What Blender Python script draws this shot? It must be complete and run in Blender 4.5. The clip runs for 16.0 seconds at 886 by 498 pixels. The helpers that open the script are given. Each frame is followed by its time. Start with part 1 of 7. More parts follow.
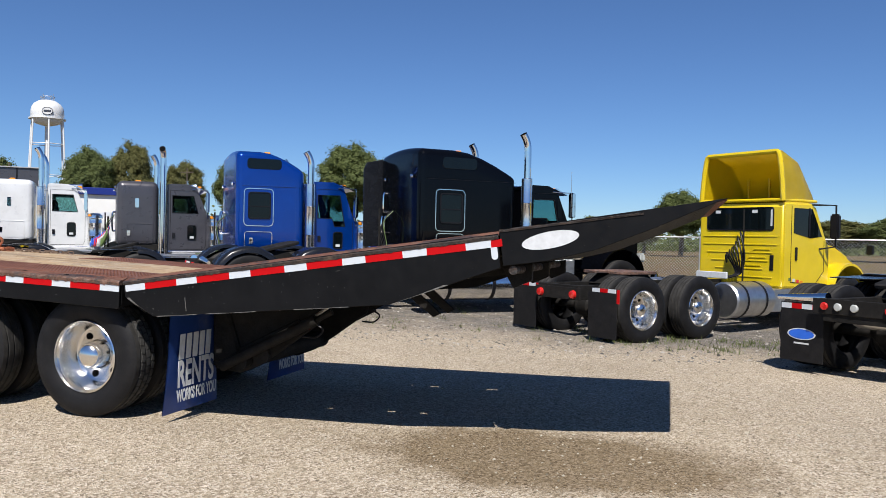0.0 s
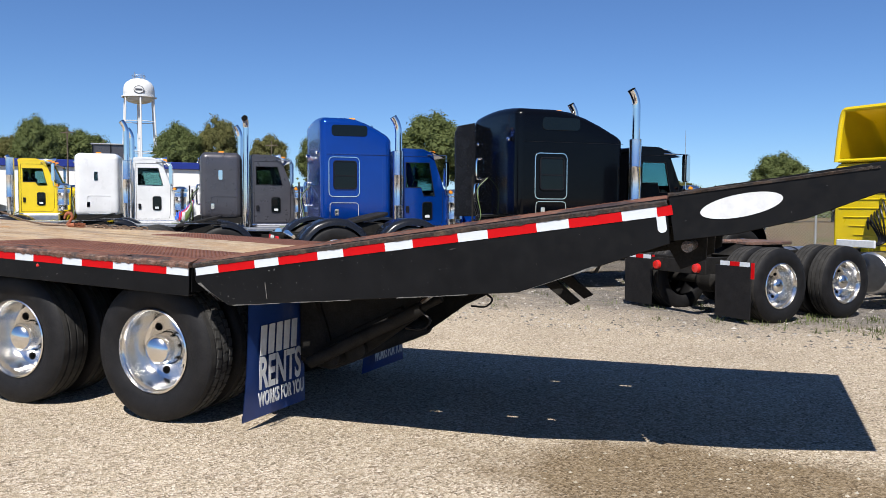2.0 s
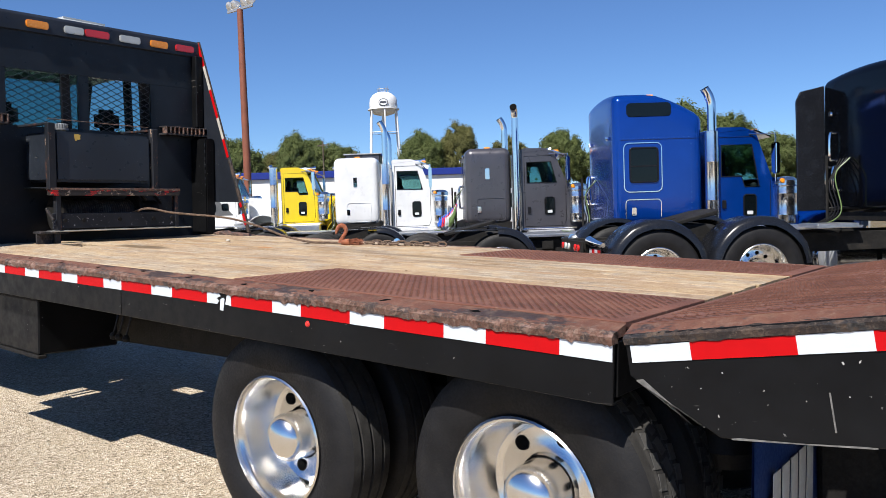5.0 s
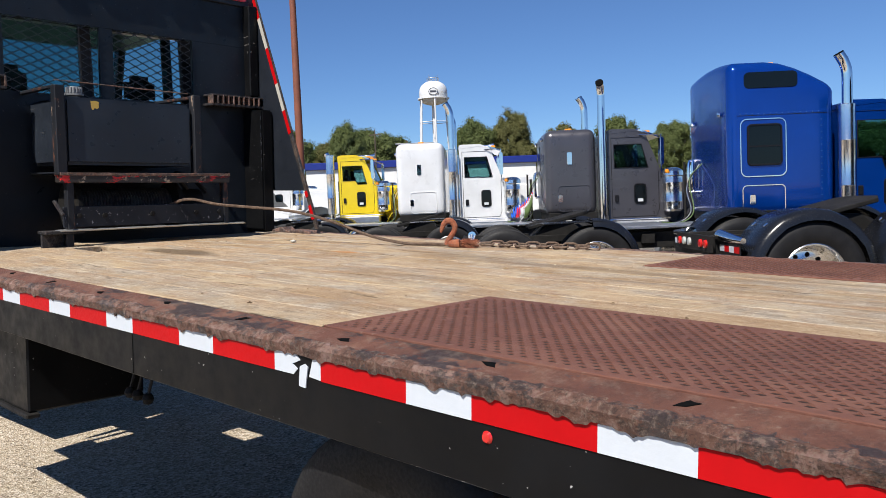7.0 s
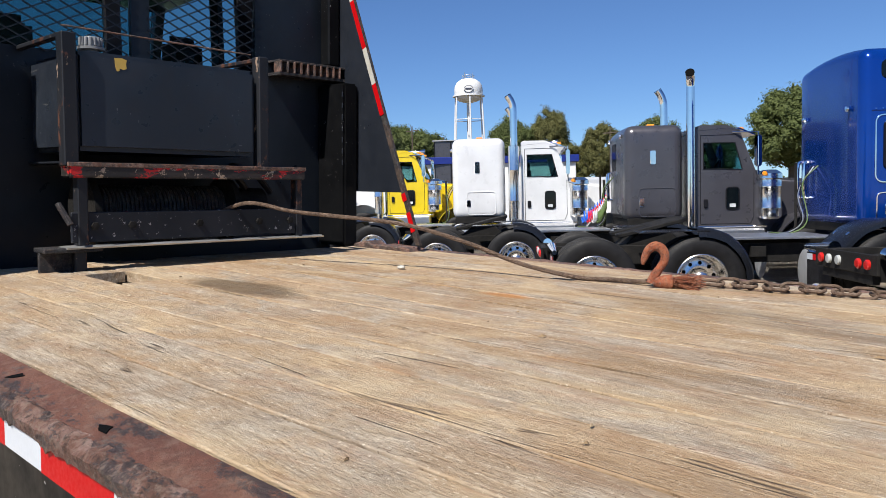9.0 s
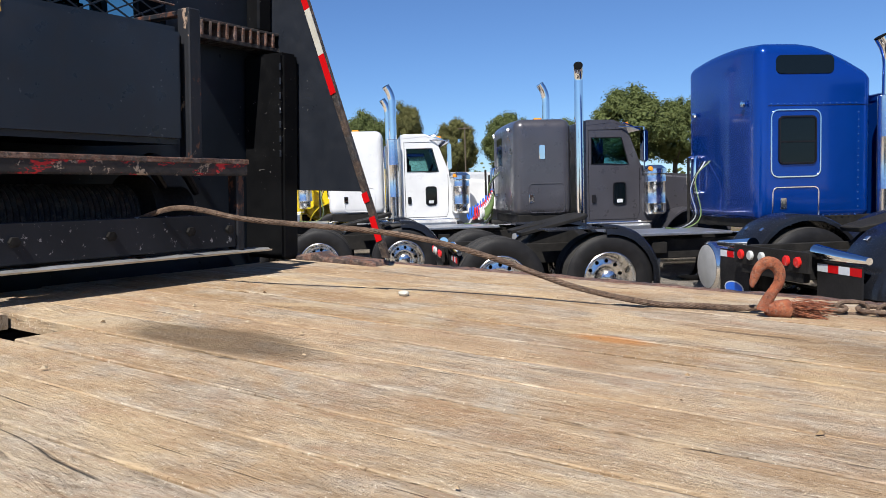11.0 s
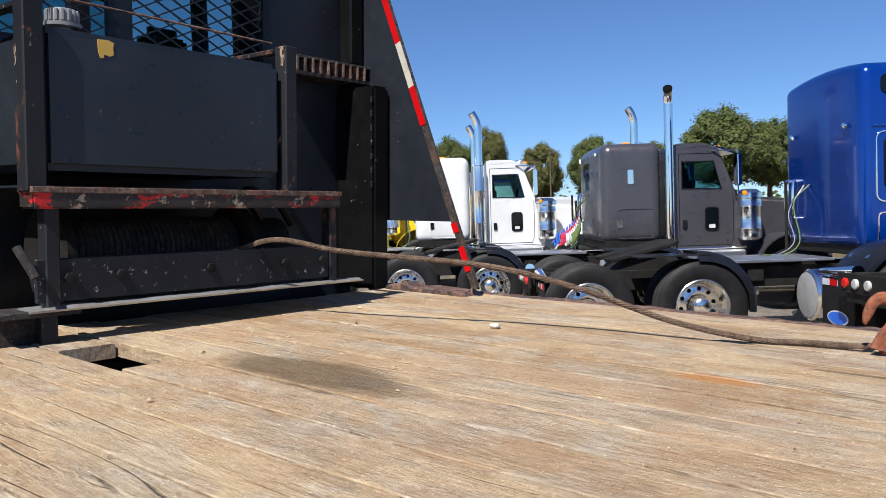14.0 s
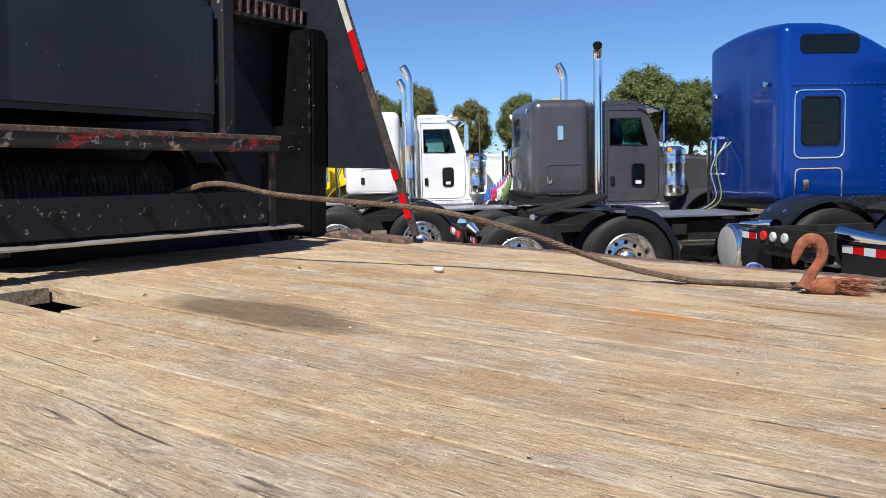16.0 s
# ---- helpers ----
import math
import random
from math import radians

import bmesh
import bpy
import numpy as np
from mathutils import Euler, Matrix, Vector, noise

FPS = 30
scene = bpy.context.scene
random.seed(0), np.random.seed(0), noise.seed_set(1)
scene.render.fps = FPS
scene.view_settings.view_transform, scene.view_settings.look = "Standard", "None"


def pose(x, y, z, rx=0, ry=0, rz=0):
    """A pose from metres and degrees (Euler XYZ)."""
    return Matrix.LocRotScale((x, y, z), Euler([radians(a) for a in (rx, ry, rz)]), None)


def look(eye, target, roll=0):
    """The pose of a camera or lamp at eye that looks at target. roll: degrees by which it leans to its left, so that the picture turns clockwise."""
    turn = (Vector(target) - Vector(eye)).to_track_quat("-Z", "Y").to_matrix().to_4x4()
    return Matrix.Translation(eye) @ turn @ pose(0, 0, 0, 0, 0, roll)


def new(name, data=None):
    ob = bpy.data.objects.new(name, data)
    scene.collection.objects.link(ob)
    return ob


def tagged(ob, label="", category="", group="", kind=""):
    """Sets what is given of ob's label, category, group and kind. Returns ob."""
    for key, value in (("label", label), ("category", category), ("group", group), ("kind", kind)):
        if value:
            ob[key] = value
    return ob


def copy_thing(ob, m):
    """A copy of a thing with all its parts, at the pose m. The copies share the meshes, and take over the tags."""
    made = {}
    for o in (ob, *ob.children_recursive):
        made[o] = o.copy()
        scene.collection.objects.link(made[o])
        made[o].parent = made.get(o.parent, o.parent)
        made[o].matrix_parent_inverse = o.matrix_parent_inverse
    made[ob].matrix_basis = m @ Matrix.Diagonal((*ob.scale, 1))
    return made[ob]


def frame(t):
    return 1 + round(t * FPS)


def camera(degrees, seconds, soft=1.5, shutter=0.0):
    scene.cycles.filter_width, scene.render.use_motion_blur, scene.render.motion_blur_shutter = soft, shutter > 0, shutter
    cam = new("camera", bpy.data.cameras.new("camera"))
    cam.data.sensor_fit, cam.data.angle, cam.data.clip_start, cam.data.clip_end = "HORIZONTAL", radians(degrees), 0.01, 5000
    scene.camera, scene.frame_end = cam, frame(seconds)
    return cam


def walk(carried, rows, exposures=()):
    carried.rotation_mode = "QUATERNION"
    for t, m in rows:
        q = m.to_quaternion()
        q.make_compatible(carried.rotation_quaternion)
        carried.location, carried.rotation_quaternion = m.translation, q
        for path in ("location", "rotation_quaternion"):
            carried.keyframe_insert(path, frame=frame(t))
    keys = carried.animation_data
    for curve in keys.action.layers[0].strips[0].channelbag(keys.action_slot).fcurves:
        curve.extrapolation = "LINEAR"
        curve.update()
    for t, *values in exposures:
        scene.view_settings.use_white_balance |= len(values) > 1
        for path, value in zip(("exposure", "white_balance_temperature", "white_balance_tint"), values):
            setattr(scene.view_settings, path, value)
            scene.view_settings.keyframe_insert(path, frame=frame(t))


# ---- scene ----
cam = camera(58.60, 16.0, soft=0.8)
# seconds, eye x y z, yaw (left of +y), pitch, roll
PATH = [
    (0, 4.111, -5.202, 1.516, 16.25, -0.84, 1.13),
    (0.5, 4.042, -5.084, 1.503, 15.07, -1.54, 0.69),
    (1, 3.947, -4.76, 1.499, 16.82, -2.19, 0.51),
    (1.5, 3.755, -4.451, 1.485, 19.83, -2.59, 0.89),
    (2, 3.436, -4.132, 1.504, 22.09, -3.12, 0.27),
    (2.5, 3.063, -3.766, 1.483, 26.93, -3.19, -0.6),
    (3, 2.627, -3.432, 1.496, 30.14, -3.17, -1.08),
    (3.5, 2.256, -3.057, 1.479, 30.46, -3.69, -0.3),
    (4, 1.86, -2.74, 1.476, 31.69, -4.34, -0.53),
    (4.5, 1.454, -2.417, 1.482, 35.88, -3.35, -1.81),
    (4.7, 1.287, -2.287, 1.498, 38.13, -2.81, -1.86),
    (6.8, -0.243, -1.265, 1.526, 41.05, -3.57, -2.27),
    (7, -0.404, -1.155, 1.521, 42.58, -3.48, -2.34),
    (7.5, -0.76, -0.934, 1.554, 45.38, -3.01, -1.56),
    (8, -1.188, -0.757, 1.562, 44.91, -2.89, -1.73),
    (8.2, -1.326, -0.691, 1.574, 45.26, -3.36, -1.35),
    (10.3, -2.674, -0.227, 1.61, 39.66, -3.72, -2.5),
    (10.5, -2.761, -0.219, 1.622, 37.59, -3.82, -2.57),
    (11, -2.84, -0.198, 1.628, 34.01, -4.18, -1.58),
    (11.5, -2.826, -0.175, 1.633, 33.52, -3.85, -1.32),
    (12, -2.821, -0.175, 1.637, 32.98, -3.62, -1.95),
    (12.5, -2.833, -0.174, 1.642, 33.97, -3.33, -2.22),
    (13, -2.855, -0.193, 1.652, 38.13, -2.8, -2.09),
    (13.5, -2.856, -0.201, 1.65, 40.61, -2.3, -1.76),
    (14, -2.864, -0.197, 1.65, 40.1, -2.2, -1.84),
    (14.5, -2.872, -0.194, 1.651, 39.15, -2.3, -1.99),
    (15, -2.871, -0.182, 1.646, 38.15, -2.62, -2.2),
    (15.5, -2.855, -0.175, 1.636, 37.78, -3.67, -2.01),
    (16, -2.901, -0.231, 1.611, 35, -5.45, -1.45),
]


def cam_pose(x, y, z, yaw, pitch, roll):
    ya, pa = radians(yaw), radians(pitch)
    ahead = Vector((-math.sin(ya) * math.cos(pa), math.cos(ya) * math.cos(pa), math.sin(pa)))
    eye = Vector((x, y, z))
    return look(eye, eye + ahead, roll)


walk(cam, [(r[0], cam_pose(*r[1:])) for r in PATH],
     exposures=[(0.0, 0.46), (0.5, 0.46), (1.0, 0.1), (1.5, 0.45), (2.5, 0.66), (3.5, 0.75), (4.7, 0.75), (7.0, 0.55), (8.2, 0.55), (10.3, 0.7), (16.0, 0.72)])

# ---- light ----
world = bpy.data.worlds.new("sky")
scene.world = world
world.use_nodes = True
wn = world.node_tree
sky = wn.nodes.new("ShaderNodeTexSky")
sky.sky_type, sky.sun_disc = "NISHITA", False
SUN_FROM = Vector((0.30, -1.32, 1.76))
sky.sun_elevation = math.atan2(SUN_FROM.z, math.hypot(SUN_FROM.x, SUN_FROM.y))
sky.sun_rotation = math.atan2(SUN_FROM.x, SUN_FROM.y)
sky.altitude, sky.air_density, sky.dust_density, sky.ozone_density = 1500, 1.0, 0.0, 6.0
tint = wn.nodes.new("ShaderNodeMix")
tint.data_type, tint.blend_type = "RGBA", "MULTIPLY"
tint.inputs[0].default_value = 1.0
tint.inputs[7].default_value = (0.82, 0.98, 1.19, 1)
wn.links.new(sky.outputs[0], tint.inputs[6])
wn.links.new(tint.outputs[2], wn.nodes["Background"].inputs[0])
wn.nodes["Background"].inputs[1].default_value = 0.062
sun_data = bpy.data.lights.new("sun", "SUN")
sun_data.energy, sun_data.angle, sun_data.color = 5.0, radians(0.53), (1.0, 0.95, 0.88)
sun_lamp = new("sun", sun_data)
sun_lamp.matrix_world = look(SUN_FROM * 20, (0, 0, 0))


# ---- materials ----
class Mat:
    """A node material with a short way of wiring."""

    def __init__(self, name, rough=0.6, metal=0.0, spec=0.5):
        self.m = bpy.data.materials.new(name)
        self.m.use_nodes = True
        self.nt = self.m.node_tree
        self.b = self.nt.nodes["Principled BSDF"]
        self.b.inputs["Roughness"].default_value = rough
        self.b.inputs["Metallic"].default_value = metal
        self.b.inputs["Specular IOR Level"].default_value = spec
        self.co = self.nt.nodes.new("ShaderNodeTexCoord").outputs["Object"]

    def node(self, kind, **sock):
        n = self.nt.nodes.new(kind)
        for k, v in sock.items():
            self.put(n.inputs[k.replace("_", " ")], v)
        return n

    def put(self, socket, v):
        if isinstance(v, bpy.types.NodeSocket):
            self.nt.links.new(v, socket)
        else:
            socket.default_value = v

    def scaled(self, sx, sy, sz, src=None):
        n = self.node("ShaderNodeMapping", Vector=src or self.co)
        n.inputs["Scale"].default_value = (sx, sy, sz)
        return n.outputs[0]

    def noise(self, scale, detail=4.0, rough=0.55, vec=None, dist=0.0):
        n = self.node("ShaderNodeTexNoise", Vector=vec or self.co, Scale=scale, Detail=detail, Roughness=rough, Distortion=dist)
        return n.outputs["Fac"]

    def ramp(self, fac, *stops):
        n = self.node("ShaderNodeValToRGB", Fac=fac)
        el = n.color_ramp.elements
        while len(el) < len(stops):
            el.new(0.5)
        for e, (p, c) in zip(el, stops):
            e.position = p
            e.color = (*c, 1) if isinstance(c, tuple) else (c, c, c, 1)
        return n.outputs[0]

    def mix(self, fac, a, b, mode="MIX"):
        n = self.node("ShaderNodeMix")
        n.data_type, n.blend_type = "RGBA", mode
        for i, v in ((0, fac), (6, a), (7, b)):
            if isinstance(v, tuple):
                v = (*v, 1)
            self.put(n.inputs[i], v)
        return n.outputs[2]

    def math(self, op, a, b=0.0):
        n = self.node("ShaderNodeMath")
        n.operation = op
        self.put(n.inputs[0], a)
        self.put(n.inputs[1], b)
        return n.outputs[0]

    def base(self, v):
        self.put(self.b.inputs["Base Color"], (*v, 1) if isinstance(v, tuple) else v)
        return self

    def rough(self, v):
        self.put(self.b.inputs["Roughness"], v)
        return self

    def bump(self, h, strength=0.4, dist=0.01):
        n = self.node("ShaderNodeBump", Height=h, Strength=strength, Distance=dist)
        self.put(self.b.inputs["Normal"], n.outputs[0])
        return self

    def coat(self, w=1.0, r=0.05):
        self.b.inputs["Coat Weight"].default_value = w
        self.b.inputs["Coat Roughness"].default_value = r
        return self


def rgb(h):
    """Linear colour from an sRGB hex string."""
    v = [int(h[i:i + 2], 16) / 255 for i in (0, 2, 4)]
    return tuple(c / 12.92 if c < 0.04045 else ((c + 0.055) / 1.055) ** 2.4 for c in v)


def plain(name, c, rough=0.5, metal=0.0, var=0.12, scale=6.0, bump=0.0, coat=0.0, dirt=None, spec=0.5):
    m = Mat(name, rough, metal, spec)
    n = m.noise(scale, 5)
    f = m.noise(scale * 11, 3)
    lo, hi = tuple(max(0.0, v * (1 - var)) for v in c), tuple(min(1.0, v * (1 + var)) for v in c)
    col = m.ramp(n, (0.3, lo), (0.7, hi))
    if dirt:
        col = m.mix(m.ramp(m.noise(scale * 0.6, 8, 0.65), (0.52, 0.0), (0.72, 0.55)), col, dirt)
    m.base(col)
    r = m.ramp(f, (0.3, max(0.02, rough * 0.8)), (0.7, min(1.0, rough * 1.2)))
    m.rough(r)
    if bump:
        m.bump(f, bump, 0.004)
    if coat:
        m.coat(coat)
    return m.m


def smooth_metal(name, c, rough):
    """Bright metal with faint broad smudges."""
    m = Mat(name, rough, 1.0)
    n = m.noise(2.5, 3)
    m.base(m.ramp(n, (0.3, tuple(v * 0.93 for v in c)), (0.7, c)))
    m.rough(m.ramp(n, (0.3, rough * 1.15), (0.7, rough * 0.9)))
    return m.m


def chipped_black(name, base=(0.0038, 0.004, 0.0046), rough=0.4, chips=0.85, spec=0.15):
    """Black steel paint with small pale chips, scratches and road dust."""
    m = Mat(name, rough, spec=spec)
    sp = m.ramp(m.noise(60, 2, 0.5), (0.715, 0.0), (0.735, chips))
    big = m.ramp(m.noise(2.6, 4), (0.5, 0.0), (0.58, 1.0))
    chip = m.math("MULTIPLY", sp, big)
    scr = m.ramp(m.noise(9, 3, 0.6, m.scaled(0.7, 9, 6)), (0.69, 0.0), (0.72, 0.45))
    scr = m.math("MULTIPLY", scr, m.ramp(m.noise(2.3, 2), (0.5, 0.0), (0.6, 1.0)))
    col = m.mix(m.ramp(m.noise(3.0, 6, 0.6), (0.4, 0.0), (0.85, 0.6)), base, tuple(c * 2.2 + 0.002 for c in base))
    col = m.mix(chip, col, (0.42, 0.41, 0.4))
    col = m.mix(scr, col, (0.2, 0.19, 0.18))
    m.base(col)
    m.rough(m.ramp(m.noise(14, 4), (0.3, rough * 0.75), (0.75, min(1, rough * 1.5))))
    m.bump(m.noise(24, 4), 0.12, 0.003)
    return m.m


def rust_mat(name, a="6b4334", b="3b2620", c="8a6a55", black=0.35, scale=7.0, grit=1.0):
    m = Mat(name, 0.85)
    col = m.ramp(m.noise(scale, 8, 0.65, dist=0.4), (0.25, rgb(b)), (0.5, rgb(a)), (0.72, rgb(c)))
    bl = m.ramp(m.noise(scale * 0.6, 10, 0.8, m.scaled(0.5, 1, 1)), (0.51, 0.0), (0.54, black))
    col = m.mix(bl, col, (0.02, 0.021, 0.024))
    col = m.mix(m.ramp(m.noise(scale * 10, 3), (0.64, 0.0), (0.72, 0.35)), col, rgb("a58b78"))
    col = m.mix(m.ramp(m.noise(scale * 4, 8, 0.8), (0.5, 0.0), (0.62, 0.55 * grit)), col, rgb("9c8878"))
    col = m.mix(m.ramp(m.noise(scale * 3.3, 8, 0.8), (0.38, 0.6 * grit), (0.5, 0.0)), col, rgb("2b201b"))
    m.base(m.mix(1.0, col, rgb("dadada"), "MULTIPLY"))
    m.rough(m.ramp(bl, (0.0, 0.9), (1.0, 0.45)))
    m.bump(m.noise(scale * 5, 8, 0.8), 1.0, 0.008)
    return m.m


def ground_mat():
    m = Mat("gravel", 0.95, spec=0.2)
    # stones at two sizes, dust between
    vo = m.node("ShaderNodeTexVoronoi", Vector=m.co, Scale=72.0)
    vs = m.node("ShaderNodeTexVoronoi", Vector=m.co, Scale=130.0)
    stone = m.ramp(vo.outputs["Color"], (0.1, rgb("675a4b")), (0.45, rgb("b5a590")), (0.9, rgb("e8dccb")))
    dust = m.ramp(m.noise(1.3, 8, 0.65), (0.3, rgb("a99a80")), (0.7, rgb("c3b59c")))
    light = m.mix(m.ramp(m.noise(6, 6), (0.35, 0.55), (0.65, 0.95)), dust, stone)
    fine = m.ramp(vs.outputs["Distance"], (0.0, 0.5), (0.5, 1.2))
    light = m.mix(1.0, light, fine, "MULTIPLY")
    # grey crushed stone under the row of tractors, past a ragged line
    pos = m.node("ShaderNodeSeparateXYZ", Vector=m.co)
    line = m.math("ADD", pos.outputs["Y"], m.math("MULTIPLY", pos.outputs["X"], 0.16))
    line = m.math("ADD", line, m.math("MULTIPLY", m.noise(0.5, 5), 3.2))
    grey = m.ramp(m.math("MULTIPLY", m.math("SUBTRACT", line, 8.0), 0.4), (0.0, 0.0), (1.0, 0.88))
    dark = m.mix(0.5, m.ramp(vo.outputs["Color"], (0.1, rgb("3a3837")), (0.9, rgb("a5a19d"))), rgb("605c59"))
    dark = m.mix(1.0, dark, m.ramp(m.noise(3.2, 8, 0.72), (0.3, 0.55), (0.7, 1.45)), "MULTIPLY")
    dark = m.mix(m.ramp(m.noise(1.1, 6, 0.7, m.scaled(1.0, 2.2, 1)), (0.5, 0.0), (0.66, 0.55)), dark, rgb("a99c86"))
    dark = m.mix(m.ramp(m.noise(0.8, 7, 0.7), (0.62, 0.0), (0.7, 0.4)), dark, rgb("4f5530"))
    far = m.ramp(m.math("MULTIPLY", m.math("SUBTRACT", pos.outputs["Y"], 21.0), 0.2), (0.0, 0.0), (1.0, 1.0))
    col = m.mix(grey, light, dark)
    col = m.mix(far, col, m.ramp(m.noise(0.4, 6), (0.35, rgb("6e5f4a")), (0.5, rgb("7d6a4f")), (0.68, rgb("5b6338"))))
    # damp patch beside the tail
    dx = m.math("MULTIPLY", m.math("SUBTRACT", pos.outputs["X"], 3.35), 0.58)
    dy = m.math("MULTIPLY", m.math("SUBTRACT", pos.outputs["Y"], 0.25), 1.05)
    rr = m.math("SQRT", m.math("ADD", m.math("MULTIPLY", dx, dx), m.math("MULTIPLY", dy, dy)))
    rr = m.math("ADD", rr, m.math("MULTIPLY", m.math("SUBTRACT", m.noise(1.6, 6, 0.6), 0.5), 0.9))
    wet = m.ramp(rr, (0.62, 0.72), (0.95, 0.0))
    col = m.mix(wet, col, m.mix(1.0, col, rgb("9a8a6c"), "MULTIPLY"))
    big = m.ramp(m.noise(0.35, 4), (0.3, 0.65), (0.7, 0.8))
    m.base(m.mix(1.0, col, big, "MULTIPLY"))
    h = m.math("ADD", m.math("MULTIPLY", vo.outputs["Distance"], 0.8), m.math("MULTIPLY", vs.outputs["Distance"], 0.5))
    h = m.math("ADD", h, m.noise(12, 6))
    m.bump(h, 0.9, 0.012)
    return m.m


def wood_mat():
    m = Mat("weathered_plank", 0.88, spec=0.2)
    oi = m.node("ShaderNodeObjectInfo").outputs["Random"]
    shift = m.node("ShaderNodeCombineXYZ", X=m.math("MULTIPLY", oi, 37.0), Y=m.math("MULTIPLY", oi, 11.0), Z=0.0).outputs[0]
    add = m.node("ShaderNodeVectorMath")
    m.put(add.inputs[0], m.co)
    m.put(add.inputs[1], shift)
    v = add.outputs[0]
    grain = m.noise(1.0, 8, 0.7, m.scaled(6.0, 27, 30, v), 0.9)
    fine = m.noise(1.0, 6, 0.75, m.scaled(24.0, 150, 60, v), 0.5)
    chip = m.noise(1.0, 9, 0.76, m.scaled(6.5, 13, 20, v), 1.5)
    speck = m.noise(1.0, 3, 0.6, m.scaled(110, 170, 60, v))
    blotch = m.noise(1.6, 8, 0.7, m.scaled(1.2, 2.0, 1, v), 0.6)
    board = m.ramp(oi, (0.0, rgb("a38763")), (0.5, rgb("b3997a")), (1.0, rgb("bba280")))
    col = m.mix(m.ramp(grain, (0.36, 0.28), (0.5, 0.0)), board, rgb("8a7054"))
    col = m.mix(m.ramp(grain, (0.52, 0.0), (0.66, 0.32)), col, rgb("cdb898"))
    col = m.mix(m.ramp(blotch, (0.42, 0.85), (0.56, 0.1)), col, m.ramp(grain, (0.35, rgb("8a8072")), (0.65, rgb("c6bcac"))))
    col = m.mix(m.ramp(chip, (0.54, 0.0), (0.66, 0.34)), col, rgb("d2c0a4"))
    col = m.mix(m.ramp(chip, (0.32, 0.38), (0.45, 0.0)), col, rgb("80684e"))
    col = m.mix(m.ramp(fine, (0.37, 0.45), (0.47, 0.0)), col, rgb("6a533d"))
    col = m.mix(m.ramp(speck, (0.62, 0.0), (0.68, 0.6)), col, rgb("efe4cf"))
    col = m.mix(m.ramp(speck, (0.33, 0.6), (0.38, 0.0)), col, rgb("55402d"))
    col = m.mix(m.ramp(fine, (0.54, 0.0), (0.66, 0.45)), col, rgb("eadcc4"))
    mottle = m.noise(2.6, 7, 0.68, m.scaled(0.8, 1.3, 1, m.co), 0.7)
    col = m.mix(m.ramp(mottle, (0.5, 0.0), (0.62, 0.38)), col, rgb("d3bd98"))
    col = m.mix(m.ramp(mottle, (0.36, 0.42), (0.48, 0.0)), col, rgb("967a5c"))
    col = m.mix(m.ramp(m.noise(7.0, 6, 0.7, m.scaled(0.7, 1.8, 1, v), 0.8), (0.52, 0.0), (0.68, 0.4)), col, rgb("a37c60"))
    orange = m.ramp(m.noise(2.8, 6, 0.66, m.scaled(0.9, 3.4, 1, v)), (0.66, 0.0), (0.76, 0.3))
    col = m.mix(orange, col, rgb("b0845a"))
    ridge = m.math("ABSOLUTE", m.math("SUBTRACT", m.noise(1.0, 1, 0.4, m.scaled(0.7, 13, 5, v), 0.05), 0.5))
    crack = m.math("MULTIPLY", m.ramp(ridge, (0.004, 1.0), (0.01, 0.0)), m.ramp(m.noise(3.0, 4, 0.6, m.scaled(1, 3, 1, v)), (0.54, 0.0), (0.6, 0.5)))
    col = m.mix(crack, col, rgb("3f3226"))
    # old grease stains and rusty smears with shapes of their own
    pos = m.node("ShaderNodeSeparateXYZ", Vector=m.co)

    def spot(cx, cy, ax, ay, soft=0.35):
        a = m.math("MULTIPLY", m.math("SUBTRACT", pos.outputs["X"], cx), 1 / ax)
        b = m.math("MULTIPLY", m.math("SUBTRACT", pos.outputs["Y"], cy), 1 / ay)
        r = m.math("SQRT", m.math("ADD", m.math("MULTIPLY", a, a), m.math("MULTIPLY", b, b)))
        r = m.math("ADD", r, m.math("MULTIPLY", m.math("SUBTRACT", m.noise(7, 5), 0.5), 0.5))
        return m.ramp(r, (1 - soft, 1.0), (1.0, 0.0))

    col = m.mix(m.math("MULTIPLY", spot(-4.25, 1.0, 0.36, 0.13), 0.66), col, rgb("4a3d2f"))
    col = m.mix(m.math("MULTIPLY", spot(-2.9, 1.75, 0.5, 0.12, 0.7), 0.4), col, rgb("5d4c3a"))
    for cx, cy, ax, ay, f in ((-2.1, 1.62, 1.3, 0.09, 0.5), (-1.5, 1.36, 0.9, 0.06, 0.42), (-3.6, 2.2, 0.9, 0.05, 0.35), (-2.6, 0.98, 0.6, 0.05, 0.25), (-1.2, 1.75, 1.0, 0.05, 0.4)):
        col = m.mix(m.math("MULTIPLY", spot(cx, cy, ax, ay, 0.75), f), col, rgb("6e5c48"))
    col = m.mix(m.math("MULTIPLY", spot(-3.52, 1.52, 0.12, 0.05, 0.6), 0.7), col, rgb("b4783c"))
    m.base(m.mix(1.0, col, rgb("eceae8"), "MULTIPLY"))
    h = m.math("ADD", grain, m.math("MULTIPLY", fine, 0.6))
    h = m.math("ADD", h, m.math("MULTIPLY", chip, 0.6))
    h = m.math("SUBTRACT", h, m.math("MULTIPLY", crack, 1.5))
    m.bump(h, 0.9, 0.009)
    return m.m


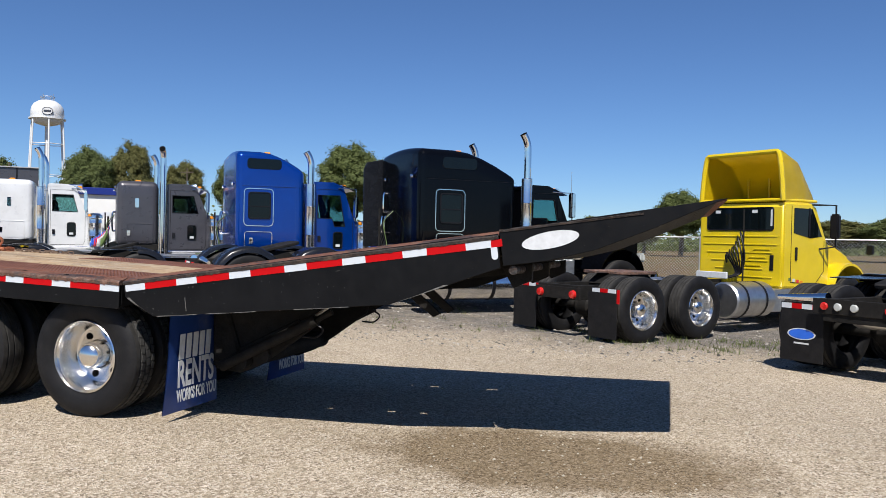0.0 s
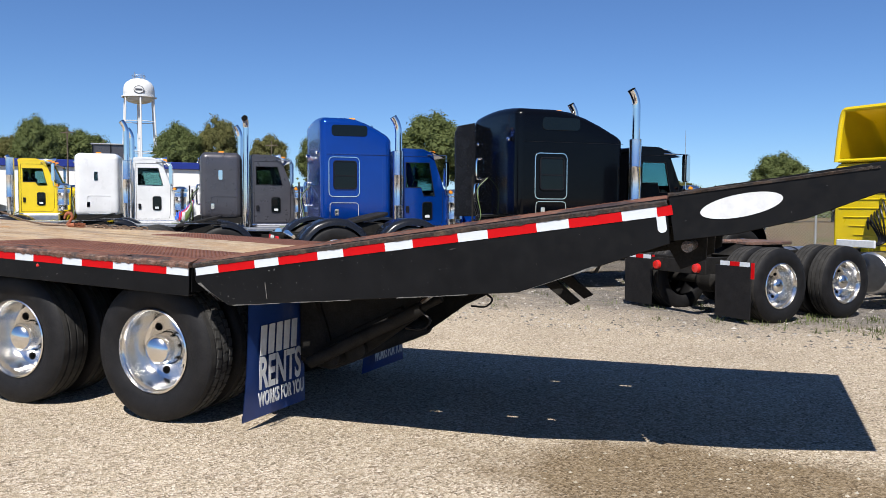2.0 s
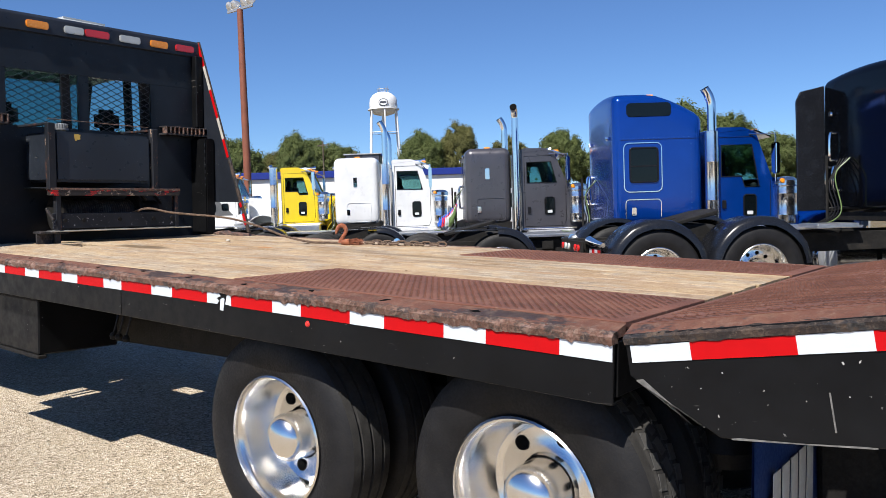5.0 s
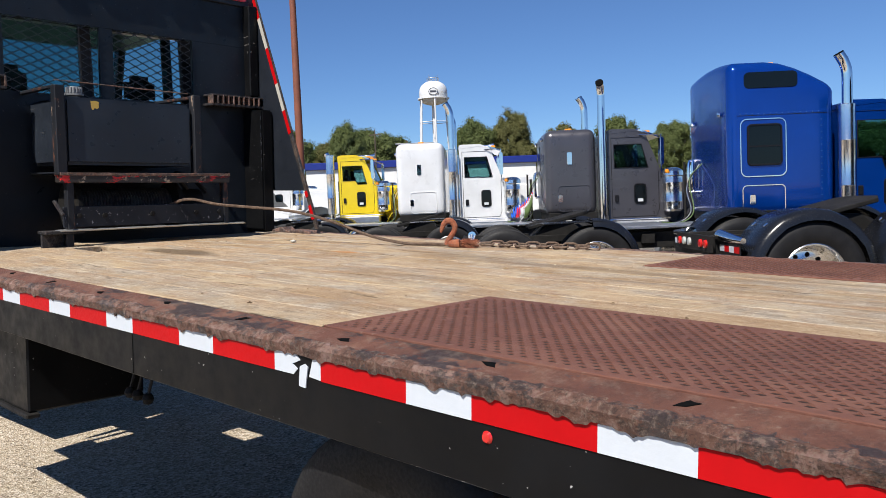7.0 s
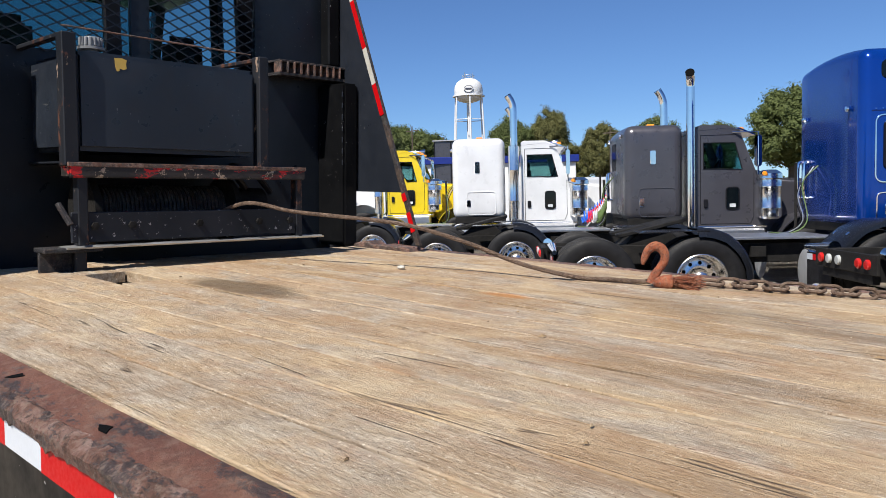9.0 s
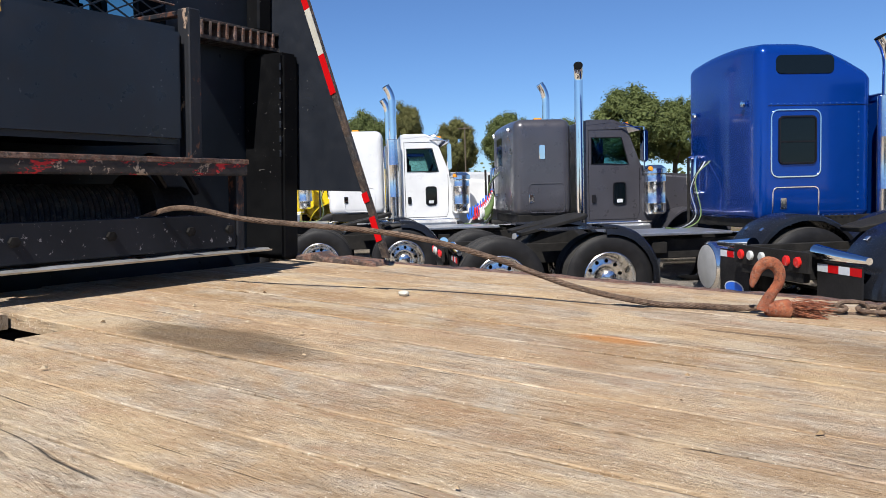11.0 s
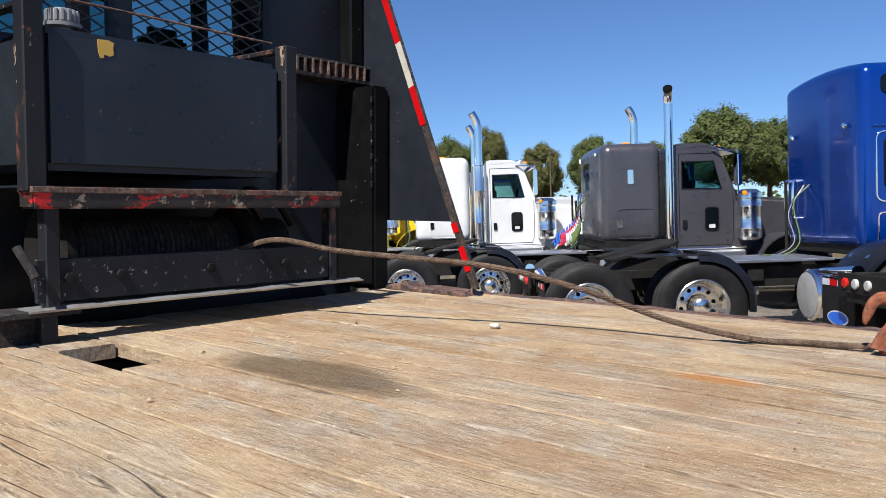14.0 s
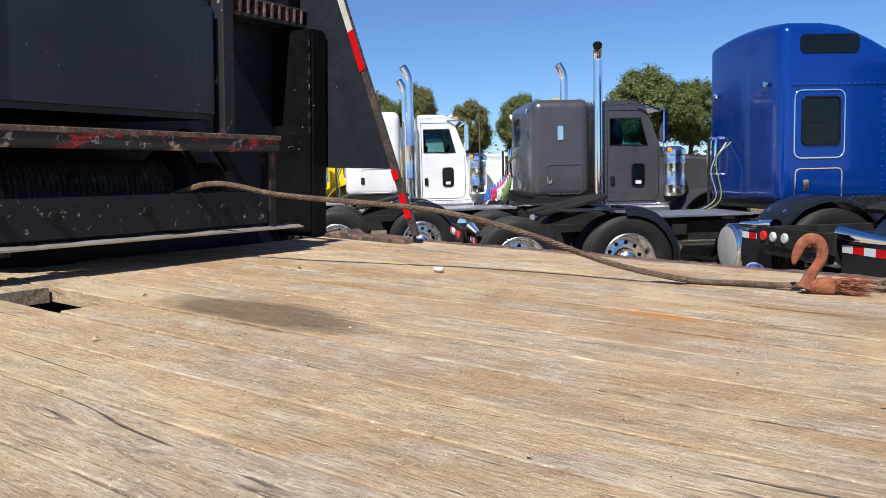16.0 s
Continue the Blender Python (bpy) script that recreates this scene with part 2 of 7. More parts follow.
def paint(name, c, rough=0.3, coat=0.7, dust=0.06, spec=0.5, metal=0.0):
    m = Mat(name, rough, metal, spec)
    n = m.noise(2.0, 5)
    col = m.ramp(n, (0.3, tuple(v * 0.9 for v in c)), (0.7, tuple(min(1, v * 1.06) for v in c)))
    col = m.mix(m.ramp(m.noise(1.4, 7, 0.65), (0.55, 0.0), (0.85, dust)), col, rgb("8d8574"))
    m.base(col).coat(coat, 0.06)
    m.rough(m.ramp(m.noise(6, 5), (0.3, rough * 0.8), (0.7, rough * 1.35)))
    return m.m


def glass_mat(name, tint=(0.5, 0.75, 0.78)):
    m = Mat(name, 0.02)
    m.base(tint)
    m.b.inputs["Transmission Weight"].default_value = 1.0
    m.b.inputs["IOR"].default_value = 1.12
    return m.m


def leaf_mat(name, a, b, c):
    m = Mat(name, 0.7, spec=0.2)
    rnd = m.node("ShaderNodeNewGeometry").outputs["Random Per Island"]
    col = m.ramp(rnd, (0.0, a), (0.55, b), (1.0, c))
    m.base(m.mix(0.5, col, m.ramp(m.noise(0.4, 3), (0.3, a), (0.7, c))))
    # thin leaves let some light through
    tr = m.node("ShaderNodeBsdfTranslucent", Color=m.b.inputs["Base Color"].links[0].from_socket)
    mx = m.node("ShaderNodeMixShader")
    mx.inputs[0].default_value = 0.42
    m.nt.links.new(m.b.outputs[0], mx.inputs[1])
    m.nt.links.new(tr.outputs[0], mx.inputs[2])
    m.nt.links.new(mx.outputs[0], m.nt.nodes["Material Output"].inputs["Surface"])
    return m.m


M = dict(
    wheelalu=smooth_metal("satin_bright_aluminium", (0.8, 0.79, 0.77), 0.2),
    # near-black for flat discs and marks, the shade of openings put into colour
    holedark=plain("hole_shade", (0.004, 0.004, 0.004), 0.9, spec=0.05),
    # darker rust tone, the shade inside the plate's dimples put into colour
    lozenge=rust_mat("shaded_rust_dimple", "3a231d", "2a1813", "4a2c24", black=0.05, scale=9.0, grit=0.2),
    tailrail=rust_mat("dark_scraped_steel", "352a26", "191718", "6d5848", black=0.9, scale=14.0, grit=0.5),
    gravel=ground_mat(),
    wood=wood_mat(),
    rust=rust_mat("rusted_steel", "7a5546", "3a2922", "b4958a", black=0.75, scale=19.0, grit=1.25),
    plate=rust_mat("rusted_tread_plate", "7a4c3d", "623a2f", "8c5e4c", black=0.05, scale=4.0, grit=0.18),
    railtop=rust_mat("brown_rail_top", "74493a", "57352b", "8a6450", black=0.8, scale=7.0, grit=0.5),
    hookrust=rust_mat("orange_rust", "b0603e", "6a3d29", "c9845a", black=0.08, scale=14),
    ropesteel=rust_mat("rusty_wire_rope", "7a6250", "4f3e33", "9a8470", black=0.05, scale=25),
    black=chipped_black("chipped_black_paint"),
    inkblack=chipped_black("deep_black_paint", (0.009, 0.0125, 0.018), 0.36, 0.25, 0.26),
    rackblack=chipped_black("scuffed_black_frame", (0.0115, 0.014, 0.0195), 0.36, 0.3, 0.36),
    tankblack=chipped_black("oily_black_tank", (0.0145, 0.0185, 0.026), 0.33, 0.3, 0.4),
    worn=rust_mat("paint_worn_to_rust", "25242a", "141418", "52403a", black=0.95, scale=11.0, grit=0.4),
    dark=plain("grimy_dark_steel", (0.01, 0.0095, 0.009), 0.75, 0.0, 0.4, 8, 0.3, dirt=(0.03, 0.026, 0.022), spec=0.2),
    satin=plain("satin_black_plastic", (0.008, 0.008, 0.01), 0.4, 0.0, 0.2, 5, 0.1, spec=0.22),
    fender=plain("glossy_black_plastic", (0.009, 0.01, 0.013), 0.24, 0.0, 0.2, 5, 0.04, spec=0.4),
    # tread blocks and running face: paler than the sidewall, sunlight put into the colour
    treadblock=plain("sunlit_tread_block", (0.06, 0.059, 0.057), 0.85, 0.0, 0.3, 14, 0.3, dirt=(0.085, 0.08, 0.072), spec=0.15),
    treadgrey=plain("sunlit_dusty_tread", (0.032, 0.031, 0.03), 0.85, 0.0, 0.3, 14, 0.4, dirt=(0.06, 0.057, 0.052), spec=0.15),
    rubber=plain("tyre_rubber", (0.008, 0.008, 0.009), 0.6, 0.0, 0.3, 9, 0.25, dirt=(0.019, 0.018, 0.017), spec=0.22),
    alu=smooth_metal("polished_aluminium", (0.86, 0.85, 0.83), 0.2),
    dullalu=plain("brushed_aluminium", (0.6, 0.6, 0.6), 0.38, 1.0, 0.12, 9, 0.12),
    chrome=smooth_metal("chrome", (0.82, 0.83, 0.85), 0.06),
    red=plain("red_reflective_tape", (0.4, 0.002, 0.004), 0.5, 0.0, 0.1, 9, 0.05, spec=0.15),
    tape_white=plain("white_reflective_tape", (0.5, 0.54, 0.585), 0.35, 0.0, 0.06, 12, 0.1, dirt=(0.44, 0.46, 0.48)),
    tape_old=plain("soiled_white_tape", (0.42, 0.41, 0.36), 0.45, 0.0, 0.1, 12, 0.1, dirt=(0.25, 0.22, 0.17)),
    white=paint("white_truck_paint", (0.62, 0.63, 0.64)),
    blue=paint("metallic_blue_paint", (0.001, 0.042, 0.275), 0.2, 0.5, 0.0, 0.35, 0.5),
    blue_rivet=paint("pale_blue_rivet", (0.05, 0.16, 0.5), 0.2, 0.5, 0.0, 0.5, 0.6),
    grey=paint("dark_grey_paint", (0.083, 0.081, 0.092), 0.3, 0.25, 0.0, 0.4, 0.5),
    jet=paint("glossy_black_paint", (0.0018, 0.0022, 0.0035), 0.1, 0.05, 0.0, 0.13),
    yellow=paint("yellow_truck_paint", (0.62, 0.46, 0.006), 0.34, 0.4),
    flapblue=plain("printed_blue_vinyl", (0.008, 0.033, 0.15), 0.4, 0.0, 0.15, 7, 0.1, dirt=(0.1, 0.11, 0.14)),
    print=plain("white_print", (0.52, 0.54, 0.56), 0.5, 0.0, 0.1, 20),
    glass=glass_mat("tinted_glass", (0.3, 0.5, 0.5)),
    darkglass=plain("dark_window_glass", (0.003, 0.005, 0.006), 0.04, 0.0, 0.1, 3, spec=0.3),
    amber=plain("amber_lens", (0.75, 0.27, 0.02), 0.25, coat=0.6),
    redlens=plain("red_lens", (0.5, 0.015, 0.012), 0.2, coat=0.8),
    clearlens=plain("clear_lens", (0.42, 0.44, 0.43), 0.15, coat=0.8),
    seat=plain("dark_seat_cloth", (0.03, 0.03, 0.035), 0.9),
    yellowlabel=plain("faded_yellow_label", rgb("b89a4a"), 0.7, dirt=(0.3, 0.22, 0.12)),
    green=plain("green_air_hose", (0.1, 0.15, 0.05), 0.4),
    bluehose=plain("blue_air_hose", (0.02, 0.12, 0.6), 0.4),
    redhose=plain("red_air_hose", (0.6, 0.02, 0.03), 0.4),
    towerwhite=plain("white_tank_paint", (0.62, 0.63, 0.64), 0.5, 0, 0.05, 0.3),
    pole=plain("rusty_brown_pole", rgb("754330"), 0.7, 0, 0.15, 2),
    wall=plain("pale_metal_siding", rgb("dcdcda"), 0.6, 0, 0.06, 0.4),
    roofblue=plain("blue_metal_fascia", rgb("182a78"), 0.4, 0, 0.08, 0.5),
    bark=plain("bark", (0.09, 0.07, 0.05), 0.9, 0, 0.3, 1.5, 0.4),
    leaf=leaf_mat("green_leaves", (0.092, 0.12, 0.042), (0.122, 0.15, 0.052), (0.16, 0.188, 0.068)),
    leaf_warm=leaf_mat("turning_leaves", (0.112, 0.12, 0.045), (0.14, 0.142, 0.052), (0.175, 0.162, 0.06)),
    drumalu=plain("weathered_aluminium", (0.42, 0.43, 0.44), 0.5, 0.3, 0.1, 6, 0.1),
    scraped=plain("scraped_dull_steel", (0.12, 0.118, 0.112), 0.6, 0.0, 0.5, 30, 0.2, dirt=(0.03, 0.028, 0.026)),
    galv=plain("galvanised_steel", (0.5, 0.5, 0.49), 0.45, 0.8, 0.1, 5),
)


# ---- mesh helpers ----
def finish(bm, sharp=32):
    bm.normal_update()
    for f in bm.faces:
        f.smooth = True
    for e in bm.edges:
        if len(e.link_faces) == 2 and e.calc_face_angle(0.0) > radians(sharp):
            e.smooth = False
    return bm


def part(name, bm, material, parent=None, label="", place=None, sharp=32):
    """Links a bmesh as one mesh object under a thing or under a part."""
    me = bpy.data.meshes.new(name)
    finish(bm, sharp).to_mesh(me)
    bm.free()
    me.materials.append(material)
    ob = new(name, me)
    ob.parent = parent
    if place is not None:
        ob.matrix_local = place
    if label:
        ob["label"] = label
    return ob


def share(name, ob, parent, place, label=""):
    """Another part on the same mesh."""
    o = new(name, ob.data)
    o.parent = parent
    o.matrix_local = place
    if label:
        o["label"] = label
    return o


def thing(name, m, label, category, group="", kind=""):
    ob = new(name)
    ob.empty_display_size = 0.2
    ob.matrix_world = m
    return tagged(ob, label, category, group, kind)


def bev(bm, w, seg=1, geom=None):
    if w > 0:
        ed = geom or [e for e in bm.edges if e.is_manifold and e.calc_face_angle(0.0) > 0.35]
        bmesh.ops.bevel(bm, geom=ed, offset=w, segments=seg, affect="EDGES", clamp_overlap=True)
    return bm


def add_box(bm, lo, hi, m=None):
    r = bmesh.ops.create_cube(bm, size=1.0)
    for v in r["verts"]:
        v.co = Vector([(a + b) / 2 + c * (b - a) for a, b, c in zip(lo, hi, v.co)])
        if m is not None:
            v.co = m @ v.co
    return bm


def boxes(*rows, w=0.0, seg=1):
    bm = bmesh.new()
    for lo, hi in rows:
        add_box(bm, lo, hi)
    return bev(bm, w, seg)


def prism(poly, a, b, axis="y", w=0.0, seg=1):
    """A polygon pulled along an axis: (u, v) is (x, z) for y, (y, z) for x, (x, y) for z."""
    def at(u, v, t):
        return {"y": (u, t, v), "x": (t, u, v), "z": (u, v, t)}[axis]
    bm = bmesh.new()
    lo = [bm.verts.new(at(u, v, a)) for u, v in poly]
    hi = [bm.verts.new(at(u, v, b)) for u, v in poly]
    bm.faces.new(lo)
    bm.faces.new(hi[::-1])
    k = len(poly)
    for i in range(k):
        bm.faces.new((lo[i], hi[i], hi[(i + 1) % k], lo[(i + 1) % k]))
    bmesh.ops.recalc_face_normals(bm, faces=bm.faces)
    return bev(bm, w, seg)


def lathe(profile, n=32, axis="y", bm=None, m=None):
    """A profile of (radius, along) turned round an axis."""
    bm = bm or bmesh.new()
    rings = []
    for r, t in profile:
        ring = []
        for i in range(n if r > 1e-6 else 1):
            a = 2 * math.pi * i / n
            c, s = r * math.cos(a), r * math.sin(a)
            co = Vector({"y": (c, t, s), "x": (t, c, s), "z": (c, s, t)}[axis])
            ring.append(bm.verts.new(m @ co if m is not None else co))
        rings.append(ring)
    fs = []
    for p, q in zip(rings, rings[1:]):
        for i in range(n):
            j = (i + 1) % n
            vs = [p[i % len(p)], p[j % len(p)], q[j % len(q)], q[i % len(q)]]
            vs = list(dict.fromkeys(vs))
            if len(vs) > 2:
                fs.append(bm.faces.new(vs))
    bmesh.ops.recalc_face_normals(bm, faces=fs)
    return bm


def tube(pts, r, n=8, bm=None, closed=False):
    """A round bar along points; r one number or one for each point."""
    bm = bm or bmesh.new()
    pts = [Vector(p) for p in pts]
    k = len(pts)
    rs = r if isinstance(r, (list, tuple)) else [r] * k
    rings, up = [], None
    for i, p in enumerate(pts):
        a = pts[(i - 1) % k] if closed or i else p
        b = pts[(i + 1) % k] if closed or i < k - 1 else p
        d = (b - a).normalized()
        if up is None:
            up = Vector((0, 0, 1)) if abs(d.z) < 0.9 else Vector((1, 0, 0))
        side = d.cross(up).normalized()
        up = side.cross(d).normalized()
        rings.append([bm.verts.new(p + rs[i] * (math.cos(t) * side + math.sin(t) * up))
                      for t in (2 * math.pi * j / n for j in range(n))])
    fs = []
    for i in range(k if closed else k - 1):
        p, q = rings[i], rings[(i + 1) % k]
        for j in range(n):
            fs.append(bm.faces.new((p[j], p[(j + 1) % n], q[(j + 1) % n], q[j])))
    if not closed:
        fs.append(bm.faces.new(rings[0]))
        fs.append(bm.faces.new(rings[-1][::-1]))
    bmesh.ops.recalc_face_normals(bm, faces=fs)
    return bm


def arc(cx, cz, r, a0, a1, n=12, y=0.0):
    return [Vector((cx + r * math.cos(radians(a0 + (a1 - a0) * i / n)), y, cz + r * math.sin(radians(a0 + (a1 - a0) * i / n))))
            for i in range(n + 1)]


def curve_pts(pts, n=6):
    """Points of a smooth curve through pts."""
    p = [Vector(q) for q in pts]
    p = [2 * p[0] - p[1]] + p + [2 * p[-1] - p[-2]]
    out = []
    for i in range(1, len(p) - 2):
        for j in range(n):
            t = j / n
            out.append(0.5 * (2 * p[i] + (p[i + 1] - p[i - 1]) * t + (2 * p[i - 1] - 5 * p[i] + 4 * p[i + 1] - p[i + 2]) * t * t
                              + (3 * p[i] - p[i - 1] - 3 * p[i + 1] + p[i + 2]) * t ** 3))
    return out + [p[-2]]


def round_rect(cx, cz, wx, wz, r, n=5):
    out = []
    for sx, sz, a in ((1, 1, 0), (-1, 1, 90), (-1, -1, 180), (1, -1, 270)):
        for i in range(n + 1):
            t = radians(a + 90 * i / n)
            out.append((cx + sx * (wx / 2 - r) + r * math.cos(t), cz + sz * (wz / 2 - r) + r * math.sin(t)))
    return out


# ---- wheels ----
TYRE = [(0.29, -0.112), (0.315, -0.13), (0.38, -0.142), (0.434, -0.138), (0.47, -0.124), (0.489, -0.108),
        (0.493, -0.07), (0.48, -0.068), (0.48, -0.056), (0.494, -0.054), (0.495, -0.008), (0.482, -0.006), (0.482, 0.006), (0.495, 0.008),
        (0.494, 0.054), (0.48, 0.056), (0.48, 0.068), (0.493, 0.07), (0.489, 0.108),
        (0.47, 0.124), (0.434, 0.138), (0.38, 0.142), (0.315, 0.13), (0.29, 0.112)]
DISH = [(0.289, -0.134), (0.297, -0.128), (0.294, -0.116), (0.28, -0.116), (0.27, -0.1), (0.263, -0.06), (0.248, 0.03), (0.236, 0.064),
        (0.215, 0.078), (0.15, 0.076), (0.125, 0.06), (0.118, 0.04)]
HUBCAP = [(0.118, 0.065), (0.112, 0.03), (0.11, -0.05), (0.104, -0.075), (0.093, -0.093), (0.075, -0.107), (0.048, -0.117), (0.024, -0.122), (0.0, -0.123)]
BULGE = [(0.286, -0.132), (0.297, -0.124), (0.295, -0.11), (0.278, -0.1), (0.262, -0.05), (0.25, -0.028), (0.17, -0.085), (0.14, -0.1), (0.11, -0.1)]
wheel_parts = {}


def tyre_mesh():
    return lathe(TYRE, 64)


def tread_mesh():
    """Separate tread blocks of an open-shouldered drive tyre."""
    bm = bmesh.new()
    for row, (y, w) in enumerate(((-0.031, 0.04), (0.031, 0.04), (0.09, 0.034))):
        for i in range(46):
            a = 2 * math.pi * (i + 0.5 * (row % 2)) / 46
            m = Matrix.Rotation(a, 4, "Y") @ Matrix.Translation((0.4885, y, 0)) @ Matrix.Rotation(0.2 if row % 2 else -0.2, 4, "X")
            add_box(bm, (-0.012, -w / 2, -0.026), (0.0075, w / 2, 0.026), m)
    return bm


def lit_tread(tyre):
    """Gives the running face of a tyre its dusty grey, paler to paint in sunlight."""
    me = tyre.data
    if len(me.materials) < 2:
        me.materials.append(M["treadgrey"])
        for f in me.polygons:
            if math.hypot(f.center.x, f.center.z) > 0.484:
                f.material_index = 1
    return tyre


# dark discs laid on the rim, painting the shade of its hand holes
def holes_mesh(n, r, y0, size):
    bm = bmesh.new()
    for i in range(n):
        a = 2 * math.pi * i / n + 0.2
        m = Matrix.Translation((r * math.cos(a), y0, r * math.sin(a)))
        lathe([(0.0, -0.004), (size * 0.8, -0.004), (size, -0.002), (size * 1.08, 0.006)], 14, "y", bm, m)
    return bm


def nuts_mesh(r, y0):
    bm = bmesh.new()
    for i in range(10):
        a = 2 * math.pi * i / 10
        lathe([(0.016, 0.0), (0.016, -0.022), (0.009, -0.03), (0.0, -0.031)], 6, "y", bm,
              Matrix.Translation((r * math.cos(a), y0, r * math.sin(a))))
    return bm


def wheel(parent, place, style="dual", lugs=False, metal="wheelalu", holes=6):
    """A wheel whose outer face looks along -y of place: rim, tyres, hub cap, hand holes, nuts."""
    def piece(key, make, mat, name, up, at, label=""):
        key = (key, mat)
        if key not in wheel_parts:
            wheel_parts[key] = part(name, make(), M[mat], up, label, at)
            return wheel_parts[key]
        return share(name, wheel_parts[key], up, at, label)

    here = Matrix.Identity(4)
    if style == "dual":
        rim = piece("dish", lambda: lathe(DISH, 56), metal, "wheel", parent, place, "deep dished aluminium wheel")
        piece("cap", lambda: lathe(HUBCAP, 36), metal, "hub_cap", rim, here)
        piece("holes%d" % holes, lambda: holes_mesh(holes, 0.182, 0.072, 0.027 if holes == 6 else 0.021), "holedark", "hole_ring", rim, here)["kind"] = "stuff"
        for at in (here, Matrix.Translation((0, 0.335, 0))):
            lit_tread(piece("tyre", tyre_mesh, "rubber", "tyre", rim, at))
            if lugs:
                piece("tread", tread_mesh, "treadblock", "tread", rim, at)["kind"] = "stuff"
    else:
        rim = piece("bulge", lambda: lathe(BULGE, 48), metal, "wheel", parent, place, "polished aluminium wheel")
        piece("nuts", lambda: nuts_mesh(0.145, -0.1), "chrome", "nut_ring", rim, here)["kind"] = "stuff"
        piece("cap2", lambda: lathe([(0.11, -0.09), (0.105, -0.15), (0.08, -0.175), (0.0, -0.185)], 28), "chrome", "hub_cap", rim, here)
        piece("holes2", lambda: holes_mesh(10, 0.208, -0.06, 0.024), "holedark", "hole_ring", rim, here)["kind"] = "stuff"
        piece("tyre", tyre_mesh, "rubber", "tyre", rim, here)
        if style == "drive":
            piece("tyre", tyre_mesh, "rubber", "tyre", rim, Matrix.Translation((0, 0.335, 0)))
    return rim


# ---- the rollback truck ----
DECK_Z = 1.168
rollback = thing("rollback_truck", Matrix.Identity(4),
                 "black rollback flatbed truck with worn wooden deck and raised tail", "truck")
# the bed stands tipped a little, its front end up, on the level chassis
BED = (Matrix.Translation((-2.798, -0.000, 1.291)) @ Matrix.Rotation(radians(2.716), 4, Vector((-0.5281, 0.8461, 0.0721)))
       @ Matrix.Translation((2.800, -0.000, -1.200)))
TILT = BED @ Matrix.Rotation(radians(1.0), 4, "X")

deck = part("deck_frame", boxes(((-5.55, 0.0, 0.93), (-0.012, 0.014, 1.122)), ((-5.55, 2.586, 0.93), (-0.012, 2.6, 1.15)),
                                ((-5.55, 0.014, 0.93), (-5.53, 2.586, 1.125)), ((-0.03, 0.03, 0.95), (-0.012, 2.57, 1.12)),
                                ((-5.55, 0.014, 0.93), (-0.012, 0.07, 0.94)), w=0.003), M["black"], rollback, "chipped black side rail of the deck", TILT)
cross = part("cross_member", boxes(((-0.04, 0.03, 0.97), (0.04, 2.57, 1.115)), w=0.003), M["dark"], deck, "", Matrix.Translation((-0.6, 0, 0)))
for i in range(1, 13):
    share("cross_member", cross, deck, Matrix.Translation((-0.6 - 0.4 * i, 0, 0)))


def worn_bar(x0, x1, y0, y1, z0, z1, step=0.02, amp=0.008, seed=3, ragged=0.0):
    """A bar with battered, uneven edges."""
    bm = bmesh.new()
    k = max(2, int(abs(x1 - x0) / step))
    rings = []
    for i in range(k + 1):
        x = x0 + (x1 - x0) * i / k
        o = [(noise.noise((x * 9, j * 3.1 + seed, seed)) + 0.8 * noise.noise((x * 47, j * 5.7 + seed, seed)) + 0.5 * noise.noise((x * 110, j * 7.7, seed))) * amp for j in range(8)]
        drop = max(0.0, noise.noise((x * 34, seed, 4.4)) + 0.6 * noise.noise((x * 90, seed, 9.1)) - 0.05) * 0.015 * ragged
        yc = [(y0 + o[0] * 0.4, z0 - drop), (y0 - 0.004 + o[1], z0 * 0.4 + z1 * 0.6), (y0 + 0.008 + o[2], z1 - 0.004 + o[3] * 0.6),
              (y0 + 0.02, z1 + o[4] * 0.7), (y1 - 0.01, z1 + o[5] * 0.5), (y1, z1 - 0.006), (y1, z0)]
        rings.append([bm.verts.new((x, y, z)) for y, z in yc])
    for a, b in zip(rings, rings[1:]):
        for j in range(7):
            bm.faces.new((a[j], a[(j + 1) % 7], b[(j + 1) % 7], b[j]))
    bm.faces.new(rings[0])
    bm.faces.new(rings[-1][::-1])
    bmesh.ops.recalc_face_normals(bm, faces=bm.faces)
    return bm


part("rub_rail", worn_bar(-5.55, -0.012, -0.009, 0.03, 1.114, 1.151, 0.008, 0.0075, 3, 1.0), M["rust"], deck, "battered rusty steel edge rail")
part("rub_rail", worn_bar(-5.55, -0.012, 2.517, 2.606, 1.118, DECK_Z - 0.002, seed=8), M["rust"], deck, "battered rusty steel edge rail")
strip = part("rail_top", prism([(0.006, 1.13), (0.006, 1.1475), (0.02, 1.152), (0.083, 1.1665), (0.083, 1.13)], -5.55, -0.012, "x"), M["railtop"], deck, "brown rusted rail top with blue-black paint remains")
slope = Matrix.Rotation(math.atan2(0.0145, 0.063), 4, "X")
# flat dark mark that paints a shaded pocket slot, nothing is cut
slot = part("pocket_slot", prism([(-0.022, 0.0), (0.0, -0.004), (0.024, 0.004), (0.012, 0.01), (0.006, 0.017), (-0.01, 0.009)], 0.0006, 0.0016, "z"), M["holedark"], strip, "", Matrix.Translation((-0.55, 0.04, 1.1566)) @ slope)
for i in range(1, 12):
    share("pocket_slot", slot, strip, Matrix.Translation((-0.55 - 0.42 * i, 0.036 + 0.008 * (i % 3), 1.1566 - 0.0009 + 0.0018 * (i % 3))) @ slope @ Matrix.Rotation(0.5 * math.sin(i * 2.0), 4, "Z"))

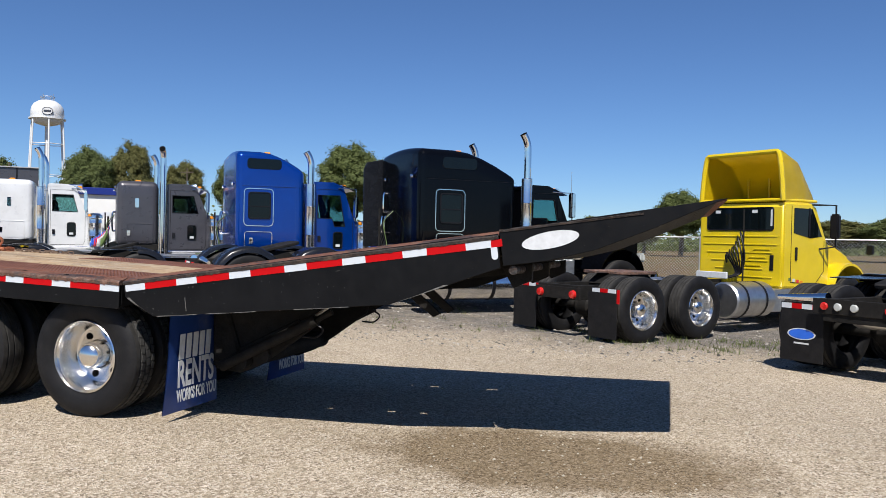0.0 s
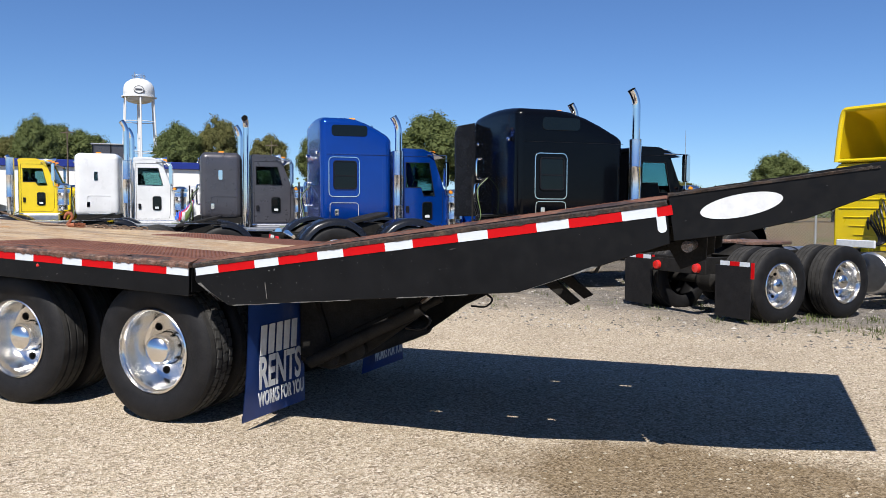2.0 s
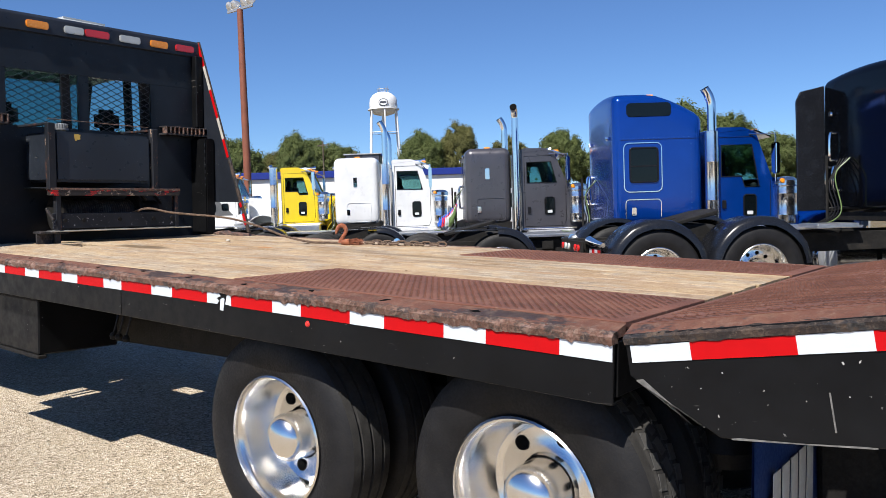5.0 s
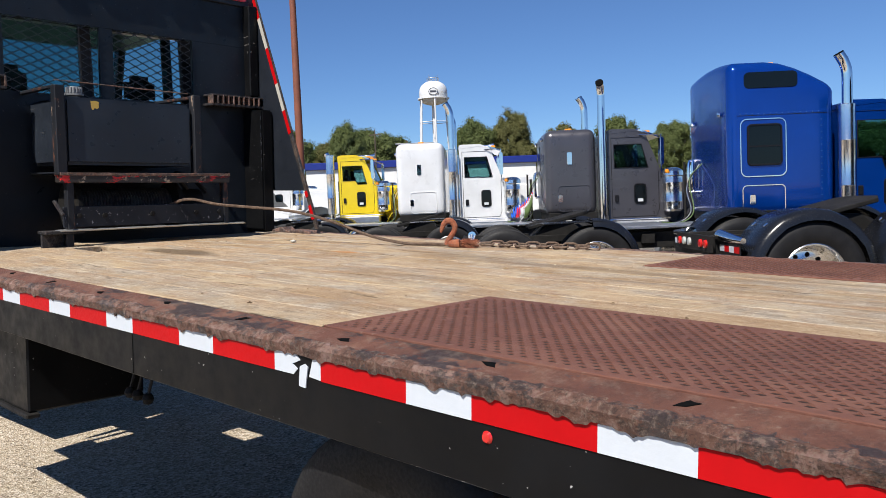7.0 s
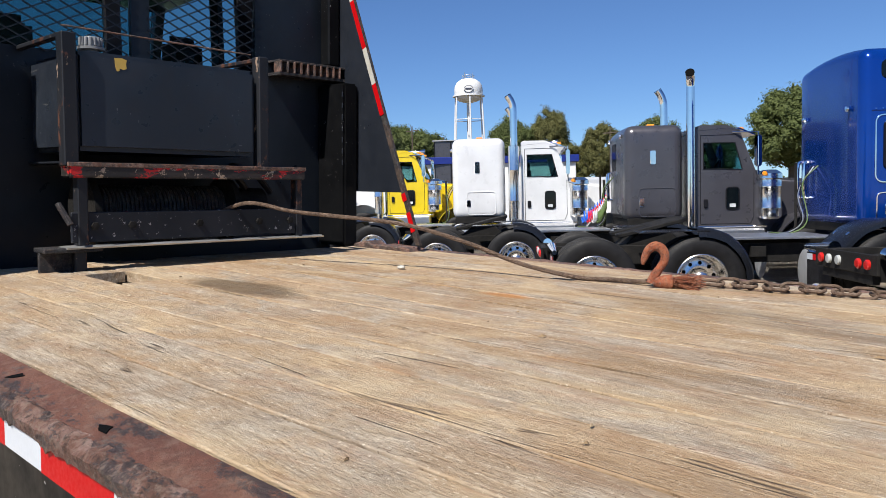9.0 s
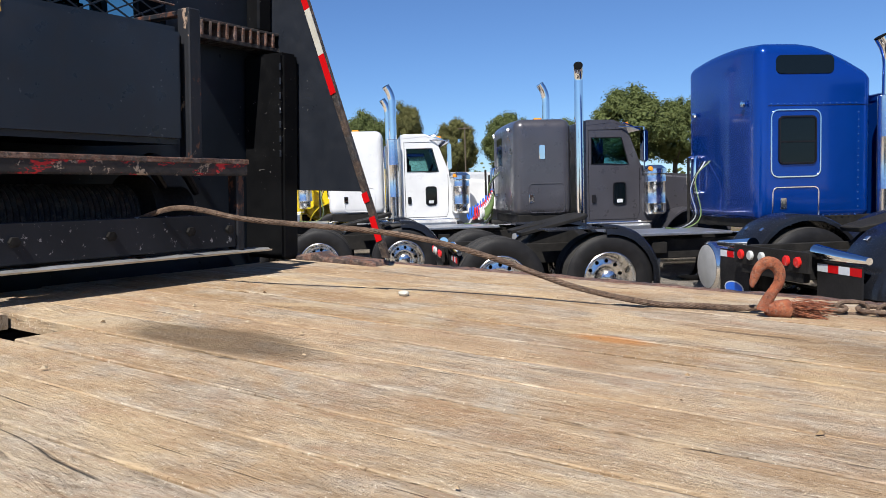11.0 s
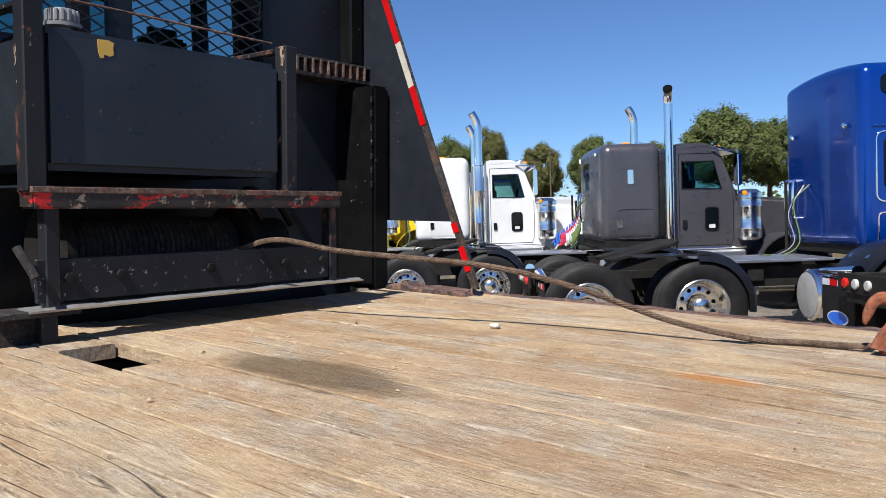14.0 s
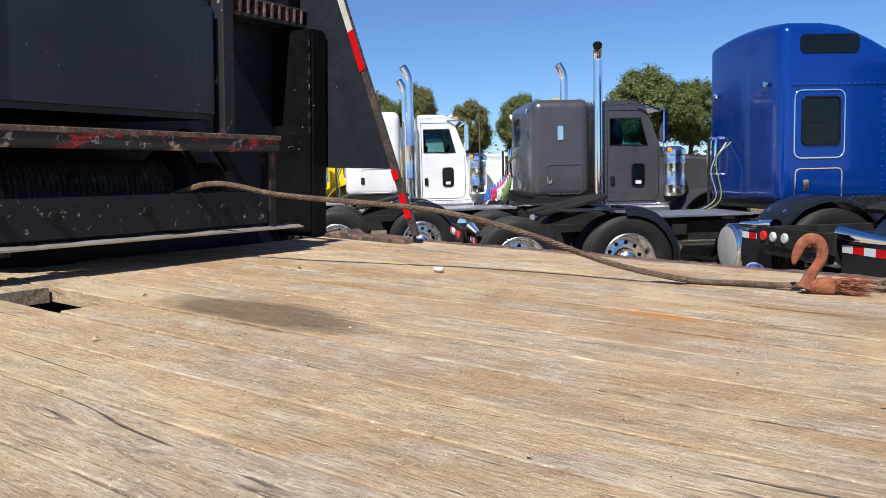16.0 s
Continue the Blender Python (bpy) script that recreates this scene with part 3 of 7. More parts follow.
# planks along the deck
PW = 0.162
for k in range(15):
    y0 = 0.085 + PW * k
    ends = [(-5.36, -1.94)] if k < 4 else [(-5.36, -0.02)] if k < 11 else [(-5.36, -2.02)]
    if k == 4:
        ends = [(-5.36, -4.93), (-4.62, -0.02)]
    for j, (a, b) in enumerate(ends):
        cuts = [a, b]
        for u, v in zip(cuts, cuts[1:]):
            bm = bmesh.new()
            n = max(3, int((v - u) / 0.12))
            dz = random.uniform(-0.0015, 0.0015)
            rows = []
            for i in range(n + 1):
                x = u + 0.003 + (v - u - 0.006) * i / n
                wob = [noise.noise((x * 2.2, k * 5.3 + s, 0.7)) for s in range(4)]
                e0, e1 = y0 + 0.002 + abs(wob[0]) * 0.007, y0 + PW - 0.002 - abs(wob[1]) * 0.007
                if i in (0, n):
                    x += wob[2] * 0.02
                z = DECK_Z + dz + wob[3] * 0.0025
                rows.append([bm.verts.new(c) for c in ((x, e0, z - 0.04), (x, e0, z - 0.002), (x, e0 + 0.003, z), (x, e1 - 0.003, z), (x, e1, z - 0.002), (x, e1, z - 0.04))])
            for p, q in zip(rows, rows[1:]):
                for t in range(6):
                    bm.faces.new((p[t], p[(t + 1) % 6], q[(t + 1) % 6], q[t]))
            bm.faces.new(rows[0])
            bm.faces.new(rows[-1][::-1])
            bmesh.ops.recalc_face_normals(bm, faces=bm.faces)
            part("plank", bm, M["wood"], deck)


def tread_plate(name, x0, x1, y0, y1, parent, label, place=None, slots=()):
    """Rusty steel sheet with rows of dark lozenges painted as shaded dimples."""
    rows = []
    edges = [y0] + [v for c in slots for v in (c, c + 0.045)] + [y1]
    for a, b in zip(edges[::2], edges[1::2]):
        rows.append(((x0, a, DECK_Z - 0.02), (x1, b, DECK_Z + 0.004)))
    for c in slots:
        s = x0
        for i in range(int((x1 - x0) / 0.3)):
            e = x0 + 0.2 + 0.3 * i
            if (i * 7 + int(c * 10)) % 3:
                rows.append(((s, c, DECK_Z - 0.02), (e, c + 0.045, DECK_Z + 0.004)))
                s = e + 0.11
        rows.append(((s, c, DECK_Z - 0.02), (x1, c + 0.045, DECK_Z + 0.004)))
    sheet = part(name, boxes(*rows, w=0.002 if not slots else 0.0), M["plate"], parent, label, place)
    # punched dimples in staggered rows: dark lozenges paint their shade, far lips are raised
    verts, faces, tone = [], [], []
    px, py = 0.034, 0.021
    nx, ny = int((x1 - x0 - 0.07) / px), int((y1 - y0 - 0.05) / py)
    z = DECK_Z + 0.0044
    for i in range(nx):
        for j in range(ny):
            x, y = x0 + 0.045 + i * px + (px / 2 if j % 2 else 0) + random.gauss(0, 0.0006), y0 + 0.03 + j * py
            if random.random() < 0.03 or any(c - 0.012 < y < c + 0.057 for c in slots):
                continue
            b, h, r = len(verts), random.uniform(0.003, 0.0055), random.uniform(0.9, 1.1)
            verts += [(x - 0.0105 * r, y, z), (x, y - 0.0045 * r, z), (x + 0.0105 * r, y, z), (x, y + 0.0045 * r, z),
                      (x - 0.009 * r, y + 0.004, z - 0.001), (x, y + 0.0042, z + h), (x + 0.009 * r, y + 0.004, z - 0.001), (x, y + 0.0095, z - 0.001)]
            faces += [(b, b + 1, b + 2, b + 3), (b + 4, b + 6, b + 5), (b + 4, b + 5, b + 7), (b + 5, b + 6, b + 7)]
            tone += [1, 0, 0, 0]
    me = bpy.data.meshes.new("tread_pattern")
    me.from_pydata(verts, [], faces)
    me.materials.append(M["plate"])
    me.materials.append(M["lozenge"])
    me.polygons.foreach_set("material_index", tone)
    ob = new("tread_pattern", me)
    ob.parent = sheet if parent is rollback else parent
    if parent is not rollback and place is not None:
        ob.matrix_local = place
    ob["kind"] = "stuff"
    return sheet


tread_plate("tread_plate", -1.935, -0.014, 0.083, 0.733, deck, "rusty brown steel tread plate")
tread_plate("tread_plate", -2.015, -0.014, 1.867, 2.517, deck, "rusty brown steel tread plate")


# reflective tape, 7 inches of white and 11 of red
def tape_run(start, sign, count, parent, place=None, y=-0.0035, ztop=1.112, torn=None):
    white = red = None
    s = start
    for i in range(count):
        for kind, ln in (("white", 0.178), ("red", 0.279)):
            a, b = sorted((s, s + sign * ln))
            s += sign * ln
            at = (place or Matrix.Identity(4)) @ Matrix.Translation(((a + b) / 2, y, ztop - 0.025 + random.uniform(-0.001, 0.001)))
            if kind == "white" and i == torn:
                # a torn piece: ragged, with a gap and a flap hanging down
                u = -(b - a) / 2
                part("tape_white", prism([(u, -0.025), (u + 0.075, -0.025), (u + 0.09, -0.01), (u + 0.07, 0.0), (u + 0.1, 0.012), (u + 0.085, 0.025), (u, 0.025)], 0, 0.003), M["tape_white"], parent, "", at)
                part("tape_white", prism([(u + 0.095, -0.05), (u + 0.12, -0.052), (u + 0.13, 0.0), (u + 0.118, 0.006), (u + 0.1, -0.002)], 0, 0.003), M["tape_white"], parent, "torn scrap of white reflective tape", at)
                part("tape_white", prism([(u + 0.135, -0.022), (u + 0.178, -0.025), (u + 0.178, 0.025), (u + 0.15, 0.025)], 0, 0.003), M["tape_white"], parent, "", at)
                continue
            if kind == "white":
                if white is None:
                    white = part("tape_white", boxes(((-0.089, 0, -0.025), (0.089, 0.003, 0.025))), M["tape_white"], parent, "", at)
                else:
                    share("tape_white", white, parent, at)
            else:
                if red is None:
                    red = part("tape_red", boxes(((-0.1395, 0, -0.025), (0.1395, 0.003, 0.025))), M["red"], parent, "", at)
                else:
                    share("tape_red", red, parent, at)
    return s


tape_run(-0.014, -1, 12, deck, torn=4)
part("weld_scar", boxes(((-2.772, -0.002, 0.935), (-2.766, 0.003, 1.06))), M["dark"], deck)

# the raised tail
TAIL = TILT @ Matrix.Translation((0.016, 0, DECK_Z)) @ Matrix.Rotation(radians(-10.3), 4, "Y") @ Matrix.Translation((0, 0, -DECK_Z))
Z = DECK_Z
side = [(0.0, Z - 0.02), (0.0, Z - 0.14), (0.24, Z - 0.318), (1.3, Z - 0.372), (2.15, Z - 0.415), (2.98, Z - 0.245), (2.99, Z - 0.015)]
tail = part("tail_frame", prism(side, 0.0, 0.014, w=0.003), M["black"], rollback, "black tail side rail with pale chips", TAIL)
part("tail_rail", prism(side, 2.586, 2.6, w=0.003), M["black"], tail)
part("rub_rail", worn_bar(0.0, 2.99, -0.007, 0.022, Z - 0.05, Z - 0.018, 0.012, 0.005, 15, 0.6), M["tailrail"], tail, "dark scraped tail edge")
part("rail_top", prism([(0.006, Z - 0.04), (0.006, Z - 0.02), (0.018, Z - 0.015), (0.06, Z + 0.002), (0.06, Z - 0.04)], 0.0, 2.99, "x"), M["railtop"], tail)
part("rub_rail", worn_bar(0.0, 2.99, 2.54, 2.604, Z - 0.05, Z + 0.006, seed=21), M["tailrail"], tail, "dark rusty tail edge")
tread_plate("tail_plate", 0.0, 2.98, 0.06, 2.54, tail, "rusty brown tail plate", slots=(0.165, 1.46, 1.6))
tape_run(0.016, 1, 6, tail, y=-0.0035, ztop=Z - 0.052)
part("tape_white", boxes(((-0.089, 0, -0.025), (0.089, 0.003, 0.025))), M["tape_white"], tail, "", Matrix.Translation((0.016 + 6 * 0.457 + 0.089, -0.0035, Z - 0.077)))
part("tape_red", boxes(((-0.038, 0, -0.025), (0.038, 0.003, 0.025))), M["red"], tail, "", Matrix.Translation((0.016 + 6 * 0.457 + 0.178 + 0.038, -0.0035, Z - 0.077)))
part("paint_mark", prism(round_rect(2.952, Z - 0.125, 0.045, 0.12, 0.02), -0.003, 0.0), M["tape_white"], tail, "white paint daub by the hinge")
part("crack_mark", boxes(((0.53, -0.002, Z - 0.3), (0.534, 0.0, Z - 0.2))), M["scraped"], tail, "pale scratch")
for (xa, za), (xb, zb) in (((0.27, 0.3185), (0.62, 0.336)), ((0.7, 0.34), (1.12, 0.362)), ((1.42, 0.377), (1.86, 0.399)), ((2.17, 0.409), (2.6, 0.321)), ((0.02, 0.153), (0.2, 0.287))):
    part("scraped_edge", prism([(xa, Z - za), (xa + 0.02, Z - za + 0.002), ((xa + xb) / 2, Z - (za + zb) / 2 - 0.001), (xb - 0.03, Z - zb + 0.003), (xb, Z - zb), (xb, Z - zb - 0.003), (xa, Z - za - 0.003)], -0.0025, 0.004), M["scraped"], tail, "paint scraped to bare steel along the edge")
beam = part("tail_beam", boxes(((0.05, 0.0, Z - 0.3), (2.9, 0.08, Z - 0.03)), w=0.004), M["dark"], tail, "", Matrix.Translation((0, 0.75, 0)))
share("tail_beam", beam, tail, Matrix.Translation((0, 1.77, 0)))
for i in range(8):
    if i == 0:
        tcross = part("tail_cross_member", boxes(((-0.025, 0.03, Z - 0.16), (0.025, 2.57, Z - 0.022)), w=0.003), M["dark"], tail, "", Matrix.Translation((0.2, 0, 0)))
    else:
        share("tail_cross_member", tcross, tail, Matrix.Translation((0.2 + 0.38 * i, 0, 0)))

ramp_side = [(3.0, Z - 0.005), (3.0, Z - 0.235), (3.3, Z - 0.235), (3.62, Z - 0.2), (4.02, Z - 0.1), (4.4, Z + 0.012), (4.47, Z + 0.028),
             (4.2, Z + 0.024), (3.7, Z + 0.018), (3.3, Z + 0.01)]
ramp = part("ramp", prism(ramp_side, 0.0, 0.016, w=0.003), M["black"], rollback, "black tapered approach ramp", TAIL)
part("ramp_side", prism(ramp_side, 2.584, 2.6, w=0.003), M["black"], ramp)
part("ramp_skin", prism([(2.96, Z - 0.012), (3.3, Z + 0.004), (3.7, Z + 0.012), (4.2, Z + 0.018), (4.46, Z + 0.024), (4.46, Z + 0.014), (2.96, Z - 0.03)], 0.016, 2.584), M["plate"], ramp, "rusty ramp top sheet")
part("ramp_edge", worn_bar(3.0, 3.95, -0.006, 0.02, Z - 0.008, Z + 0.012, seed=31), M["tailrail"], ramp, "scraped bare ramp edge")
for i in range(7):
    y = 0.22 + 0.36 * i
    if i == 0:
        rrib = part("ramp_rib", prism([(3.02, Z - 0.03), (3.02, Z - 0.225), (3.3, Z - 0.225), (3.62, Z - 0.19), (4.0, Z - 0.095), (4.3, Z - 0.02)], 0, 0.012), M["dark"], ramp, "", Matrix.Translation((0, y, 0)))
    else:
        share("ramp_rib", rrib, ramp, Matrix.Translation((0, y, 0)))
part("ramp_belly", prism([(3.0, Z - 0.232), (3.3, Z - 0.232), (3.62, Z - 0.197), (4.02, Z - 0.097), (4.4, Z + 0.01), (4.02, Z - 0.091), (3.62, Z - 0.19), (3.3, Z - 0.225), (3.0, Z - 0.225)], 0.016, 2.584), M["dark"], ramp, "dark ramp underside")
part("oval_sticker", prism([(3.335 + 0.192 * math.cos(t), Z - 0.098 + 0.056 * math.sin(t) + 0.012 * math.cos(t)) for t in (2 * math.pi * i / 40 for i in range(40))], -0.003, 0.0), M["print"], ramp, "plain white oval sticker")
part("hinge_pin", lathe([(0.0, 0.02), (0.03, 0.02), (0.03, 2.5), (0.0, 2.5)], 14, "y", None, Matrix.Translation((3.06, 0.0, Z - 0.27))), M["tailrail"], tail, "rusty hinge pin")
for y in (0.35, 1.15, 2.2):
    part("ramp_lug", prism([(2.92, Z - 0.24), (3.14, Z - 0.24), (3.12, Z - 0.36), (2.98, Z - 0.4)], y, y + 0.06, w=0.004), M["dark"], tail)
for y in (0.55, 0.95):
    part("tail_foot", prism([(2.1, Z - 0.36), (2.2, Z - 0.36), (2.36, Z - 0.54), (2.3, Z - 0.56)], y, y + 0.03, w=0.003), M["dark"], tail)

# chassis below
rail = part("chassis_rail", boxes(((-8.2, 0, 0.62), (0.55, 0.08, 0.86)), w=0.005), M["dark"], rollback, "", Matrix.Translation((0, 0.86, 0)))
share("chassis_rail", rail, rollback, Matrix.Translation((0, 1.66, 0)))
part("subframe", boxes(((-5.3, 0.82, 0.86), (0.3, 0.9, 0.97)), ((-5.3, 1.7, 0.86), (0.3, 1.78, 0.97)), ((-0.3, 0.86, 0.66), (-0.2, 1.74, 0.8)), ((0.4, 0.8, 0.56), (0.5, 1.8, 0.8)), w=0.004), M["dark"], rollback)
for x in (-0.443, -1.757):
    part("axle", lathe([(0.0, 0.2), (0.07, 0.2), (0.07, 1.0), (0.17, 1.15), (0.19, 1.3), (0.17, 1.45), (0.07, 1.6), (0.07, 2.4), (0.0, 2.4)], 16, "y", None, Matrix.Translation((x, 0, 0.495))), M["dark"], rollback)
    wheel(rollback, Matrix.Translation((x, 0.235, 0.495)), "dual", x > -1)
    wheel(rollback, Matrix.Translation((x, 2.365, 0.495)) @ Matrix.Rotation(math.pi, 4, "Z"), "dual", x > -1)
for y in (0.72, 1.8):
    part("spring", boxes(((-1.9, y, 0.6), (-0.35, y + 0.08, 0.68)), ((-1.25, y, 0.66), (-1.0, y + 0.09, 0.86)), w=0.01), M["dark"], rollback)
    part("air_bag", lathe([(0.0, 0.5), (0.11, 0.5), (0.13, 0.56), (0.11, 0.62), (0.13, 0.68), (0.1, 0.74), (0.0, 0.74)], 18, "z", None, Matrix.Translation((0.05, y, 0.06))), M["rubber"], rollback)
for y in (0.62, 1.9):
    a, b = Vector((0.5, y, 0.4)), Vector((1.5, y, 0.9))
    c = a.lerp(b, 0.86)
    part("tail_ram", tube([a, c], 0.045, 14), M["dark"], rollback, "dark hydraulic ram")
    part("ram_rod", tube([c, b], 0.024, 12), M["dark"], rollback)
    part("ram_hose", tube(curve_pts([c + Vector((0, 0, -0.03)), c + Vector((0.06, 0, -0.08)), c + Vector((0.0, 0, -0.14)), c + Vector((-0.12, 0, -0.14))]), 0.008, 6), M["satin"], rollback)
    part("link_arm", prism([(0.3, 0.4), (0.42, 0.37), (1.2, 0.72), (1.16, 0.82)], y + 0.1, y + 0.15, w=0.006), M["dark"], rollback)
part("rear_crossmember", prism([(0.36, 0.42), (0.52, 0.4), (0.62, 0.5), (0.58, 0.64), (0.5, 0.86), (0.36, 0.86)], 0.7, 1.9, w=0.02), M["dark"], rollback, "grimy tail hinge crossmember")
for y in (0.74, 1.8):
    part("tail_linkage", prism([(0.36, 0.36), (0.6, 0.33), (0.78, 0.4), (1.0, 0.55), (1.32, 0.78), (1.36, 0.9), (1.1, 0.95), (0.36, 0.9)], y, y + 0.05, w=0.01), M["dark"], rollback, "grimy black tail linkage plate")
    part("linkage_pin", lathe([(0.0, -0.09), (0.06, -0.09), (0.06, 0.08), (0.0, 0.08)], 14, "y", None, Matrix.Translation((0.66, y, 0.44))), M["dark"], rollback)
part("torque_tube", lathe([(0.0, 0.7), (0.075, 0.7), (0.075, 1.9), (0.0, 1.9)], 16, "y", None, Matrix.Translation((0.82, 0, 0.5))), M["dark"], rollback)
part("pale_strut", tube([(1.1, 0.7, 0.7), (1.5, 0.7, 0.98)], 0.014, 6), M["dullalu"], rollback, "bare aluminium strut")

# mud flaps behind the rear wheels, printed blue
def flap_sheet(y0, y1, z0, z1, curl, tilt):
    bm = bmesh.new()
    n = 14
    grid = []
    for i in range(n + 1):
        t = i / n
        row = []
        for j in range(7):
            s = j / 6
            x = 0.33 + curl * (t ** 2.2) * (1 - s * 0.75) * -1 + 0.05 * t * s
            row.append((x, y0 + (y1 - y0) * s, z1 + (z0 + tilt * (s - 0.5) - z1) * t))
        grid.append(row)
    for off in (0.0, 0.007):
        vs = [[bm.verts.new((x + off, y, z)) for x, y, z in row] for row in grid]
        for a, b in zip(vs, vs[1:]):
            for j in range(6):
                bm.faces.new((a[j], a[j + 1], b[j + 1], b[j]))
    bmesh.ops.recalc_face_normals(bm, faces=bm.faces)
    return bm


def lettering(body, size, place, material, parent, label="", squeeze=1.0, shear=0.0):
    cu = bpy.data.curves.new("lettering", "FONT")
    cu.body, cu.size, cu.extrude, cu.align_x, cu.align_y, cu.shear = body, size, 0.0012, "CENTER", "CENTER", shear
    cu.offset = size * 0.028
    ob = new("lettering_curve", cu)
    me = bpy.data.meshes.new_from_object(ob)
    bpy.data.objects.remove(ob)
    me.transform(Matrix.Diagonal((squeeze, 1, 1, 1)))
    me.materials.append(material)
    o = new("lettering", me)
    o.parent, o.matrix_local = parent, place
    if label:
        o["label"] = label
    return o


for y0, y1, tip in ((0.14, 0.76, 0.04), (1.82, 2.44, 0.03)):
    flap = part("mud_flap", flap_sheet(y0, y1, 0.075, 0.93, 0.06, 0.03), M["flapblue"], rollback, "blue printed vinyl mud flap", None, 60)
    ym = (y0 + y1) / 2 + 0.01
    face = Matrix.Rotation(radians(90), 4, "Z") @ Matrix.Rotation(radians(90), 4, "X")
    for i in range(5):
        h = 0.2
        yb = ym - 0.19 + 0.092 * i
        part("print_block", prism([(yb - 0.036, 0.6 - h / 2), (yb + 0.032, 0.6 - h / 2), (yb + 0.05, 0.6 + h / 2), (yb - 0.018, 0.6 + h / 2)], 0.353, 0.356, "x"), M["print"], flap, "plain white printed block")
    lettering("RENTS", 0.29, Matrix.Translation((0.366, ym - 0.01, 0.375)) @ Matrix.Rotation(radians(-2), 4, "Y") @ face, M["print"], flap, "white bold word", 0.6, 0.15)
    lettering("WORKS FOR YOU", 0.13, Matrix.Translation((0.38, ym - 0.01, 0.212)) @ Matrix.Rotation(radians(-3), 4, "Y") @ face, M["print"], flap, "white bold words", 0.52, 0.15)

# boxes and hoses under the near side
toolbox = part("toolbox", boxes(((-5.3, 0.1, 0.55), (-3.96, 0.62, 0.905)), w=0.008), M["black"], rollback, "dark steel underbed toolbox", BED)
part("toolbox_lip", boxes(((-5.32, 0.085, 0.53), (-3.94, 0.14, 0.55)), ((-5.32, 0.088, 0.885), (-3.94, 0.12, 0.91)), w=0.004), M["dark"], toolbox)
for x in (-3.33, -3.27, -3.19):
    part("air_line", tube(curve_pts([(x, 0.3, 0.95), (x + 0.03, 0.26, 0.85), (x + 0.01, 0.24, 0.74)]), 0.006, 7), M["satin"], rollback, "", BED)
    part("gladhand", lathe([(0.0, -0.024), (0.016, -0.018), (0.022, 0.0), (0.014, 0.018), (0.0, 0.022)], 12, "z", None, Matrix.Translation((x + 0.01, 0.24, 0.73))), M["dark"], rollback, "", BED)
part("side_reflector", lathe([(0.0, -0.006), (0.009, -0.005), (0.013, 0.0), (0.0, 0.0)], 16, "y", None, Matrix.Translation((-1.348, -0.001, 1.035))), M["redlens"], deck, "small round red reflector")

# ---- headboard ----
HX = -5.6
head = part("headboard", boxes(((HX - 0.03, 0.12, 1.1), (HX, 2.4, 2.095)), w=0.002), M["inkblack"], rollback, "scuffed black steel headboard with mesh windows", TILT)
part("header", boxes(((HX - 0.03, 0.12, 2.545), (HX, 2.4, 2.87)), w=0.002), M["inkblack"], head)
for ya, yb in ((0.12, 0.65), (1.235, 1.325), (1.905, 2.4)):
    part("window_post", boxes(((HX - 0.03, ya, 2.095), (HX, yb, 2.545))), M["inkblack"], head)
lamp_box = part("lamp_housing", prism([(HX + 0.02, 2.845), (HX + 0.02, 2.97), (HX - 0.02, 3.0), (HX - 0.2, 3.0), (HX - 0.2, 2.845)], 0.1, 2.42, w=0.006), M["rackblack"], head)
for y, mat, w in ((2.25, "redlens", 0.2), (1.985, "amber", 0.18), (1.70, "clearlens", 0.2), (1.40, "redlens", 0.22), (1.2, "clearlens", 0.17), (0.9, "amber", 0.18), (0.3, "redlens", 0.2)):
    part("marker_lamp", prism(round_rect(y, 2.91, w, 0.062, 0.022), HX + 0.018, HX + 0.036, "x", w=0.006, seg=2), M[mat], lamp_box)
for y in (0.1, 2.415):
    wing = part("side_wing", prism([(HX - 0.12, 2.98), (HX - 0.012, 2.98), (-4.975, 1.475), (HX + 0.1, 1.475), (HX - 0.03, 1.475)], y, y + 0.012, w=0.002), M["rackblack"], head, "black triangular side wing")
    part("wing_edge", prism([(HX - 0.022, 3.0), (HX + 0.01, 3.0), (-4.856, 1.2), (-4.888, 1.2)], y - 0.004, y + 0.018, w=0.002), M["tailrail"], wing, "worn wing edge strip")
    d = Vector((-4.872 - (HX - 0.055), 0, 1.2 - 3.12)).normalized()
    lean = Matrix.Rotation(-math.atan2(d.x, -d.z), 4, "Y")
    for za, zb, mat in ((2.98, 2.76, "red"), (2.76, 2.53, "tape_old"), (2.53, 2.26, "red"), (2.26, 2.06, "tape_old"), (2.06, 1.89, "red"),
                        (1.47, 1.43, "red"), (1.37, 1.27, "red")):
        c = Vector((HX - 0.055, 0, 3.12)) + d * ((3.12 - (za + zb) / 2) / -d.z)
        ln = (za - zb) / -d.z
        part("tape_red" if mat == "red" else "tape_white", boxes(((-0.015, y - 0.0075, -ln / 2), (0.015, y - 0.004, ln / 2))), M[mat], wing, "", Matrix.Translation(c) @ lean)
# black boxes added where the headboard's corner recess lies in deep shade
part("corner_post", boxes(((HX + 0.002, 2.31, 1.17), (HX + 0.245, 2.408, 2.07)), w=0.012, seg=2), M["black"], head, "black box standing in for the shaded headboard corner")
part("corner_post", boxes(((HX + 0.002, 2.33, 2.18), (HX + 0.08, 2.408, 2.85)), w=0.008), M["black"], head, "black box standing in for the shaded headboard corner")
part("wing_sill", boxes(((HX + 0.24, 2.412, Z - 0.01), (-4.9, 2.428, Z + 0.02)), w=0.003), M["black"], head, "low black sill under the wing opening")
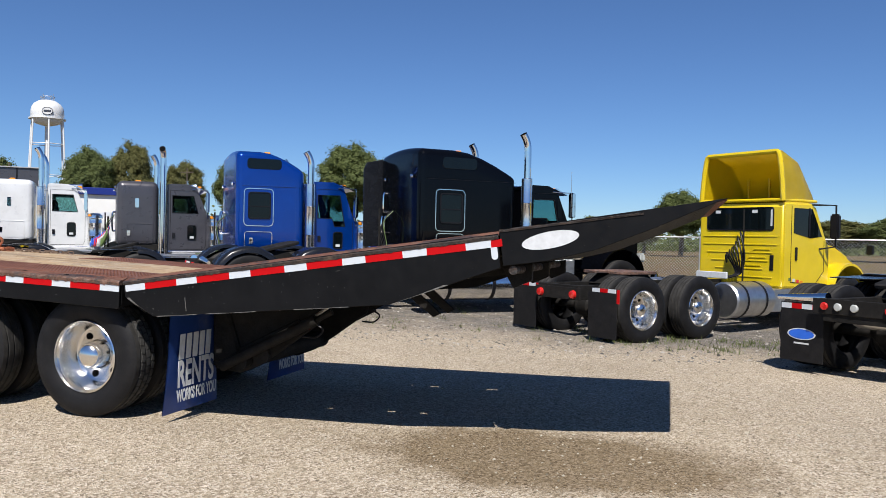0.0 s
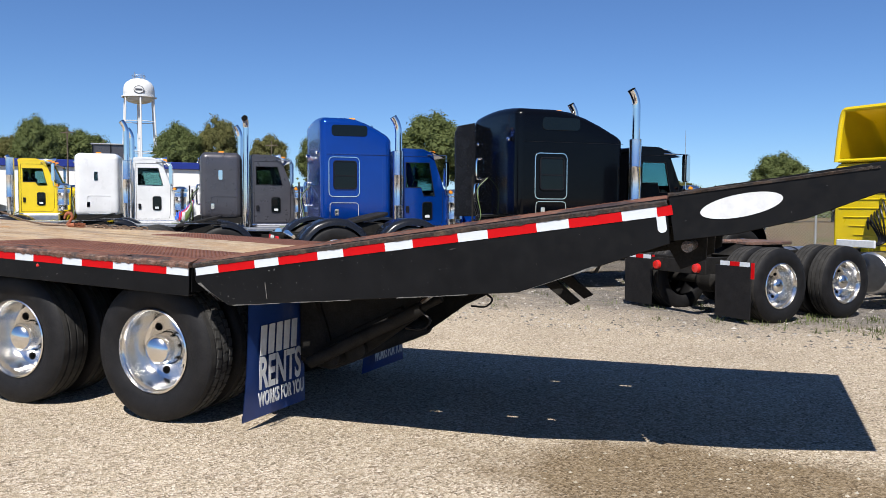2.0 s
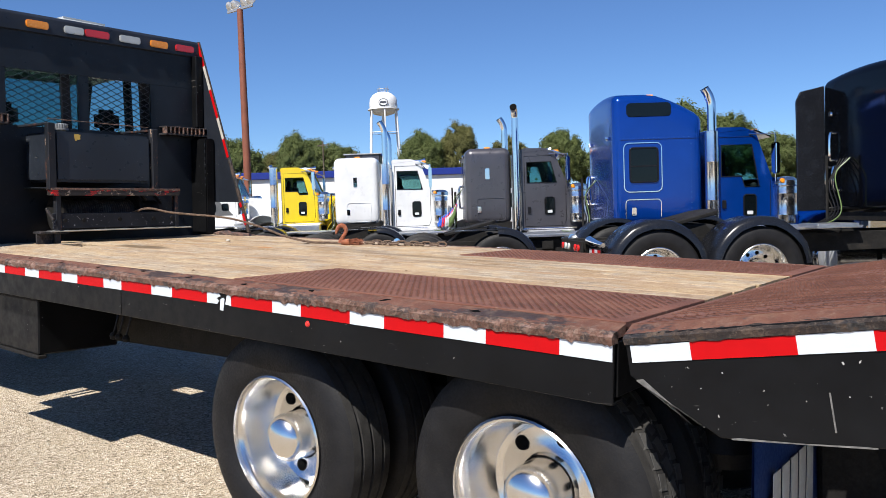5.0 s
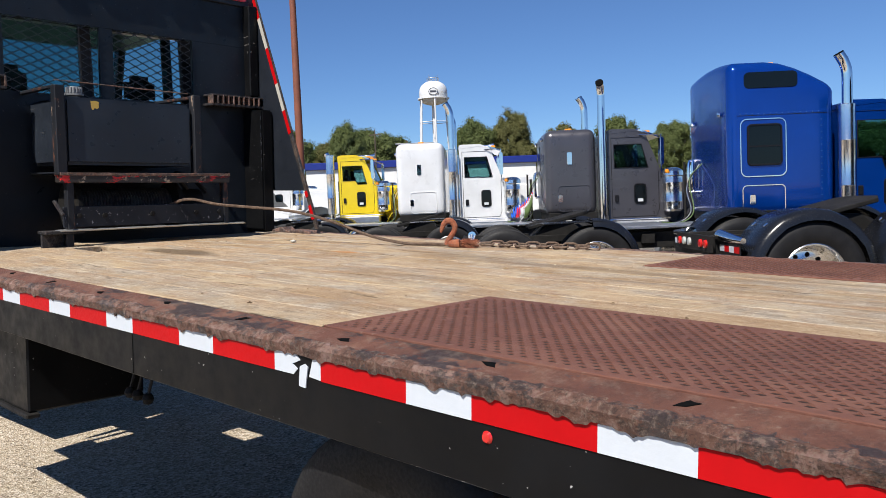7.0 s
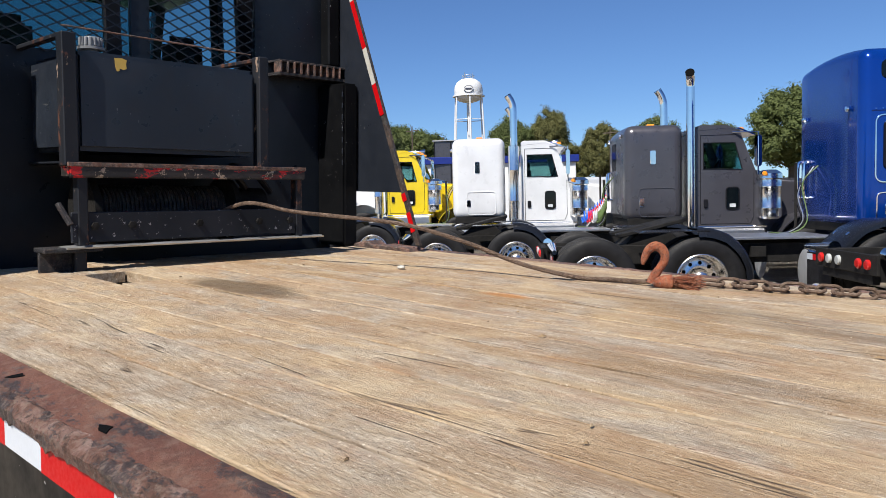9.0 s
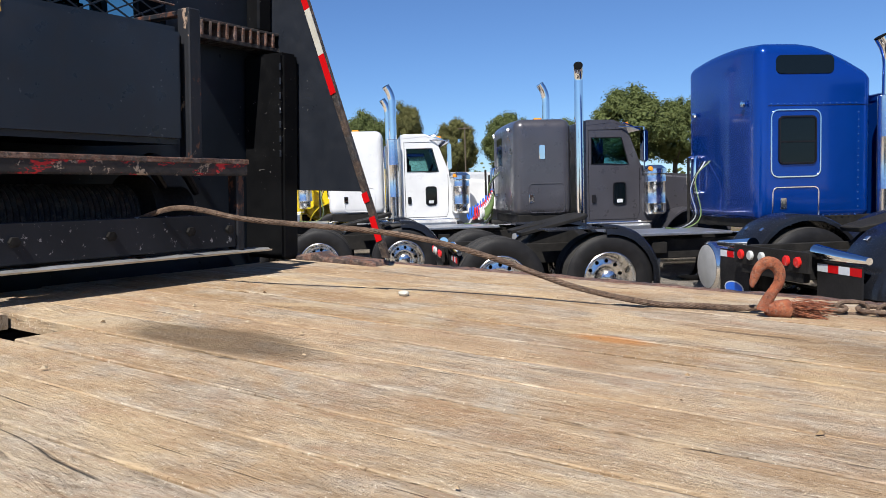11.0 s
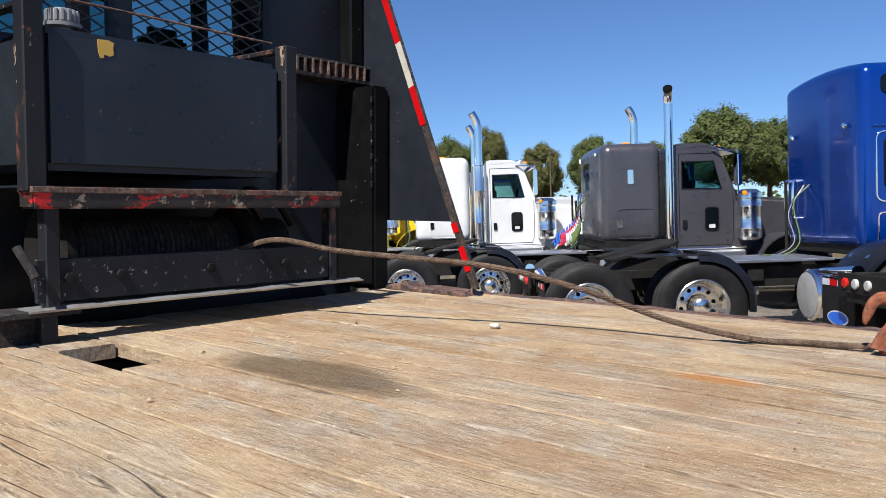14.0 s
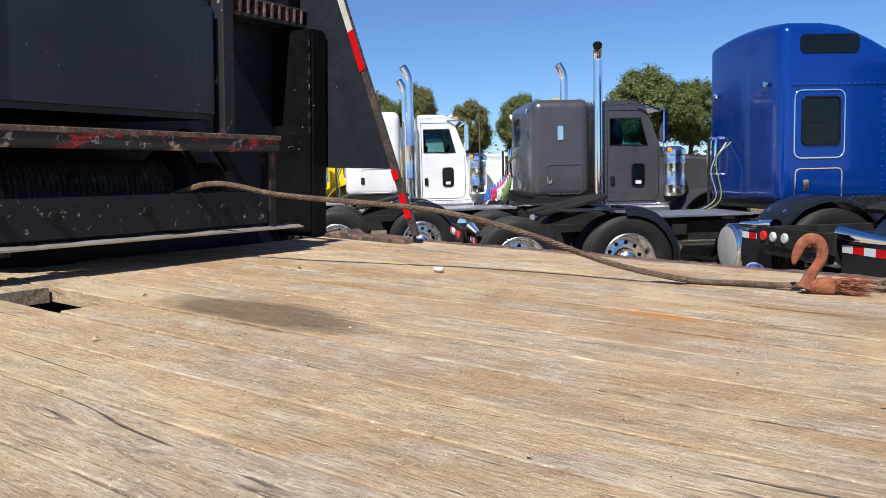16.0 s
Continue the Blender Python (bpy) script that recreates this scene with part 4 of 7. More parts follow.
for i in range(7):
    part("ladder_slot", boxes(((HX + 0.226, 2.306, 1.62 + 0.062 * i), (HX + 0.237, 2.31, 1.65 + 0.062 * i)), w=0.002), M["rackblack"], head)
part("corner_block", prism([(-5.34, Z - 0.01), (-5.34, Z + 0.016), (-5.28, Z + 0.03), (-5.22, Z + 0.04), (-5.18, Z + 0.018), (-5.1, Z + 0.026), (-4.9, Z + 0.02), (-4.88, Z - 0.01)], 2.36, 2.47, w=0.008), M["rust"], head, "bent rusty corner bracket")

# expanded metal in the two windows
def expanded(y0, y1, z0, z1, x, dy=0.052, dz=0.026, t=0.0026):
    verts, faces = [], []

    def strip(p, q):
        (ya, za), (yb, zb) = p, q
        n = Vector((zb - za, -(yb - ya))).normalized() * t
        b = len(verts)
        for dx in (-0.003, 0.003):
            verts.extend([(x + dx, ya + n.x, za + n.y), (x + dx, yb + n.x, zb + n.y), (x + dx, yb - n.x, zb - n.y), (x + dx, ya - n.x, za - n.y)])
        faces.extend([(b, b + 1, b + 2, b + 3), (b + 7, b + 6, b + 5, b + 4), (b, b + 4, b + 5, b + 1), (b + 3, b + 2, b + 6, b + 7)])
    ny, nz = int((y1 - y0) / dy), int((z1 - z0) / dz)
    for i in range(ny + 1):
        for j in range(nz + 1):
            y, z = y0 + i * dy, z0 + j * dz
            if (i + j) % 2 == 0:
                for a, b in ((1, 1), (1, -1)):
                    if y + dy <= y1 + 1e-3 and z0 - 1e-3 <= z + b * dz <= z1 + 1e-3:
                        strip((y, z), (y + dy, z + b * dz))
            else:
                pass
    me = bpy.data.meshes.new("expanded_mesh")
    me.from_pydata(verts, [], faces)
    me.materials.append(M["rackblack"])
    return me


for y0, y1 in ((0.64, 1.245), (1.315, 1.915)):
    ob = new("window_mesh", expanded(y0, y1, 2.085, 2.555, HX + 0.008))
    ob.parent = head
    ob["label"] = "black expanded metal window guard"

# slotted steps each side of the frame
for y0, y1 in ((0.14, 0.62), (1.98, 2.43)):
    step_ob = part("slotted_step", boxes(((HX, y0, 2.16), (HX + 0.12, y1, 2.172)), ((HX, y0, 2.09), (HX + 0.12, y1, 2.107)), w=0.002), M["worn"], head, "dark worn slotted step")
    for i in range(11):
        y = y0 + (y1 - y0 - 0.014) * i / 10
        part("step_bar", boxes(((HX + 0.06, y, 2.104), (HX + 0.123, y + 0.014, 2.165)), w=0.003), M["rust"], step_ob, "rusty step bar")

# winch frame with the oil tank
RX = -5.06
rack = part("winch_frame", boxes(((HX, 0.735, 1.595), (RX - 0.08, 1.79, 1.605)), w=0.003), M["rackblack"], rollback, "scuffed black winch frame", BED @ Matrix.Translation((0, 0.03, -0.005)) @ Matrix.Rotation(radians(1.0), 4, "X"))
flaked = Mat("black_paint_flaked_to_rust", 0.5, spec=0.25)
c = flaked.mix(flaked.ramp(flaked.noise(3, 5, 0.6), (0.35, 0.0), (0.7, 1.0)), (0.009, 0.011, 0.015), (0.02, 0.021, 0.025))
c = flaked.mix(flaked.ramp(flaked.noise(8, 7, 0.7, flaked.scaled(1, 1, 0.6)), (0.565, 0.0), (0.595, 0.85)), c, rgb("5c3d30"))
c = flaked.mix(flaked.ramp(flaked.noise(14, 6, 0.7, flaked.scaled(1, 1, 0.5)), (0.63, 0.0), (0.65, 0.8)), c, rgb("a08a78"))
flaked.base(c).bump(flaked.noise(30, 5), 0.3, 0.003)
for nm, lo, hi in (("rack_post", (RX - 0.06, 0.69, 1.585), (RX, 0.745, 2.095)), ("rack_post", (RX - 0.06, 1.555, 1.59), (RX, 1.605, 2.1)),
                   ("rack_leg", (RX - 0.05, 0.735, 1.27), (RX, 0.775, 1.545)), ("rack_leg", (RX - 0.05, 1.755, 1.27), (RX, 1.79, 1.545)),
                   ("top_stay", (HX, 1.57, 2.08), (RX - 0.06, 1.6, 2.1)), ("top_stay", (HX, 0.7, 2.08), (RX - 0.06, 0.73, 2.1)),
                   ("rack_foot", (RX - 0.05, 0.72, 1.13), (RX, 0.765, 1.27))):
    part(nm, boxes((lo, hi), w=0.004), flaked.m, rack)
worn_red = Mat("worn_red_bar", 0.6)
c = worn_red.mix(worn_red.ramp(worn_red.noise(5, 6, 0.65, worn_red.scaled(1, 1.3, 3)), (0.53, 0.0), (0.55, 1.0)), rgb("2e2825"), rgb("c01a1d"))
c = worn_red.mix(worn_red.ramp(worn_red.noise(9, 7, 0.7, worn_red.scaled(1, 1, 2)), (0.49, 0.0), (0.53, 0.9)), c, rgb("191817"))
c = worn_red.mix(worn_red.ramp(worn_red.noise(16, 6, 0.72), (0.575, 0.0), (0.6, 0.85)), c, rgb("a89682"))
worn_red.base(c).bump(worn_red.noise(40, 5), 0.4, 0.004)
part("red_cross_bar", boxes(((RX - 0.075, 0.7, 1.54), (RX + 0.012, 1.80, 1.592)), w=0.006, seg=2), worn_red.m, rack, "cross bar with flaking red paint")
part("bar_top", boxes(((RX - 0.078, 0.698, 1.583), (RX + 0.0145, 1.802, 1.6)), w=0.002), M["rust"], rack, "rusty scraped top of the bar")
plate_paint = Mat("chipped_winch_plate", 0.5, spec=0.2)
c = plate_paint.mix(plate_paint.ramp(plate_paint.noise(3, 5, 0.6), (0.35, 0.0), (0.7, 1.0)), (0.009, 0.011, 0.015), (0.017, 0.019, 0.025))
c = plate_paint.mix(plate_paint.ramp(plate_paint.noise(30, 6, 0.72), (0.62, 0.0), (0.64, 0.8)), c, rgb("8d8c90"))
plate_paint.base(c).bump(plate_paint.noise(30, 5), 0.25, 0.003)
flaked_plate = plate_paint.m
part("winch_plate", boxes(((RX - 0.02, 0.71, 1.285), (RX - 0.006, 1.755, 1.405)), w=0.004), flaked_plate, rack, "chipped black winch plate")
for y in (0.8, 0.95, 1.25, 1.55, 1.72):
    part("bolt_head", lathe([(0.016, RX - 0.008), (0.016, RX + 0.006), (0.0, RX + 0.008)], 6, "x", None, Matrix.Translation((0, y, 1.35))), M["dark"], rack)
part("lower_shelf", worn_bar(0.68, 1.9, 0.015, 0.1, 1.263, 1.273, 0.02, 0.006, 40), M["galv"], rack, "bent bare metal shelf edge", Matrix.Translation((RX - 0.06 + 0.1, 0, 0)) @ Matrix.Rotation(radians(90), 4, "Z"))
tank = part("oil_tank", boxes(((HX + 0.02, 0.745, 1.645), (RX - 0.02, 1.55, 2.035)), w=0.02, seg=2), M["tankblack"], rack, "black hydraulic oil tank")
cap_grey = plain("grey_cast_cap", (0.16, 0.17, 0.18), 0.45, 0.0, 0.05, 30, 0.2, dirt=(0.08, 0.08, 0.08))
cap = part("filler_cap", lathe([(0.0, 2.102), (0.036, 2.1), (0.04, 2.094), (0.041, 2.062), (0.052, 2.06), (0.052, 2.05), (0.03, 2.046), (0.03, 2.035)], 22, "z", None, Matrix.Translation((RX - 0.1, 0.84, 0))), cap_grey, rack, "ribbed grey filler cap")
for i in range(16):
    part("cap_rib", boxes(((0.038, -0.0045, 2.063), (0.046, 0.0045, 2.097)), w=0.002), cap_grey, cap, "", Matrix.Translation((RX - 0.1, 0.84, 0)) @ Matrix.Rotation(radians(22.5 * i), 4, "Z"))
part("tank_label", prism([(0.9, 2.018), (0.902, 1.985), (0.908, 1.966), (0.918, 1.968), (0.92, 1.978), (0.936, 1.974), (0.948, 1.98), (0.946, 2.0), (0.95, 2.014), (0.93, 2.02)], RX - 0.021, RX - 0.0185, "x"), M["yellowlabel"], rack, "torn yellow label")
part("guard_wire", tube([(RX - 0.08, 0.72, 2.13), (RX - 0.08, 1.56, 2.115)], 0.004, 6), M["rust"], rack)
drum = part("winch_drum", lathe([(0.0, 0.85), (0.15, 0.85), (0.15, 0.88), (0.085, 0.885), (0.085, 1.5), (0.15, 1.505), (0.15, 1.535), (0.0, 1.535)], 28, "y", None, Matrix.Translation((-5.33, 0, 1.4))), M["dark"], rack, "dark winch drum")
part("wound_rope", tube([(-5.33 + 0.1 * math.cos(t), 0.895 + 0.019 * t / (2 * math.pi), 1.4 + 0.1 * math.sin(t)) for t in (2 * math.pi * i / 20 for i in range(20 * 31))], 0.0095, 6), M["worn"], drum, "dark rope wound on the drum")
part("winch_motor", lathe([(0.0, 1.55), (0.08, 1.55), (0.08, 1.72), (0.05, 1.74), (0.0, 1.74)], 18, "y", None, Matrix.Translation((-5.33, 0, 1.42))), M["dark"], rack)
part("winch_hose", tube(curve_pts([(-5.3, 1.62, 1.5), (-5.22, 1.5, 1.6), (-5.2, 1.62, 1.56), (-5.28, 1.75, 1.48)]), 0.016, 8), M["satin"], rack)
part("lever", tube([(RX, 0.66, 1.44), (RX + 0.04, 0.69, 1.36)], 0.012, 8), M["worn"], rack, "small worn lever")
part("bracket_foot", boxes(((RX - 0.1, 0.6, 1.25), (RX + 0.02, 0.82, 1.268)), ((RX - 0.06, 0.6, 1.15), (RX - 0.04, 0.78, 1.25)), w=0.003), M["worn"], rack, "worn bracket foot")

# cab of the truck, seen through the mesh
cab = part("cab_shell", boxes(((-5.9, 0.3, 0.7), (-5.86, 2.22, 2.02)), ((-5.9, 0.3, 2.66), (-5.86, 2.22, 2.86)), ((-5.9, 0.3, 2.02), (-5.86, 0.55, 2.66)), ((-5.9, 1.97, 2.02), (-5.86, 2.22, 2.66)),
                             ((-5.9, 1.22, 2.02), (-5.86, 1.3, 2.66)),
                             ((-7.3, 0.3, 2.82), (-5.86, 2.22, 2.88)), ((-7.6, 0.3, 0.7), (-5.9, 0.34, 2.0)), ((-7.6, 2.18, 0.7), (-5.9, 2.22, 2.0)),
                             ((-7.6, 0.34, 0.7), (-7.56, 2.18, 1.95)), ((-6.55, 0.3, 2.0), (-6.45, 0.34, 2.84)), ((-6.55, 2.18, 2.0), (-6.45, 2.22, 2.84)),
                             ((-5.98, 0.3, 2.0), (-5.9, 0.34, 2.84)), ((-5.98, 2.18, 2.0), (-5.9, 2.22, 2.84)), ((-7.6, 0.34, 0.66), (-5.9, 2.18, 0.7)), w=0.004), M["satin"], rollback, "black truck cab behind the headboard", Matrix.Translation((0, 0, 0.14)))
for y in (0.3, 2.16):
    part("cab_pillar", prism([(-7.58, 1.95), (-7.5, 1.95), (-7.22, 2.86), (-7.3, 2.86)], y, y + 0.06), M["satin"], cab)
for pane in (part("cab_window", boxes(((-5.885, 0.56, 2.03), (-5.88, 1.96, 2.65))), M["glass"], cab, "tinted rear window"),
             part("windscreen", prism([(-7.545, 1.96), (-7.54, 1.96), (-7.255, 2.82), (-7.26, 2.82)], 0.37, 2.15), M["glass"], cab, "tinted windscreen")):
    pane.visible_shadow = False
for y in (0.62, 1.55):
    part("cab_seat", boxes(((-6.25, y, 1.2), (-6.08, y + 0.48, 2.2)), ((-6.24, y + 0.12, 2.2), (-6.12, y + 0.36, 2.42)), ((-6.7, y, 1.2), (-6.2, y + 0.48, 1.38)), w=0.05, seg=2), M["seat"], cab, "dark cloth seat")
part("steering_wheel", tube([(-6.95 + 0.12 * math.sin(t), 1.72 + 0.22 * math.cos(t), 2.05 + 0.2 * math.sin(t)) for t in (2 * math.pi * i / 24 for i in range(24))], 0.016, 6, None, True), M["satin"], cab)
part("bonnet", prism([(-7.58, 1.2), (-7.58, 1.95), (-8.9, 1.6), (-9.1, 1.4), (-9.1, 0.7), (-7.58, 0.7)], 0.45, 2.07, w=0.06, seg=2), M["satin"], rollback, "black truck bonnet", Matrix.Translation((0, 0, 0.14)))
for y, rz in ((0.36, 0.0), (2.24, math.pi)):
    wheel(rollback, Matrix.Translation((-8.3, y, 0.495)) @ Matrix.Rotation(rz, 4, "Z"), "steer")
part("beacon_bar", boxes(((-5.95, 1.13, 3.01), (-5.75, 1.56, 3.08)), w=0.03, seg=3), M["clearlens"], rollback, "cream beacon bar", BED)
part("beacon_mount", boxes(((-5.9, 1.2, 2.86), (-5.8, 1.5, 3.01)), w=0.01), M["dark"], rollback, "", BED)


# ---- wire rope, hook and chain lying on the deck ----
def tz(y):
    return DECK_Z + y * math.tan(radians(1.0))


rope_pts = [(-5.16, 1.38, 1.4), (-5.0, 1.46, 1.455), (-4.79, 1.549, 1.425), (-4.576, 1.637, 1.41), (-4.406, 1.708, 1.4), (-4.241, 1.777, 1.378), (-4.032, 1.864, 1.324),
            (-3.815, 1.945, 1.252), (-3.605, 2.015, 1.216), (-3.475, 2.06, tz(2.06) + 0.012), (-3.38, 2.075, tz(2.08) + 0.013), (-3.31, 2.085, tz(2.08) + 0.02)]
core = curve_pts(rope_pts, 10)
rope = thing("winch_rope", BED, "rusty twisted steel winch rope running slack to its hook", "rope")
strand_bm = bmesh.new()
dist = [0.0]
for a, b in zip(core, core[1:]):
    dist.append(dist[-1] + (b - a).length)
fine, k = [], 0
total = dist[-1]
for i in range(int(total / 0.012) + 1):
    s = i * 0.012
    while k < len(dist) - 2 and dist[k + 1] < s:
        k += 1
    t = (s - dist[k]) / max(1e-6, dist[k + 1] - dist[k])
    fine.append((core[k].lerp(core[k + 1], t), (core[k + 1] - core[k]).normalized(), s))
for q in range(6):
    pts = []
    for p, d, s in fine:
        sd = d.cross(Vector((0, 0, 1))).normalized()
        up = sd.cross(d)
        a = s * 64 + q * math.pi / 3
        pts.append(p + 0.0055 * (math.cos(a) * sd + math.sin(a) * up))
    tube(pts, 0.0039, 5, strand_bm)
part("rope_lay", strand_bm, M["ropesteel"], rope)

hook = thing("tow_hook", BED @ Matrix.Translation((-3.3, 2.05, tz(2.05) - 0.004)) @ Matrix.Rotation(radians(36), 4, "Z") @ Matrix.Diagonal((0.6, 0.66, 0.66, 1.0)), "large rust-orange tow hook standing on the deck", "hook")
hp = [(-0.012, 0, 0.03), (0.0, 0, 0.07), (0.03, 0, 0.115), (0.052, 0, 0.15), (0.054, 0, 0.19), (0.03, 0, 0.222), (-0.008, 0, 0.23), (-0.042, 0, 0.208), (-0.06, 0, 0.17), (-0.068, 0, 0.142), (-0.066, 0, 0.128)]
hr = [0.034, 0.027, 0.023, 0.024, 0.026, 0.027, 0.026, 0.024, 0.021, 0.014, 0.006]
hc = curve_pts(hp, 4)
hook_bm = tube(hc, [hr[min(len(hr) - 1, i // 4)] + (hr[min(len(hr) - 1, i // 4 + 1)] - hr[min(len(hr) - 1, i // 4)]) * (i % 4) / 4 for i in range(len(hc))], 14)
for q in hook_bm.verts:
    q.co.y *= 0.72
part("hook_body", hook_bm, M["hookrust"], hook)
part("rope_socket", lathe([(0.0, -0.03), (0.026, -0.03), (0.036, 0.02), (0.042, 0.07), (0.03, 0.075), (0.0, 0.075)], 18, "x", None, Matrix.Translation((0.03, 0, 0.04))), M["hookrust"], hook, "rusty rope socket")
brush = bmesh.new()
for i in range(210):
    a, r = random.uniform(0, 2 * math.pi), math.sqrt(random.random()) * 0.03
    p = Vector((0.1, r * math.cos(a), 0.042 + r * math.sin(a) * 0.9))
    q = p + Vector((random.uniform(0.09, 0.19), (p.y) * 1.6 + random.gauss(0, 0.018), (p.z - 0.045) * 1.3 - random.uniform(0.0, 0.045)))
    q.z = max(q.z, 0.006)
    tube([p, p.lerp(q, 0.5) + Vector((0, random.gauss(0, 0.006), random.gauss(0, 0.006))), q], 0.0014, 3, brush)
fr = part("frayed_rope_end", brush, M["hookrust"], hook, "frayed rusty wire ends")
chain = thing("tie_chain", BED, "worn steel chain lying along the deck", "chain")
link_bm = tube([(0.026 * math.cos(t) * (1.0) + (0.014 if math.cos(t) > 0 else -0.014), 0.017 * math.sin(t), 0) for t in (2 * math.pi * i / 16 for i in range(16))], 0.0062, 7, None, True)
link0 = None
for i in range(12):
    s = 0.1 + 0.054 * i
    p = Vector((-3.26 + s * 0.96, 2.19 + s * 0.26 + 0.012 * math.sin(i * 1.3), 0))
    p.z = tz(p.y) + 0.018
    m = Matrix.Translation(p) @ Matrix.Rotation(radians(12 + 8 * math.sin(i * 1.7)), 4, "Z") @ Matrix.Rotation(radians(90 if i % 2 else 20), 4, "X")
    if link0 is None:
        link0 = part("chain_link", link_bm, M["ropesteel"], chain, "", m)
    else:
        share("chain_link", link0, chain, m)

# a pale stone and small chips of wood and grit lying on the deck
pebble_bm = bmesh.new()
bmesh.ops.create_icosphere(pebble_bm, subdivisions=2, radius=1.0)
for q in pebble_bm.verts:
    q.co = Vector((q.co.x * 0.02, q.co.y * 0.014, q.co.z * 0.01)) * (1 + 0.25 * noise.noise(q.co * 1.7))
pebble = part("pebble", pebble_bm, M["tape_old"], None, "", BED @ Matrix.Translation((-4.305, 1.76, tz(1.76) + 0.008)))
tagged(pebble, "small white pebble lying on the wooden deck", "stone")
verts, faces = [], []
rng = random.Random(12)
for i in range(170):
    x, y = rng.uniform(-5.1, -0.3), rng.uniform(0.12, 2.45)
    a, s = rng.uniform(0, 6.28), 0.0015 + 0.005 * rng.random() ** 4
    u, v = Vector((math.cos(a), math.sin(a), 0)) * s * rng.uniform(1, 2.6), Vector((-math.sin(a), math.cos(a), 0)) * s
    p = Vector((x, y, tz(y) + 0.0035))
    b = len(verts)
    verts += [tuple(p - u), tuple(p - v), tuple(p + u), tuple(p + v), tuple(p + Vector((0, 0, s * 0.9)))]
    faces += [(b, b + 1, b + 4), (b + 1, b + 2, b + 4), (b + 2, b + 3, b + 4), (b + 3, b, b + 4)]
me = bpy.data.meshes.new("deck_grit")
me.from_pydata(verts, [], faces)
gm = Mat("pale_grit", 0.9, spec=0.2)
gm.base(gm.ramp(gm.node("ShaderNodeNewGeometry").outputs["Random Per Island"], (0.0, rgb("4d3c2d")), (0.5, rgb("8a7458")), (1.0, rgb("b8aa92"))))
me.materials.append(gm.m)
grit = new("deck_grit", me)
grit.matrix_world = BED
tagged(grit, "pale grit and wood chips scattered on the deck", "grit", kind="stuff")


# ---- parked tractors ----
def strip_sheet(pts, y0, y1, t=0.012):
    """A bent sheet: (x, z) points pulled across y, with thickness."""
    bm = bmesh.new()
    rows = []
    for off in (0.0, t):
        rows.append([(bm.verts.new((p[0], y0, p[1] + off)), bm.verts.new((p[0], y1, p[1] + off))) for p in pts])
    for r in rows:
        for a, b in zip(r, r[1:]):
            bm.faces.new((a[0], a[1], b[1], b[0]))
    for k in (0, 1):
        for i in range(len(pts) - 1):
            bm.faces.new((rows[0][i][k], rows[1][i][k], rows[1][i + 1][k], rows[0][i + 1][k]))
    for i in (0, -1):
        bm.faces.new((rows[0][i][0], rows[0][i][1], rows[1][i][1], rows[1][i][0]))
    bmesh.ops.recalc_face_normals(bm, faces=bm.faces)
    return bm


def arch_fender(x, z, r, y_in, y_out, a0=5, a1=175, n=22):
    """A rounded wheel fender: an arched skin with rolled sides, ribs and a thickness."""
    d = 1 if y_out > y_in else -1
    across = [(y_in, r - 0.06), (y_in + 0.006 * d, r - 0.02), (y_in + 0.04 * d, r), (y_out - 0.1 * d, r + 0.004), (y_out - 0.04 * d, r - 0.012), (y_out - 0.008 * d, r - 0.05), (y_out, r - 0.11),
              (y_out - 0.012 * d, r - 0.11), (y_out - 0.05 * d, r - 0.03), (y_out - 0.1 * d, r - 0.014), (y_in + 0.04 * d, r - 0.016), (y_in + 0.016 * d, r - 0.06)]
    bm = bmesh.new()
    rings = []
    for i in range(n + 1):
        a = radians(a0 + (a1 - a0) * i / n)
        rib = 0.006 if i % 6 == 3 else 0.0
        rings.append([bm.verts.new((x + (q + rib) * math.cos(a), y, z + (q + rib) * math.sin(a))) for y, q in across])
    k = len(across)
    for p, q in zip(rings, rings[1:]):
        for j in range(k):
            bm.faces.new((p[j], p[(j + 1) % k], q[(j + 1) % k], q[j]))
    bm.faces.new(rings[0])
    bm.faces.new(rings[-1][::-1])
    bmesh.ops.recalc_face_normals(bm, faces=bm.faces)
    return bm


def frame_ring(cx, cz, wx, wz, r, y, d=0.012, t=0.014):
    """A thin raised trim ring on a side face (plane y)."""
    return tube([(u, y, v) for u, v in round_rect(cx, cz, wx, wz, r, 4)], d, 5, None, True)


def stack_pipe(x, y, z0, z1, r=0.074, tip=0.16, turned=False):
    """A curved-tip stack; turned swings the tip outwards to the side."""
    ends = [(0.0, z1 - 0.34), (0.01, z1 - 0.22), (0.05, z1 - 0.1), (tip * 0.7, z1)] if not turned else [(0.0, z1 - 0.3), (0.005, z1 - 0.2), (0.04, z1 - 0.09), (0.13, z1 - 0.03)]
    pts = [(x, y, z0), (x, y, z0 + 0.5)] + [(x - (0.3 if turned else 1.0) * o, y - (o if turned else 0.0), z) for o, z in ends]
    pts = [pts[0], pts[1]] + curve_pts(pts[2:], 5)
    bm = tube(pts, r, 16)
    return bm


def coil_hose(a, b, r, turns, drop, n=14):
    pts = []
    k = int(turns * n)
    for i in range(k + 1):
        t = i / k
        p = Vector(a).lerp(Vector(b), t)
        p.z -= drop * math.sin(math.pi * t)
        an = 2 * math.pi * turns * t
        pts.append(p + Vector((0, r * math.cos(an), r * math.sin(an))))
    return pts


